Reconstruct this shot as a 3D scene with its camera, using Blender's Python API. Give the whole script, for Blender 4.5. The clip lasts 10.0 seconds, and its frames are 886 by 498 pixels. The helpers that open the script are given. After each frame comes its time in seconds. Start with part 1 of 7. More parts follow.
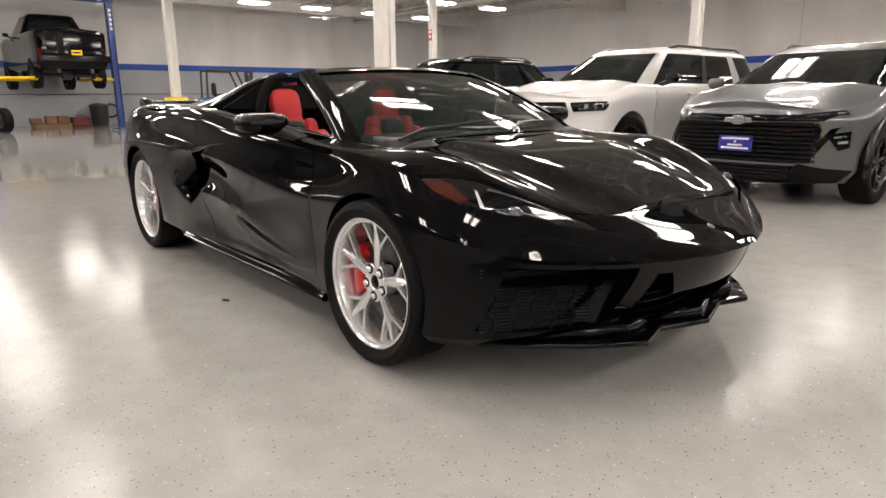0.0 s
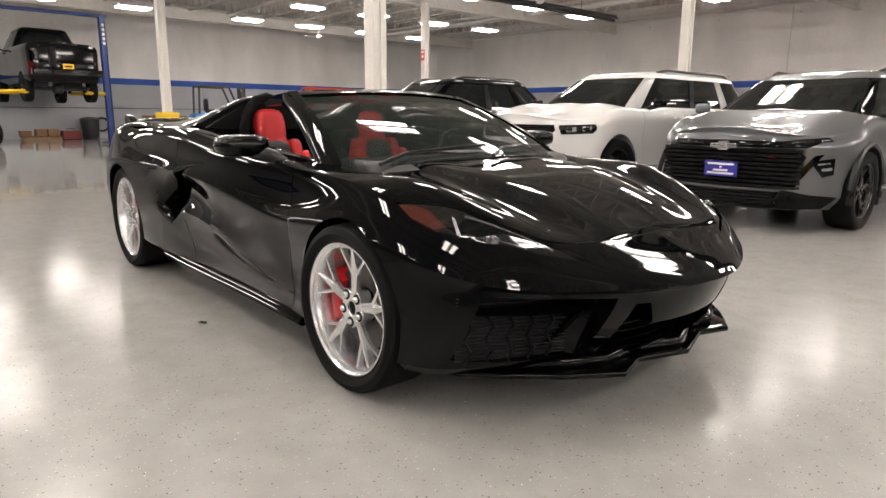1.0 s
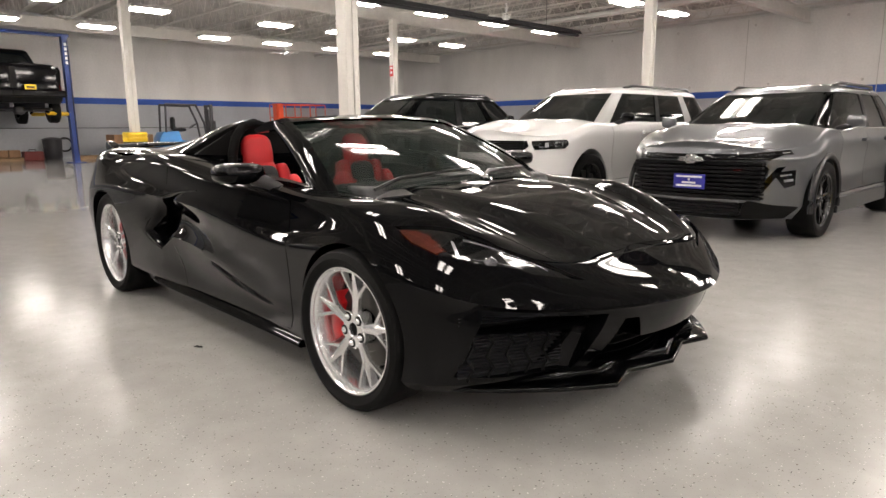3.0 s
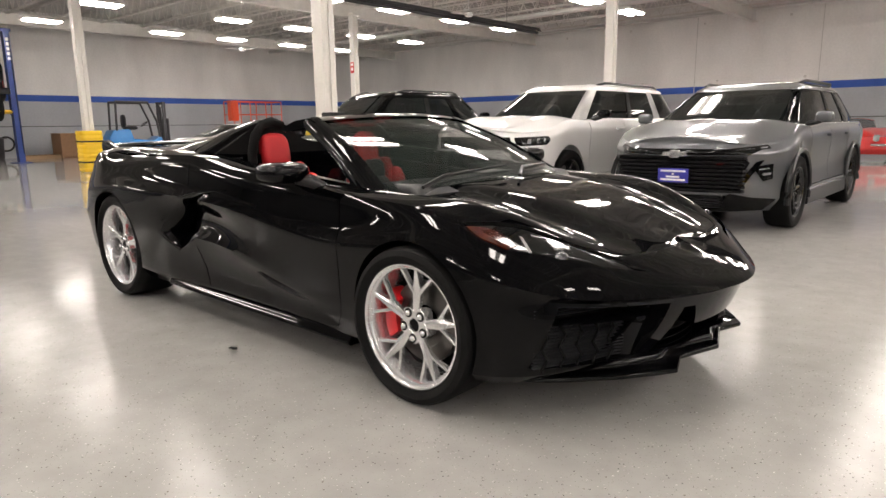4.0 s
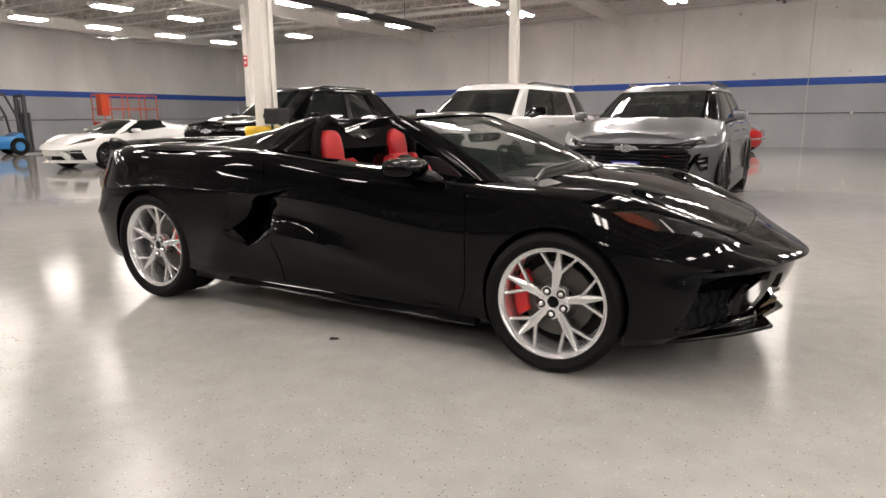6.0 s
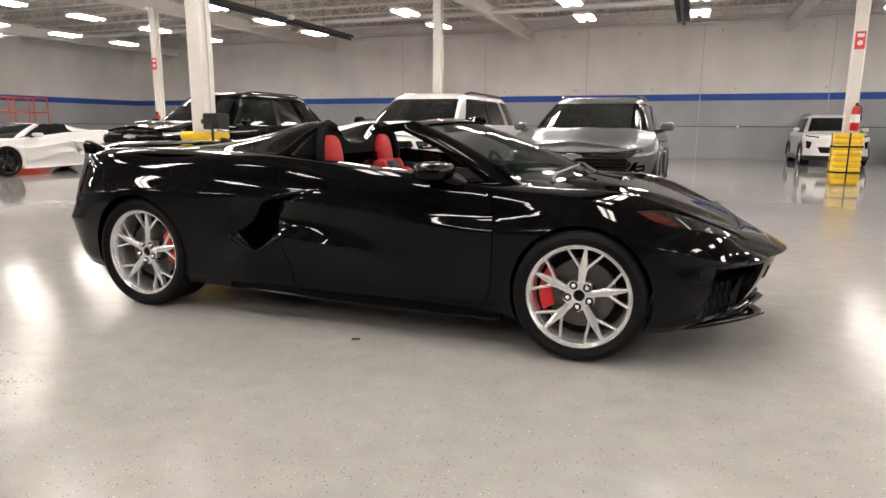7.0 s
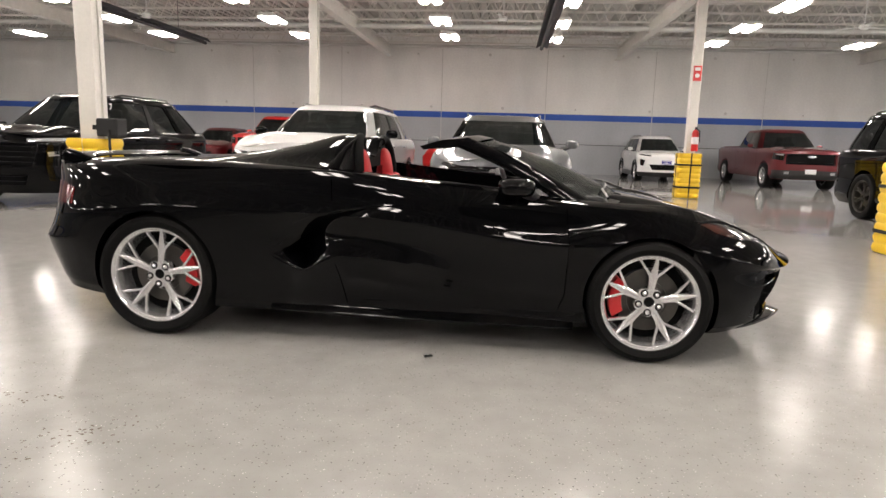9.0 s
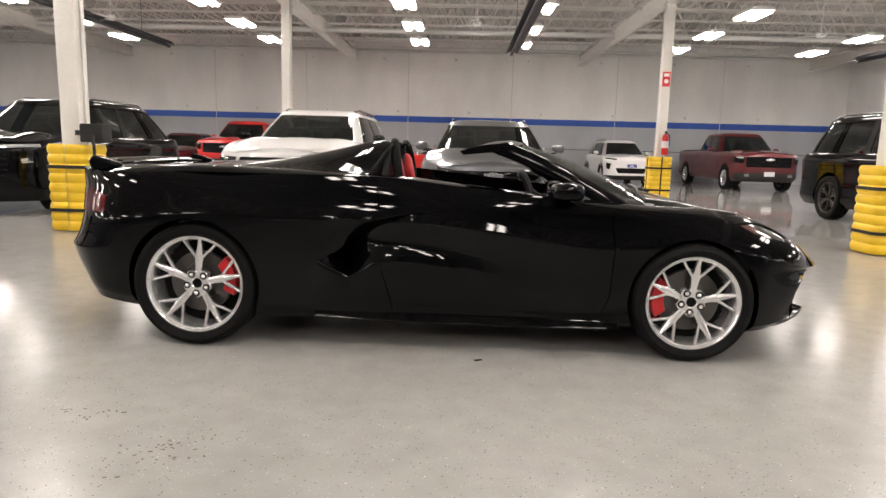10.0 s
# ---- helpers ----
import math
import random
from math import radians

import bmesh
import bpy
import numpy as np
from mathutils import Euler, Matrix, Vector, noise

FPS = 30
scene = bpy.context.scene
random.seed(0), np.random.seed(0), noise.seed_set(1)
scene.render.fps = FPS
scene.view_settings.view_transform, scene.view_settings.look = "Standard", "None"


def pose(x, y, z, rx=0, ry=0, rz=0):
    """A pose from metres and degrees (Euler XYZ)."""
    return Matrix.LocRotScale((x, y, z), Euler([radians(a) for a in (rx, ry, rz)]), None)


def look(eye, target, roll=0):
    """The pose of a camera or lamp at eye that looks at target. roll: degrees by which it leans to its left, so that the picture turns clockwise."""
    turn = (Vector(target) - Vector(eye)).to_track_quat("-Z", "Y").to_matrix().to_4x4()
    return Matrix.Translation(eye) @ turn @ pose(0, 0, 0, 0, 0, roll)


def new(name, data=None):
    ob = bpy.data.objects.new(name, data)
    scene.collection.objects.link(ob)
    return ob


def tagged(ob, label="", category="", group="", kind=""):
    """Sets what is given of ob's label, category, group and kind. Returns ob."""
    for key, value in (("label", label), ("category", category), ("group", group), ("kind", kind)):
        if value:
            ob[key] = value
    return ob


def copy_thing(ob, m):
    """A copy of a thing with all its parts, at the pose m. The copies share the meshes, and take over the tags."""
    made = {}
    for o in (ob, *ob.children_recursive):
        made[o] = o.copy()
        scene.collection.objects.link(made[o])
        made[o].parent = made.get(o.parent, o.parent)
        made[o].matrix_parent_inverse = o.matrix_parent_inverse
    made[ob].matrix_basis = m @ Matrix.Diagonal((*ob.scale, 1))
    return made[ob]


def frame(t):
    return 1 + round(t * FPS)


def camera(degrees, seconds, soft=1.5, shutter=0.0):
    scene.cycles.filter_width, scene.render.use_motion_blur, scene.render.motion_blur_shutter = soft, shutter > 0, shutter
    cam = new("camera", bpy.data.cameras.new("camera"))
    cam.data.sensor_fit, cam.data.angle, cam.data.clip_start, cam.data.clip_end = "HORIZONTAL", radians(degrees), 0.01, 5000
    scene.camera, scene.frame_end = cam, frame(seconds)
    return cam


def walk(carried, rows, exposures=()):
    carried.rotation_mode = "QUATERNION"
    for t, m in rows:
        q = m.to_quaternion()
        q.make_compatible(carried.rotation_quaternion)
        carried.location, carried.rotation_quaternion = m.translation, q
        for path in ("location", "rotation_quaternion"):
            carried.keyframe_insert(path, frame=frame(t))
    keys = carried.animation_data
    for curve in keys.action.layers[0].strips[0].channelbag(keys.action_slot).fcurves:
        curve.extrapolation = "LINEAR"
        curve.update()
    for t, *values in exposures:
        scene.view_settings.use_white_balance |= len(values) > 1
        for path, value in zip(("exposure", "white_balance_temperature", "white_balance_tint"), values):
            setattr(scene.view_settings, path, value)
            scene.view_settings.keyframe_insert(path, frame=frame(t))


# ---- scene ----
from mathutils.bvhtree import BVHTree

cam = camera(69.2, 10.0)
PATH = [
    (0, (3.35, -2.248, 1.024), (1.871, -0.983, 0.561), -0.4),
    (0.5, (3.365, -2.203, 1.051), (1.896, -0.92, 0.61), 0.2),
    (1, (3.358, -2.19, 1.05), (1.888, -0.897, 0.641), 0.5),
    (1.5, (3.368, -2.187, 1.056), (1.893, -0.899, 0.65), 0.6),
    (2, (3.395, -2.192, 1.063), (1.916, -0.908, 0.656), 0.1),
    (2.5, (3.446, -2.225, 1.085), (1.979, -0.927, 0.682), -0.7),
    (3, (3.365, -2.337, 1.108), (1.953, -0.97, 0.737), -0.4),
    (4.5, (2.944, -2.931, 1.133), (1.703, -1.408, 0.752), -0.7),
    (5, (2.784, -3.229, 1.153), (1.623, -1.642, 0.79), -0.4),
    (5.2, (2.717, -3.305, 1.145), (1.586, -1.698, 0.773), -0.5),
    (6.3, (2.174, -3.713, 1.146), (1.28, -1.966, 0.759), -0.5),
    (6.5, (2.096, -3.825, 1.154), (1.258, -2.045, 0.795), -0.4),
    (6.8, (1.94, -3.923, 1.138), (1.195, -2.105, 0.763), 0.1),
    (7, (1.82, -3.965, 1.129), (1.121, -2.129, 0.756), 0.3),
    (7.5, (1.498, -4.063, 1.135), (0.939, -2.176, 0.777), 0.8),
    (8, (1.181, -4.284, 1.147), (0.752, -2.359, 0.809), 1.4),
    (8.5, (0.879, -4.294, 1.121), (0.567, -2.348, 0.785), 1.3),
    (9, (0.586, -4.302, 1.128), (0.396, -2.338, 0.801), 1.7),
    (9.5, (0.283, -4.388, 1.135), (0.164, -2.416, 0.823), 1.9),
    (10, (0.101, -4.346, 1.119), (0.044, -2.371, 0.809), 1.5),
]
walk(cam, [(t, look(eye, target, roll)) for t, eye, target, roll in PATH])

# ---- world and exposure ----
world = bpy.data.worlds.new("world")
scene.world = world
world.use_nodes = True
world.node_tree.nodes["Background"].inputs[0].default_value = (0.5, 0.52, 0.55, 1)
world.node_tree.nodes["Background"].inputs[1].default_value = 0.02
scene.view_settings.exposure = 0.09
LAMP_POWER = 48.0


# ---- materials ----
def material(name, color, rough=0.5, metal=0.0, coat=0.0, var=0.0, scale=8.0, bump=0.0, bump_scale=60.0, spec=0.5, rough_var=0.0, coat_rough=0.03):
    """A Principled surface with colour variation at two scales, roughness variation and fine relief."""
    m = bpy.data.materials.new(name)
    m.use_nodes = True
    nt = m.node_tree
    b = nt.nodes["Principled BSDF"]
    b.inputs["Base Color"].default_value = (*color, 1)
    b.inputs["Roughness"].default_value = rough
    b.inputs["Metallic"].default_value = metal
    b.inputs["Coat Weight"].default_value = coat
    b.inputs["Coat Roughness"].default_value = coat_rough
    b.inputs["Specular IOR Level"].default_value = spec
    tc = nt.nodes.new("ShaderNodeTexCoord")
    if var or rough_var:
        n1 = nt.nodes.new("ShaderNodeTexNoise")
        n1.inputs["Scale"].default_value = scale
        n1.inputs["Detail"].default_value = 6
        nt.links.new(tc.outputs["Object"], n1.inputs["Vector"])
        n2 = nt.nodes.new("ShaderNodeTexNoise")
        n2.inputs["Scale"].default_value = scale * 9
        n2.inputs["Detail"].default_value = 4
        nt.links.new(tc.outputs["Object"], n2.inputs["Vector"])
        mix = nt.nodes.new("ShaderNodeMath")
        mix.operation = "ADD"
        nt.links.new(n1.outputs["Fac"], mix.inputs[0])
        nt.links.new(n2.outputs["Fac"], mix.inputs[1])
        if var:
            rng = nt.nodes.new("ShaderNodeMapRange")
            rng.inputs["From Min"].default_value, rng.inputs["From Max"].default_value = 0.6, 1.4
            rng.inputs["To Min"].default_value, rng.inputs["To Max"].default_value = 1 - var, 1 + var
            nt.links.new(mix.outputs[0], rng.inputs["Value"])
            mul = nt.nodes.new("ShaderNodeVectorMath")
            mul.operation = "SCALE"
            mul.inputs[0].default_value = color
            nt.links.new(rng.outputs[0], mul.inputs["Scale"])
            nt.links.new(mul.outputs[0], b.inputs["Base Color"])
        if rough_var:
            r2 = nt.nodes.new("ShaderNodeMapRange")
            r2.inputs["From Min"].default_value, r2.inputs["From Max"].default_value = 0.6, 1.4
            r2.inputs["To Min"].default_value, r2.inputs["To Max"].default_value = max(0.0, rough - rough_var), rough + rough_var
            nt.links.new(mix.outputs[0], r2.inputs["Value"])
            nt.links.new(r2.outputs[0], b.inputs["Roughness"])
    if bump:
        n3 = nt.nodes.new("ShaderNodeTexNoise")
        n3.inputs["Scale"].default_value = bump_scale
        n3.inputs["Detail"].default_value = 5
        nt.links.new(tc.outputs["Object"], n3.inputs["Vector"])
        bp = nt.nodes.new("ShaderNodeBump")
        bp.inputs["Strength"].default_value = bump
        bp.inputs["Distance"].default_value = 0.01
        nt.links.new(n3.outputs["Fac"], bp.inputs["Height"])
        nt.links.new(bp.outputs[0], b.inputs["Normal"])
    return m


def glass_dark(name, color, alpha_mix=0.25, rough=0.02):
    """Tinted vehicle glass: mostly dark, partly see-through, with a clear gloss."""
    m = bpy.data.materials.new(name)
    m.use_nodes = True
    nt = m.node_tree
    b = nt.nodes["Principled BSDF"]
    b.inputs["Base Color"].default_value = (*color, 1)
    b.inputs["Roughness"].default_value = rough
    b.inputs["Alpha"].default_value = 1.0 - alpha_mix
    return m


def emitter(name, color, strength):
    m = bpy.data.materials.new(name)
    m.use_nodes = True
    nt = m.node_tree
    b = nt.nodes["Principled BSDF"]
    b.inputs["Base Color"].default_value = (0.9, 0.9, 0.9, 1)
    b.inputs["Emission Color"].default_value = (*color, 1)
    b.inputs["Emission Strength"].default_value = strength
    return m


def floor_material():
    """Grey epoxy with scattered dark and pale flakes, soft gloss and faint unevenness."""
    m = bpy.data.materials.new("epoxy_floor")
    m.use_nodes = True
    nt = m.node_tree
    nd, ln = nt.nodes, nt.links
    b = nd["Principled BSDF"]
    tc = nd.new("ShaderNodeTexCoord")

    def noise_tex(scale, detail=4):
        n = nd.new("ShaderNodeTexNoise")
        n.inputs["Scale"].default_value, n.inputs["Detail"].default_value = scale, detail
        ln.new(tc.outputs["Object"], n.inputs["Vector"])
        return n

    def flakes(scale, size, keep):
        v = nd.new("ShaderNodeTexVoronoi")
        v.inputs["Scale"].default_value = scale
        ln.new(tc.outputs["Object"], v.inputs["Vector"])
        near = nd.new("ShaderNodeMath")
        near.operation = "LESS_THAN"
        near.inputs[1].default_value = size
        ln.new(v.outputs["Distance"], near.inputs[0])
        sep = nd.new("ShaderNodeSeparateColor")
        ln.new(v.outputs["Color"], sep.inputs[0])
        some = nd.new("ShaderNodeMath")
        some.operation = "LESS_THAN"
        some.inputs[1].default_value = keep
        ln.new(sep.outputs[0], some.inputs[0])
        both = nd.new("ShaderNodeMath")
        both.operation = "MULTIPLY"
        ln.new(near.outputs[0], both.inputs[0])
        ln.new(some.outputs[0], both.inputs[1])
        return both

    def blend(a, fac, color):
        mx = nd.new("ShaderNodeMix")
        mx.data_type = "RGBA"
        ln.new(fac.outputs[0], mx.inputs["Factor"])
        ln.new(a, mx.inputs["A"])
        mx.inputs["B"].default_value = (*color, 1)
        return mx.outputs["Result"]

    big = noise_tex(0.45, 4)
    ramp = nd.new("ShaderNodeValToRGB")
    ramp.color_ramp.elements[0].position, ramp.color_ramp.elements[0].color = 0.3, (0.285, 0.281, 0.27, 1)
    ramp.color_ramp.elements[1].position, ramp.color_ramp.elements[1].color = 0.7, (0.355, 0.348, 0.333, 1)
    ln.new(big.outputs["Fac"], ramp.inputs[0])
    c = ramp.outputs[0]
    mid = noise_tex(7.0, 6)
    tone = nd.new("ShaderNodeMapRange")
    tone.inputs["From Min"].default_value, tone.inputs["From Max"].default_value = 0.3, 0.7
    tone.inputs["To Min"].default_value, tone.inputs["To Max"].default_value = 0.93, 1.06
    ln.new(mid.outputs["Fac"], tone.inputs["Value"])
    toned = nd.new("ShaderNodeVectorMath")
    toned.operation = "SCALE"
    ln.new(c, toned.inputs[0])
    ln.new(tone.outputs[0], toned.inputs["Scale"])
    c = toned.outputs[0]
    c = blend(c, flakes(130, 0.26, 0.22), (0.27, 0.262, 0.245))
    c = blend(c, flakes(105, 0.25, 0.11), (0.47, 0.455, 0.43))
    c = blend(c, flakes(88, 0.25, 0.085), (0.11, 0.108, 0.10))
    c = blend(c, flakes(52, 0.17, 0.05), (0.14, 0.12, 0.10))
    c = blend(c, flakes(57, 0.19, 0.025), (0.56, 0.545, 0.52))
    ln.new(c, b.inputs["Base Color"])
    scuff = noise_tex(1.6, 5)
    rr = nd.new("ShaderNodeMapRange")
    rr.inputs["From Min"].default_value, rr.inputs["From Max"].default_value = 0.0, 1.0
    rr.inputs["To Min"].default_value, rr.inputs["To Max"].default_value = 0.155, 0.235
    b.inputs["Specular IOR Level"].default_value = 0.12
    ln.new(scuff.outputs["Fac"], rr.inputs["Value"])
    # the sealed coat turns glossier at low angles
    lw = nd.new("ShaderNodeLayerWeight")
    lw.inputs["Blend"].default_value = 0.5
    low = nd.new("ShaderNodeMapRange")
    low.inputs["From Min"].default_value, low.inputs["From Max"].default_value = 0.72, 0.94
    low.inputs["To Min"].default_value, low.inputs["To Max"].default_value = 1.0, 0.28
    ln.new(lw.outputs["Facing"], low.inputs["Value"])
    gl = nd.new("ShaderNodeMath")
    gl.operation = "MULTIPLY"
    ln.new(rr.outputs[0], gl.inputs[0])
    ln.new(low.outputs[0], gl.inputs[1])
    ln.new(gl.outputs[0], b.inputs["Roughness"])
    wave = noise_tex(2.2, 1)
    fine = noise_tex(120, 3)
    add = nd.new("ShaderNodeMath")
    add.operation = "MULTIPLY_ADD"
    add.inputs[1].default_value = 0.02
    ln.new(fine.outputs["Fac"], add.inputs[0])
    ln.new(wave.outputs["Fac"], add.inputs[2])
    bp = nd.new("ShaderNodeBump")
    bp.inputs["Strength"].default_value, bp.inputs["Distance"].default_value = 0.07, 0.02
    ln.new(add.outputs[0], bp.inputs["Height"])
    ln.new(bp.outputs[0], b.inputs["Normal"])
    return m


def wall_material():
    """Painted concrete panels: pale above, cooler grey below, with a blue stripe between, faint stains and roller marks."""
    m = bpy.data.materials.new("painted_wall")
    m.use_nodes = True
    nt = m.node_tree
    nd, ln = nt.nodes, nt.links
    b = nd["Principled BSDF"]
    b.inputs["Roughness"].default_value = 0.65
    geo = nd.new("ShaderNodeNewGeometry")
    sep = nd.new("ShaderNodeSeparateXYZ")
    ln.new(geo.outputs["Position"], sep.inputs[0])
    n1 = nd.new("ShaderNodeTexNoise")
    n1.inputs["Scale"].default_value, n1.inputs["Detail"].default_value = 0.55, 6
    tall = nd.new("ShaderNodeVectorMath")
    tall.operation = "MULTIPLY"
    tall.inputs[1].default_value = (1.0, 1.0, 0.45)
    ln.new(geo.outputs["Position"], tall.inputs[0])
    ln.new(tall.outputs[0], n1.inputs["Vector"])
    n2 = nd.new("ShaderNodeTexNoise")
    n2.inputs["Scale"].default_value, n2.inputs["Detail"].default_value = 14, 6
    ln.new(geo.outputs["Position"], n2.inputs["Vector"])

    def above(z):
        g = nd.new("ShaderNodeMath")
        g.operation = "GREATER_THAN"
        g.inputs[1].default_value = z
        ln.new(sep.outputs["Z"], g.inputs[0])
        return g

    def mix(fac, a, bcol):
        mx = nd.new("ShaderNodeMix")
        mx.data_type = "RGBA"
        ln.new(fac.outputs[0], mx.inputs["Factor"])
        for key, v in (("A", a), ("B", bcol)):
            if isinstance(v, tuple):
                mx.inputs[key].default_value = (*v, 1)
            else:
                ln.new(v, mx.inputs[key])
        return mx.outputs["Result"]

    c = mix(above(BAND_LOW), (0.46, 0.48, 0.51), (0.03, 0.10, 0.46))
    c = mix(above(BAND_TOP), c, (0.90, 0.89, 0.87))
    sm = nd.new("ShaderNodeMath")
    sm.operation = "MULTIPLY_ADD"
    sm.inputs[1].default_value = 0.35
    ln.new(n2.outputs["Fac"], sm.inputs[0])
    ln.new(n1.outputs["Fac"], sm.inputs[2])
    rng = nd.new("ShaderNodeMapRange")
    rng.inputs["From Min"].default_value, rng.inputs["From Max"].default_value = 0.4, 0.95
    rng.inputs["To Min"].default_value, rng.inputs["To Max"].default_value = 0.80, 1.10
    ln.new(sm.outputs[0], rng.inputs["Value"])
    mul = nd.new("ShaderNodeVectorMath")
    mul.operation = "SCALE"
    ln.new(c, mul.inputs[0])
    ln.new(rng.outputs[0], mul.inputs["Scale"])
    ln.new(mul.outputs[0], b.inputs["Base Color"])
    bp = nd.new("ShaderNodeBump")
    bp.inputs["Strength"].default_value, bp.inputs["Distance"].default_value = 0.3, 0.01
    ln.new(n2.outputs["Fac"], bp.inputs["Height"])
    ln.new(bp.outputs[0], b.inputs["Normal"])
    return m


BAND_LOW, BAND_TOP = 2.165, 2.412
M_FLOOR = floor_material()
M_WALL = wall_material()
M_WALL_PLAIN = material("plain_wall_paint", (0.40, 0.40, 0.39), 0.7, var=0.12, scale=1.2, bump=0.1)
M_DECK = material("ceiling_steel", (0.60, 0.585, 0.555), 0.6, var=0.12, scale=2.0)
M_JOIST = material("joist_paint", (0.74, 0.72, 0.68), 0.5, var=0.12, scale=4.0)
M_COLUMN = material("column_paint", (0.70, 0.68, 0.63), 0.4, var=0.06, scale=3.0, bump=0.1)
M_LAMP = emitter("lamp_lens", (1.0, 0.905, 0.84), LAMP_POWER)
M_WHITE_METAL = material("white_enamel", (0.75, 0.75, 0.73), 0.4, var=0.05)
M_DARK_METAL = material("dark_steel", (0.05, 0.05, 0.055), 0.45, metal=0.3, var=0.2)
M_YELLOW = material("yellow_plastic", (0.80, 0.52, 0.02), 0.38, var=0.08, scale=6, bump=0.08)
M_STRAP = material("black_strap", (0.009, 0.009, 0.009), 0.7, var=0.2)
M_BLUE = material("blue_enamel", (0.012, 0.04, 0.20), 0.4, var=0.1)
M_RED_SIGN = material("red_sign", (0.60, 0.03, 0.03), 0.4, var=0.05)
M_WHITE = material("white_print", (0.8, 0.8, 0.8), 0.5, var=0.04)
M_RED_ENAMEL = material("red_enamel", (0.55, 0.02, 0.02), 0.3, var=0.06)

M_BLACK_PAINT = material("black_gloss_paint", (0.0012, 0.0013, 0.0017), 0.03, spec=0.23)
M_BLACK_TRIM = material("black_satin_trim", (0.010, 0.010, 0.011), 0.28, var=0.1, bump=0.05, bump_scale=200)
M_SLAT = material("grey_black_slat_plastic", (0.034, 0.034, 0.037), 0.30, spec=0.4)
M_GRILLE = material("black_grille_plastic", (0.006, 0.006, 0.0065), 0.42, spec=0.15, var=0.1)
M_BLACK_MATTE = material("black_liner", (0.004, 0.004, 0.004), 0.9, spec=0.2, var=0.2, scale=20)
M_RUBBER = material("tyre_rubber", (0.006, 0.006, 0.006), 0.65, spec=0.14, var=0.15, scale=12, bump=0.1, bump_scale=90)
M_RIM = material("bright_silver_rim", (0.90, 0.90, 0.91), 0.22, metal=0.82, coat=0.3, var=0.03)
M_RIM_DARK = material("black_rim", (0.012, 0.012, 0.013), 0.25, coat=0.6)
M_DISC = material("brake_disc_steel", (0.11, 0.105, 0.098), 0.30, metal=0.9, var=0.1, scale=10)
M_CALIPER = material("red_caliper", (0.60, 0.01, 0.015), 0.3, coat=0.5)
M_RED_LEATHER = material("red_leather", (0.50, 0.012, 0.016), 0.5, var=0.08, scale=15, bump=0.15, bump_scale=250)
M_BLACK_LEATHER = material("black_leather", (0.012, 0.012, 0.013), 0.5, var=0.15, bump=0.15, bump_scale=250)
M_GLASS = glass_dark("windscreen_glass", (0.008, 0.014, 0.012), 0.52)
M_GLASS_DARK = glass_dark("privacy_glass", (0.006, 0.008, 0.008), 0.12)
M_CHROME = material("chrome", (0.8, 0.8, 0.8), 0.08, metal=1.0)
M_WHITE_PAINT = material("white_gloss_paint", (0.78, 0.78, 0.77), 0.35, coat=1.0, coat_rough=0.03)
M_GREY_PAINT = material("grey_metallic_paint", (0.125, 0.131, 0.14), 0.36, metal=0.6, coat=1.0, coat_rough=0.03, var=0.03, scale=900)
M_RED_PAINT = material("red_gloss_paint", (0.55, 0.012, 0.012), 0.35, coat=1.0, coat_rough=0.03)
M_MAROON_PAINT = material("maroon_metallic_paint", (0.11, 0.006, 0.010), 0.38, metal=0.3, coat=1.0, coat_rough=0.03)
M_SUV_BLACK = material("black_suv_paint", (0.002, 0.002, 0.0026), 0.04, spec=0.26)
M_PLATE = material("blue_plate", (0.03, 0.03, 0.30), 0.4, var=0.05)
M_AMBER = material("amber_lens", (0.055, 0.008, 0.003), 0.12, coat=0.5)
M_LENS = material("lamp_lens_smoked", (0.006, 0.0062, 0.0065), 0.06, spec=0.3, coat=0.3)
M_LENS_GREY = material("dim_lamp_reflector", (0.13, 0.13, 0.14), 0.22, metal=0.6, coat=0.5)
M_LENS_CLEAR = material("lamp_reflector", (0.55, 0.56, 0.58), 0.12, metal=0.6, coat=1.0)
M_RED_LENS = material("red_lens", (0.07, 0.003, 0.003), 0.12, spec=0.3)


# ---- mesh helpers ----
def part(name, bm, mat, parent=None, label="", smooth=None, matrix=None):
    """Links a bmesh (or mesh) as one mesh object under parent."""
    if isinstance(bm, bmesh.types.BMesh):
        me = bpy.data.meshes.new(name)
        bm.to_mesh(me)
        bm.free()
    else:
        me = bm
    for mm in mat if isinstance(mat, (list, tuple)) else (mat,):
        me.materials.append(mm)
    if smooth is not None:
        for p in me.polygons:
            p.use_smooth = True
        me.set_sharp_from_angle(angle=radians(smooth))
    ob = new(name, me)
    if parent is not None:
        ob.parent = parent
    if matrix is not None:
        ob.matrix_basis = matrix
    if label:
        tagged(ob, label)
    return ob


def thing(name, label, category, group="", kind="", matrix=None):
    ob = new(name)
    ob.empty_display_size = 0.2
    if matrix is not None:
        ob.matrix_basis = matrix
    return tagged(ob, label, category, group, kind)


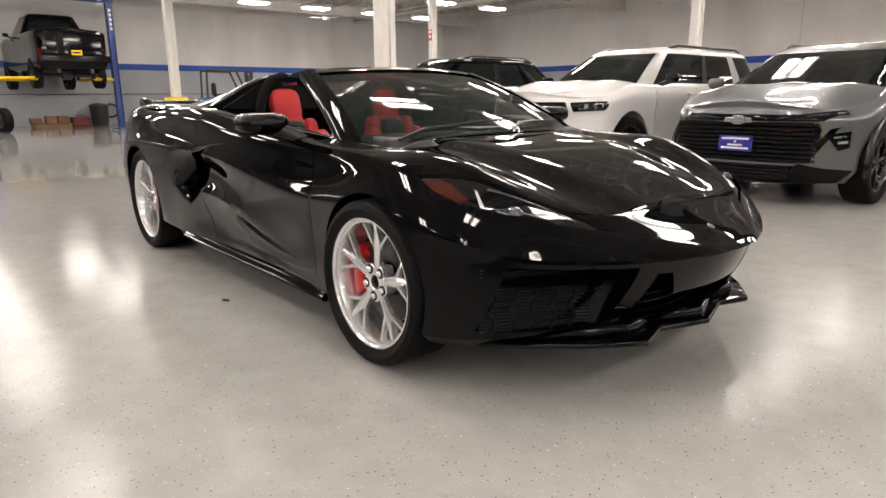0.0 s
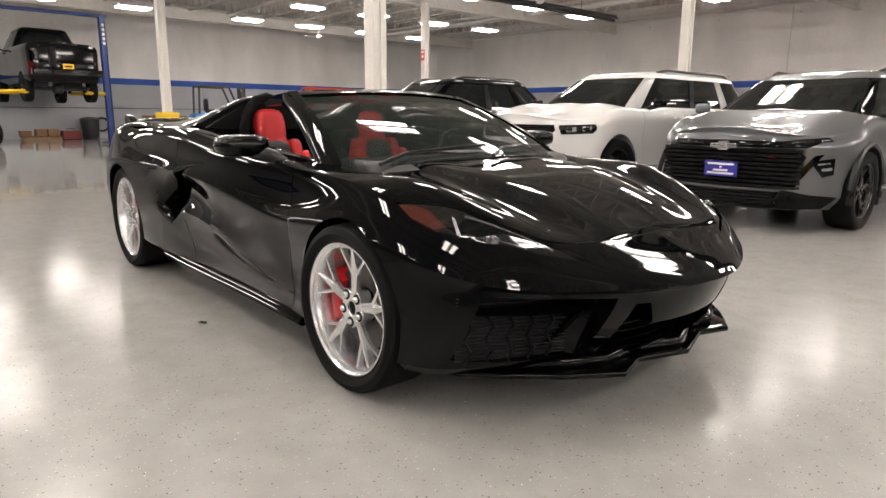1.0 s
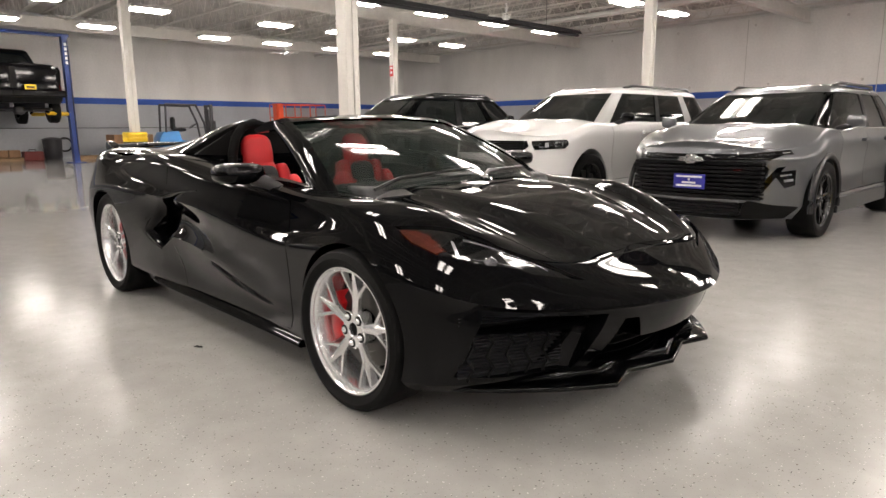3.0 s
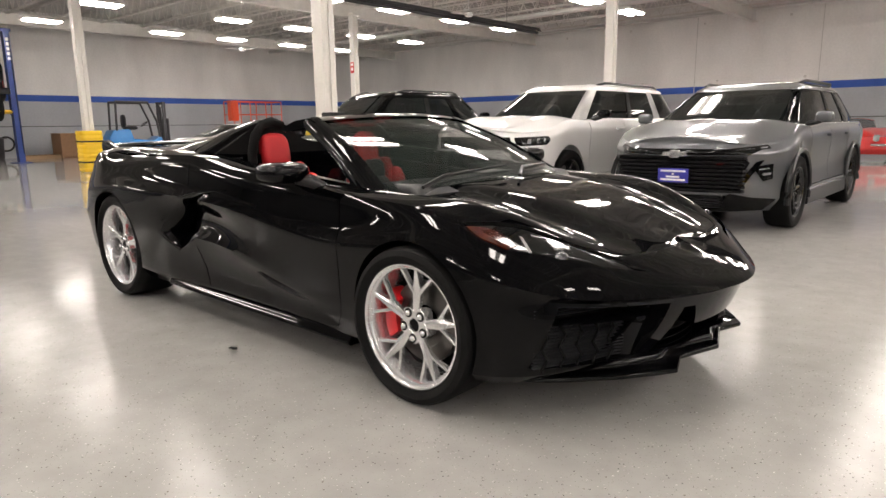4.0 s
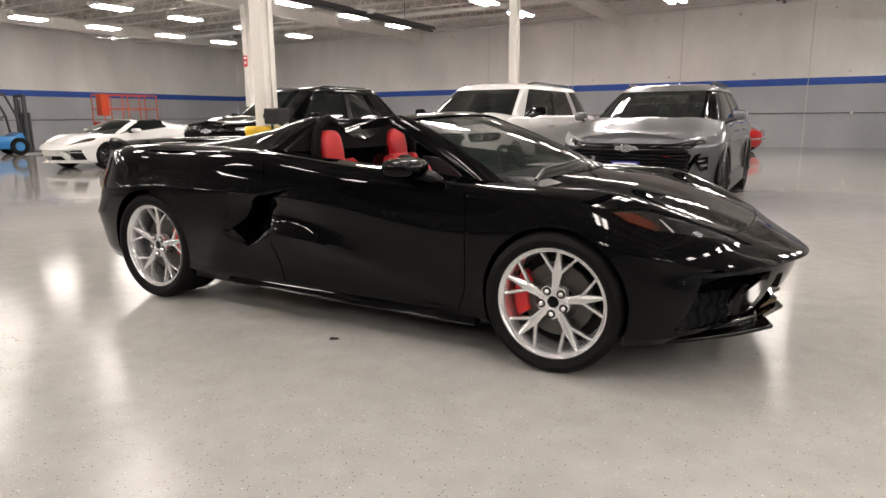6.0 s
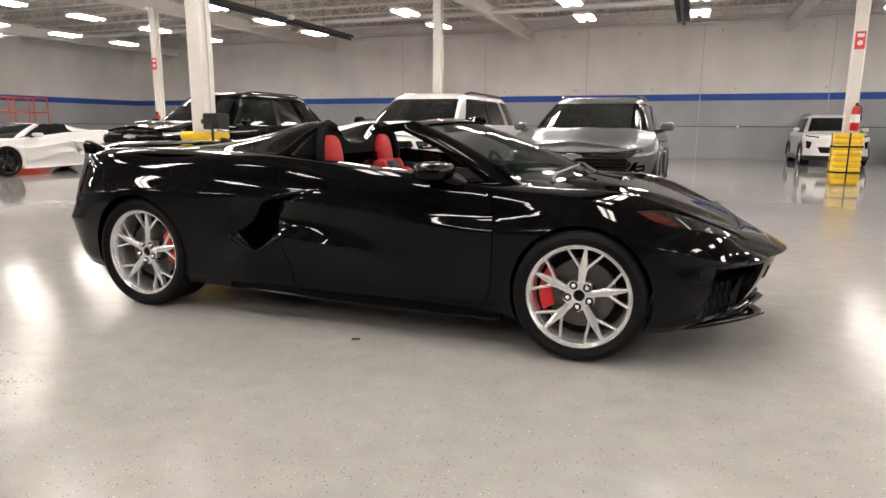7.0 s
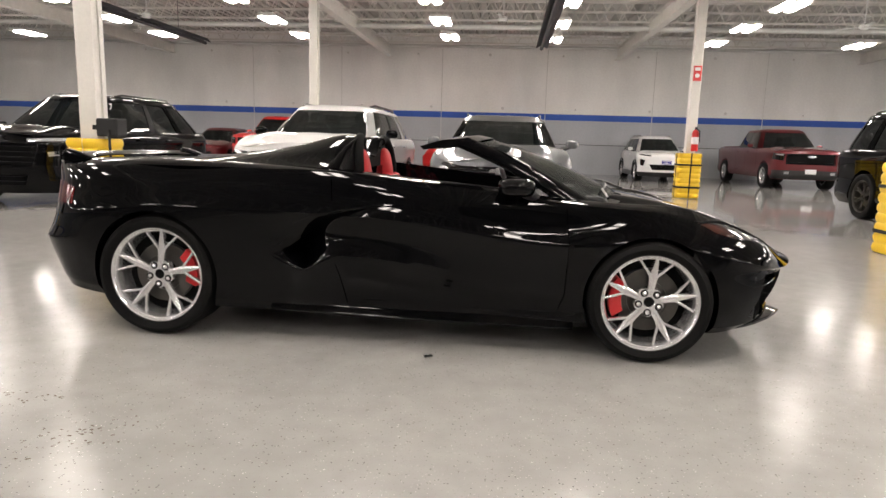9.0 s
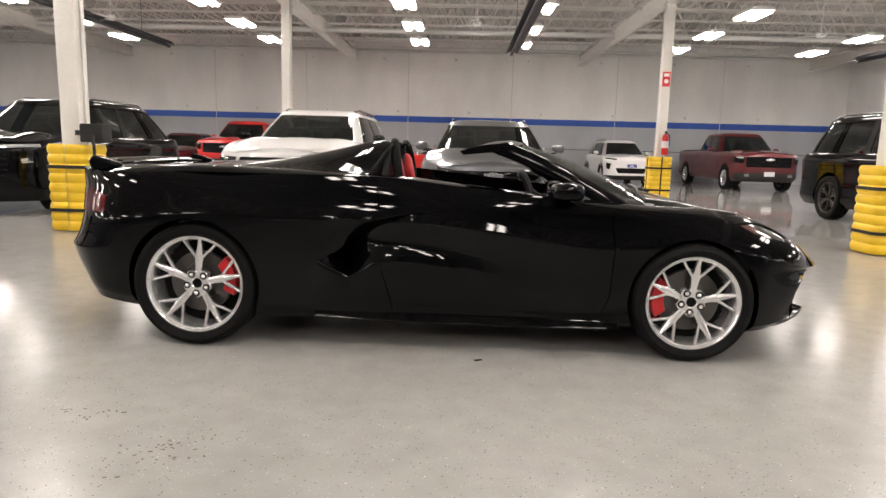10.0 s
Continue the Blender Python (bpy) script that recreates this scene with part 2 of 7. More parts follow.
def add_box(bm, x0, x1, y0, y1, z0, z1, bevel=0.0, segs=2):
    r = bmesh.ops.create_cube(bm, size=1.0)
    vs = r["verts"]
    for v in vs:
        v.co = Vector(((x0 + x1) / 2 + v.co.x * (x1 - x0), (y0 + y1) / 2 + v.co.y * (y1 - y0), (z0 + z1) / 2 + v.co.z * (z1 - z0)))
    if bevel:
        es = list({e for v in vs for e in v.link_edges})
        bmesh.ops.bevel(bm, geom=es, offset=bevel, segments=segs, affect="EDGES", profile=0.5)
    return vs


def box(x0, x1, y0, y1, z0, z1, bevel=0.0, segs=2):
    bm = bmesh.new()
    add_box(bm, x0, x1, y0, y1, z0, z1, bevel, segs)
    return bm


def lathe(profile, segs=48, axis="Y", closed=False):
    """Turns a profile of (radius, along) round an axis."""
    bm = bmesh.new()
    rings = []
    for r, a in profile:
        ring = []
        for i in range(segs):
            t = 2 * math.pi * i / segs
            c, s = r * math.cos(t), r * math.sin(t)
            ring.append(bm.verts.new((c, a, s) if axis == "Y" else (c, s, a) if axis == "Z" else (a, c, s)))
        rings.append(ring)
    pairs = list(zip(rings, rings[1:])) + ([(rings[-1], rings[0])] if closed else [])
    for a, b in pairs:
        for i in range(segs):
            j = (i + 1) % segs
            bm.faces.new((a[i], a[j], b[j], b[i]))
    if not closed:
        for ring in (rings[0], rings[-1]):
            if profile[rings.index(ring)][0] > 1e-4:
                bm.faces.new(ring)
    bmesh.ops.recalc_face_normals(bm, faces=bm.faces)
    return bm


def add_prism(bm, pts, d0, d1, axis="Y"):
    """A polygon, in the two other axes, drawn out along an axis from d0 to d1."""
    def at(p, d):
        return (p[0], d, p[1]) if axis == "Y" else (d, p[0], p[1]) if axis == "X" else (p[0], p[1], d)
    a = [bm.verts.new(at(p, d0)) for p in pts]
    b = [bm.verts.new(at(p, d1)) for p in pts]
    n = len(pts)
    fs = [bm.faces.new(a), bm.faces.new(b[::-1])]
    for i in range(n):
        fs.append(bm.faces.new((a[i], b[i], b[(i + 1) % n], a[(i + 1) % n])))
    bmesh.ops.recalc_face_normals(bm, faces=fs)
    return fs


def prism(pts, d0, d1, axis="Y", bevel=0.0, segs=2):
    bm = bmesh.new()
    add_prism(bm, pts, d0, d1, axis)
    if bevel:
        bmesh.ops.bevel(bm, geom=list(bm.edges), offset=bevel, segments=segs, affect="EDGES", profile=0.5)
    return bm


def add_tube(bm, pts, r, segs=8, r_end=None):
    """A round bar along a chain of points."""
    pts = [Vector(p) for p in pts]
    rings = []
    for i, p in enumerate(pts):
        d = (pts[min(i + 1, len(pts) - 1)] - pts[max(i - 1, 0)]).normalized()
        u = d.cross(Vector((0, 0, 1)))
        if u.length < 1e-3:
            u = d.cross(Vector((1, 0, 0)))
        u.normalize()
        w = d.cross(u)
        rr = r if r_end is None else r + (r_end - r) * i / (len(pts) - 1)
        rings.append([bm.verts.new(p + rr * (math.cos(2 * math.pi * k / segs) * u + math.sin(2 * math.pi * k / segs) * w)) for k in range(segs)])
    for a, b in zip(rings, rings[1:]):
        for k in range(segs):
            bm.faces.new((a[k], a[(k + 1) % segs], b[(k + 1) % segs], b[k]))
    bm.faces.new(rings[0][::-1])
    bm.faces.new(rings[-1])


def tube(pts, r, segs=8, r_end=None):
    bm = bmesh.new()
    add_tube(bm, pts, r, segs, r_end)
    bmesh.ops.recalc_face_normals(bm, faces=bm.faces)
    return bm


def spline(knots, values, at):
    """Natural cubic spline through values at knots."""
    k, v, at = np.asarray(knots, float), np.asarray(values, float), np.asarray(at, float)
    n = len(k)
    h = np.diff(k)
    a = np.zeros((n, n))
    r = np.zeros((n,) + v.shape[1:])
    a[0, 0] = a[-1, -1] = 1
    for i in range(1, n - 1):
        a[i, i - 1], a[i, i], a[i, i + 1] = h[i - 1], 2 * (h[i - 1] + h[i]), h[i]
        r[i] = 3 * ((v[i + 1] - v[i]) / h[i] - (v[i] - v[i - 1]) / h[i - 1])
    c = np.linalg.solve(a, r)
    i = np.clip(np.searchsorted(k, at, "right") - 1, 0, n - 2)
    d = (at - k[i]).reshape((-1,) + (1,) * (v.ndim - 1))
    hh = h[i].reshape(d.shape)
    b = (v[i + 1] - v[i]) / hh - hh * (2 * c[i] + c[i + 1]) / 3
    return v[i] + b * d + c[i] * d**2 + (c[i + 1] - c[i]) / (3 * hh) * d**3


def catmull(pts, per, mirror_end=True):
    """Centripetal Catmull-Rom through section points; per: steps in each span."""
    p = np.asarray(pts, float)
    first = 2 * p[0] - p[1]
    last = p[-2] * np.array([1, -1, 1]) if mirror_end else 2 * p[-1] - p[-2]
    q = np.vstack([first, p, last])
    out = []
    for i in range(1, len(q) - 2):
        p0, p1, p2, p3 = q[i - 1 : i + 3]
        t0 = 0.0
        t1 = t0 + max(np.linalg.norm(p1 - p0), 1e-5) ** 0.5
        t2 = t1 + max(np.linalg.norm(p2 - p1), 1e-5) ** 0.5
        t3 = t2 + max(np.linalg.norm(p3 - p2), 1e-5) ** 0.5
        for s in range(per):
            t = t1 + (t2 - t1) * s / per
            a1 = (t1 - t) / (t1 - t0) * p0 + (t - t0) / (t1 - t0) * p1
            a2 = (t2 - t) / (t2 - t1) * p1 + (t - t1) / (t2 - t1) * p2
            a3 = (t3 - t) / (t3 - t2) * p2 + (t - t2) / (t3 - t2) * p3
            b1 = (t2 - t) / (t2 - t0) * a1 + (t - t0) / (t2 - t0) * a2
            b2 = (t3 - t) / (t3 - t1) * a2 + (t - t1) / (t3 - t1) * a3
            out.append((t2 - t) / (t2 - t1) * b1 + (t - t1) / (t2 - t1) * b2)
    out.append(p[-1])
    return np.array(out)


def grid_mesh(bm, pts, close_u=False):
    """Quads over a grid of places, pts[u][v]."""
    vs = [[bm.verts.new(p) for p in row] for row in pts]
    rows = list(zip(vs, vs[1:])) + ([(vs[-1], vs[0])] if close_u else [])
    for a, b in rows:
        for j in range(len(a) - 1):
            bm.faces.new((a[j], b[j], b[j + 1], a[j + 1]))
    return vs


def carve(body, cutters, mats, keep=False):
    """Subtracts closed bmeshes from a closed bmesh, or keeps what they share; returns a mesh. Faces keep the material index of their source."""
    def temp(bm):
        bmesh.ops.recalc_face_normals(bm, faces=bm.faces)
        me = bpy.data.meshes.new("temp")
        bm.to_mesh(me)
        bm.free()
        for mm in mats:
            me.materials.append(mm)
        return new("temp", me)
    base = temp(body)
    tools = [temp(c) for c in cutters]
    for tool in tools:
        mod = base.modifiers.new("cut", "BOOLEAN")
        mod.operation, mod.solver, mod.object = "INTERSECT" if keep else "DIFFERENCE", "EXACT", tool
    deps = bpy.context.evaluated_depsgraph_get()
    me = bpy.data.meshes.new_from_object(base.evaluated_get(deps))
    for ob in [base] + tools:
        old = ob.data
        bpy.data.objects.remove(ob)
        bpy.data.meshes.remove(old)
    me.materials.clear()
    return me


def set_index(bm, n):
    for f in bm.faces:
        f.material_index = n
    return bm

# ---- the hall ----
X0, X1, Y0, Y1, TOP = -26.0, 15.65, -19.0, 23.0, 5.55
WALL_LABEL = "pale painted concrete wall with a blue stripe"
floor = part("floor", box(X0 - 0.3, X1 + 0.3, Y0 - 0.3, Y1 + 0.3, -0.2, 0.0), M_FLOOR)
tagged(floor, "glossy grey epoxy floor with scattered flakes", "floor", kind="structure")
for name, b in (("wall_north", (X0 - 0.3, X1 + 0.3, Y1, Y1 + 0.3)), ("wall_south", (X0 - 0.3, X1 + 0.3, Y0 - 0.3, Y0)), ("wall_west", (X0 - 0.3, X0, Y0, Y1)), ("wall_east", (X1, X1 + 0.3, Y0, Y1))):
    south = name == "wall_south"
    tagged(part(name, box(*b, 0.0, TOP), M_WALL_PLAIN if south else M_WALL), "plain grey painted concrete wall" if south else WALL_LABEL, "wall", kind="structure")


def ceiling_mesh():
    """Corrugated steel deck: ribs run along y."""
    bm = bmesh.new()
    pitch, deep = 0.30, 0.05
    xs = []
    x = X0 - 0.3
    while x < X1 + 0.3:
        xs += [(x, 0), (x + 0.17, 0), (x + 0.20, deep), (x + 0.27, deep)]
        x += pitch
    lows = [(bm.verts.new((a, Y0 - 0.3, TOP + d)), bm.verts.new((a, Y1 + 0.3, TOP + d))) for a, d in xs]
    for (a, b), (c, d) in zip(lows, lows[1:]):
        bm.faces.new((a, b, d, c))
    add_box(bm, X0 - 0.3, X1 + 0.3, Y0 - 0.3, Y1 + 0.3, TOP + 0.08, TOP + 0.2)
    return bm


tagged(part("ceiling", ceiling_mesh(), M_DECK), "white corrugated steel roof deck", "ceiling", kind="structure")


def joist_mesh(x0, x1, low, high, step=0.62):
    """An open-web joist along x: two chords and a zigzag of bars."""
    bm = bmesh.new()
    for z in (low, high):
        add_box(bm, x0, x1, -0.05, -0.012, z - 0.02, z + 0.02)
        add_box(bm, x0, x1, 0.012, 0.05, z - 0.02, z + 0.02)
    n = int((x1 - x0) / step)
    w = (x1 - x0) / n
    for i in range(n):
        a, b = x0 + i * w, x0 + (i + 0.5) * w
        for p, q in (((a, low), (b, high)), ((b, high), (a + w, low))):
            d = Vector((q[0] - p[0], 0, q[1] - p[1])).normalized()
            s = Vector((-d.z, 0, d.x)) * 0.012
            va = [bm.verts.new((p[0] + k * s.x, y, p[1] + k * s.z)) for k, y in ((-1, -0.012), (1, -0.012), (1, 0.012), (-1, 0.012))]
            vb = [bm.verts.new((q[0] + k * s.x, y, q[1] + k * s.z)) for k, y in ((-1, -0.012), (1, -0.012), (1, 0.012), (-1, 0.012))]
            for k in range(4):
                bm.faces.new((va[k], va[(k + 1) % 4], vb[(k + 1) % 4], vb[k]))
    return bm


JOIST_LOW = 4.95
joist = None
y = Y0 + 0.9
while y < Y1 - 0.3:
    if joist is None:
        joist = tagged(part("roof_joist", joist_mesh(X0, X1, JOIST_LOW, TOP - 0.03), M_JOIST), "white open-web steel roof joist", "joist", "roof joists", "structure")
        joist.matrix_basis = pose(0, y, 0)
    else:
        copy_thing(joist, pose(0, y, 0))
    y += 1.52


def i_beam(length, h=0.42, w=0.22):
    """A rolled beam along y, hanging down from z = 0."""
    bm = bmesh.new()
    add_box(bm, -w / 2, w / 2, 0, length, -0.02, 0)
    add_box(bm, -w / 2, w / 2, 0, length, -h, -h + 0.02)
    add_box(bm, -0.008, 0.008, 0, length, -h + 0.02, -0.02)
    return bm


COL_X = (-13.9, -4.5, 4.75, 14.0)
girder = None
for cx in (-23.0,) + COL_X:
    if girder is None:
        girder = tagged(part("roof_girder", i_beam(Y1 - Y0), M_JOIST, matrix=pose(cx, Y0, JOIST_LOW + 0.05)), "white steel roof girder", "girder", "roof girders", "structure")
    else:
        copy_thing(girder, pose(cx, Y0, JOIST_LOW + 0.05))

# long pipes under the roof
for i, (yy, zz, rr) in enumerate(((17.0, 4.79, 0.075), (22.7, 5.0, 0.055))):
    tagged(part("sprinkler_pipe", tube([(X0, yy, zz), (X1, yy, zz)], rr, 10), M_WHITE_METAL, smooth=40), "white painted pipe along the roof", "pipe", "roof pipes", "structure")
tagged(part("sprinkler_pipe", tube([(-25.7, Y0, 5.0), (-25.7, Y1, 5.0)], 0.06, 10), M_WHITE_METAL, smooth=40), "white painted pipe along the roof", "pipe", "roof pipes", "structure")


def heater_tube(x, y0, y1, z):
    """A dark radiant heater tube along y under the roof."""
    root = thing("radiant_heater", "dark metal radiant heater tube under the roof", "heater", "roof heaters")
    part("hood", prism([(x - 0.17, z + 0.02), (x - 0.08, z + 0.14), (x + 0.08, z + 0.14), (x + 0.17, z + 0.02), (x + 0.15, z + 0.02), (x, z + 0.10), (x - 0.15, z + 0.02)], y0, y1, "Y"), M_DARK_METAL, root)
    part("tube", tube([(x, y0, z), (x, y1, z)], 0.05, 12), M_DARK_METAL, root, smooth=40)
    for k in range(5):
        yy = y0 + (y1 - y0) * (k + 0.5) / 5
        part("hanger", tube([(x, yy, z + 0.13), (x, yy, TOP + 0.02)], 0.006, 5), M_DARK_METAL, root)
    return root


heater_tube(1.40, -1.0, 15.3, 3.90)
heater_tube(-9.0, -1.0, 15.7, 3.98)
heater_tube(11.6, -1.0, 15.6, 3.95)


# ---- ceiling lamps ----
def ceiling_lamp():
    root = thing("ceiling_light", "white fluorescent fixture with two bright lenses, switched on", "ceiling light", "ceiling lights")
    bm = bmesh.new()
    add_prism(bm, [(-0.28, 0.0), (-0.22, 0.075), (0.22, 0.075), (0.28, 0.0)], -0.54, 0.54, "Y")
    part("housing", bm, M_WHITE_METAL, root)
    for sx in (-0.155, 0.155):
        part("lens", box(sx - 0.082, sx + 0.082, -0.47, 0.47, -0.045, -0.004, 0.012, 2), M_LAMP, root, "bright white lens")
    for sy in (-0.45, 0.45):
        part("chain", tube([(0, sy, 0.07), (0, sy, TOP - 4.31)], 0.005, 4), M_WHITE_METAL, root)
    return root


LAMP_COLUMNS = ((-19.4, 0.0), (-15.4, 0.15), (-10.65, -0.05), (-6.0, -0.15), (-1.36, -0.2), (1.78, 0.05), (6.61, 0.3), (10.75, 0.35), (14.6, 0.3))
LAMP_ROWS = (16.25, 13.65, 10.95, 8.45, 4.6, 1.95, -0.7, -3.35, -7.2, -9.85)
lamp = None
for lx, off in LAMP_COLUMNS:
    for ly in LAMP_ROWS:
        if lamp is None:
            lamp = ceiling_lamp()
            lamp.matrix_basis = pose(lx, ly + off, 4.32)
        else:
            copy_thing(lamp, pose(lx, ly + off, 4.32))


# ---- columns and their yellow guards ----
def column(x, y, w, sign=True, facing=-1):
    root = thing("steel_column", "cream painted square steel column", "column", "roof columns", "structure", pose(x, y, 0))
    part("shaft", box(-w / 2, w / 2, -w / 2, w / 2, 0, JOIST_LOW - 0.3, 0.012), M_COLUMN, root)
    part("base_plate", box(-w * 0.8, w * 0.8, -w * 0.8, w * 0.8, 0, 0.02, 0.003), M_COLUMN, root)
    part("cap_plate", box(-w * 0.8, w * 0.8, -w * 0.8, w * 0.8, JOIST_LOW - 0.39, JOIST_LOW - 0.371, 0.003), M_COLUMN, root)
    for sx in (-1, 1):
        part("conduit", tube([(sx * (w / 2 + 0.018), 0, 0.3), (sx * (w / 2 + 0.018), 0, 4.6)], 0.013, 6), M_COLUMN, root) if sx > 0 else None
    return root


def guard(x, y, upright=False):
    """A ribbed yellow wrap round a column with two straps."""
    root = thing("column_guard", "ribbed yellow plastic column guard with black straps", "column guard", "column guards", matrix=pose(x, y, 0))
    for half in (-1, 1):
        prof = []
        n = 9
        for i in range(n):
            z0 = 0.01 + i * 1.04 / n
            for f, o in ((0.0, 0.248), (0.16, 0.258), (0.5, 0.265), (0.84, 0.258)):
                prof.append((o, z0 + f * 1.04 / n))
        prof.append((0.248, 1.05))
        bm = bmesh.new()
        rows = []
        for o, z in prof:
            r = 0.10
            ring = []
            for cx, cy, a0 in ((1, -1, -90), (1, 1, 0)):
                for k in range(5):
                    a = radians(a0 + k * 22.5)
                    ring.append((half * (o - r + r * math.cos(a)) if cx else 0, cy * (o - r) + r * math.sin(a), z))
            ring = [(half * 0.004, -o, z)] + ring + [(half * 0.004, o, z)]
            rows.append(ring)
        grid_mesh(bm, rows)
        inner = [bm.verts.new((half * 0.125, s * 0.125, 1.05)) for s in (-1, 1)]
        top = [v for v in bm.verts if abs(v.co.z - 1.05) < 1e-5 and v not in inner]
        ring = sorted(top, key=lambda v: math.atan2(v.co.y, abs(v.co.x)))
        bm.faces.new([ring[0], *ring[1:], inner[1], inner[0]])
        bmesh.ops.recalc_face_normals(bm, faces=bm.faces)
        part("guard_half", bm, M_YELLOW, root, smooth=35)
    for z in (0.26, 0.78):
        bm = bmesh.new()
        o, r = 0.272, 0.10
        ring = []
        for cx, cy, a0 in ((1, -1, -90), (1, 1, 0), (-1, 1, 90), (-1, -1, 180)):
            for k in range(5):
                a = radians(a0 + k * 22.5)
                ring.append((cx * (o - r) + r * math.cos(a), cy * (o - r) + r * math.sin(a)))
        rows = [[(px * f, py * f, zz) for px, py in ring + ring[:1]] for f, zz in ((0.97, z - 0.02), (1, z - 0.02), (1, z + 0.02), (0.97, z + 0.02))]
        grid_mesh(bm, rows)
        part("strap", bm, M_STRAP, root)
    for dx, dy in ((1, 0), (-1, 0), (0, 1), (0, -1)) if upright else ():
        half_x, half_y = (0.004, 0.014) if dx else (0.014, 0.004)
        part("strap", box(dx * 0.268 - half_x, dx * 0.268 + half_x, dy * 0.268 - half_y, dy * 0.268 + half_y, 0.02, 1.055), M_STRAP, root)
    return root


COLUMNS = ((-4.67, 3.52, 0.235), (-4.27, 11.62, 0.205), (4.80, 11.47, 0.205), (5.17, 3.5, 0.235), (-13.45, 11.75, 0.205), (-14.82, 3.88, 0.215))
for cx, cy, w in COLUMNS:
    column(cx, cy, w)
for i in (0, 2, 3, 5):
    guard(COLUMNS[i][0], COLUMNS[i][1], i == 2)

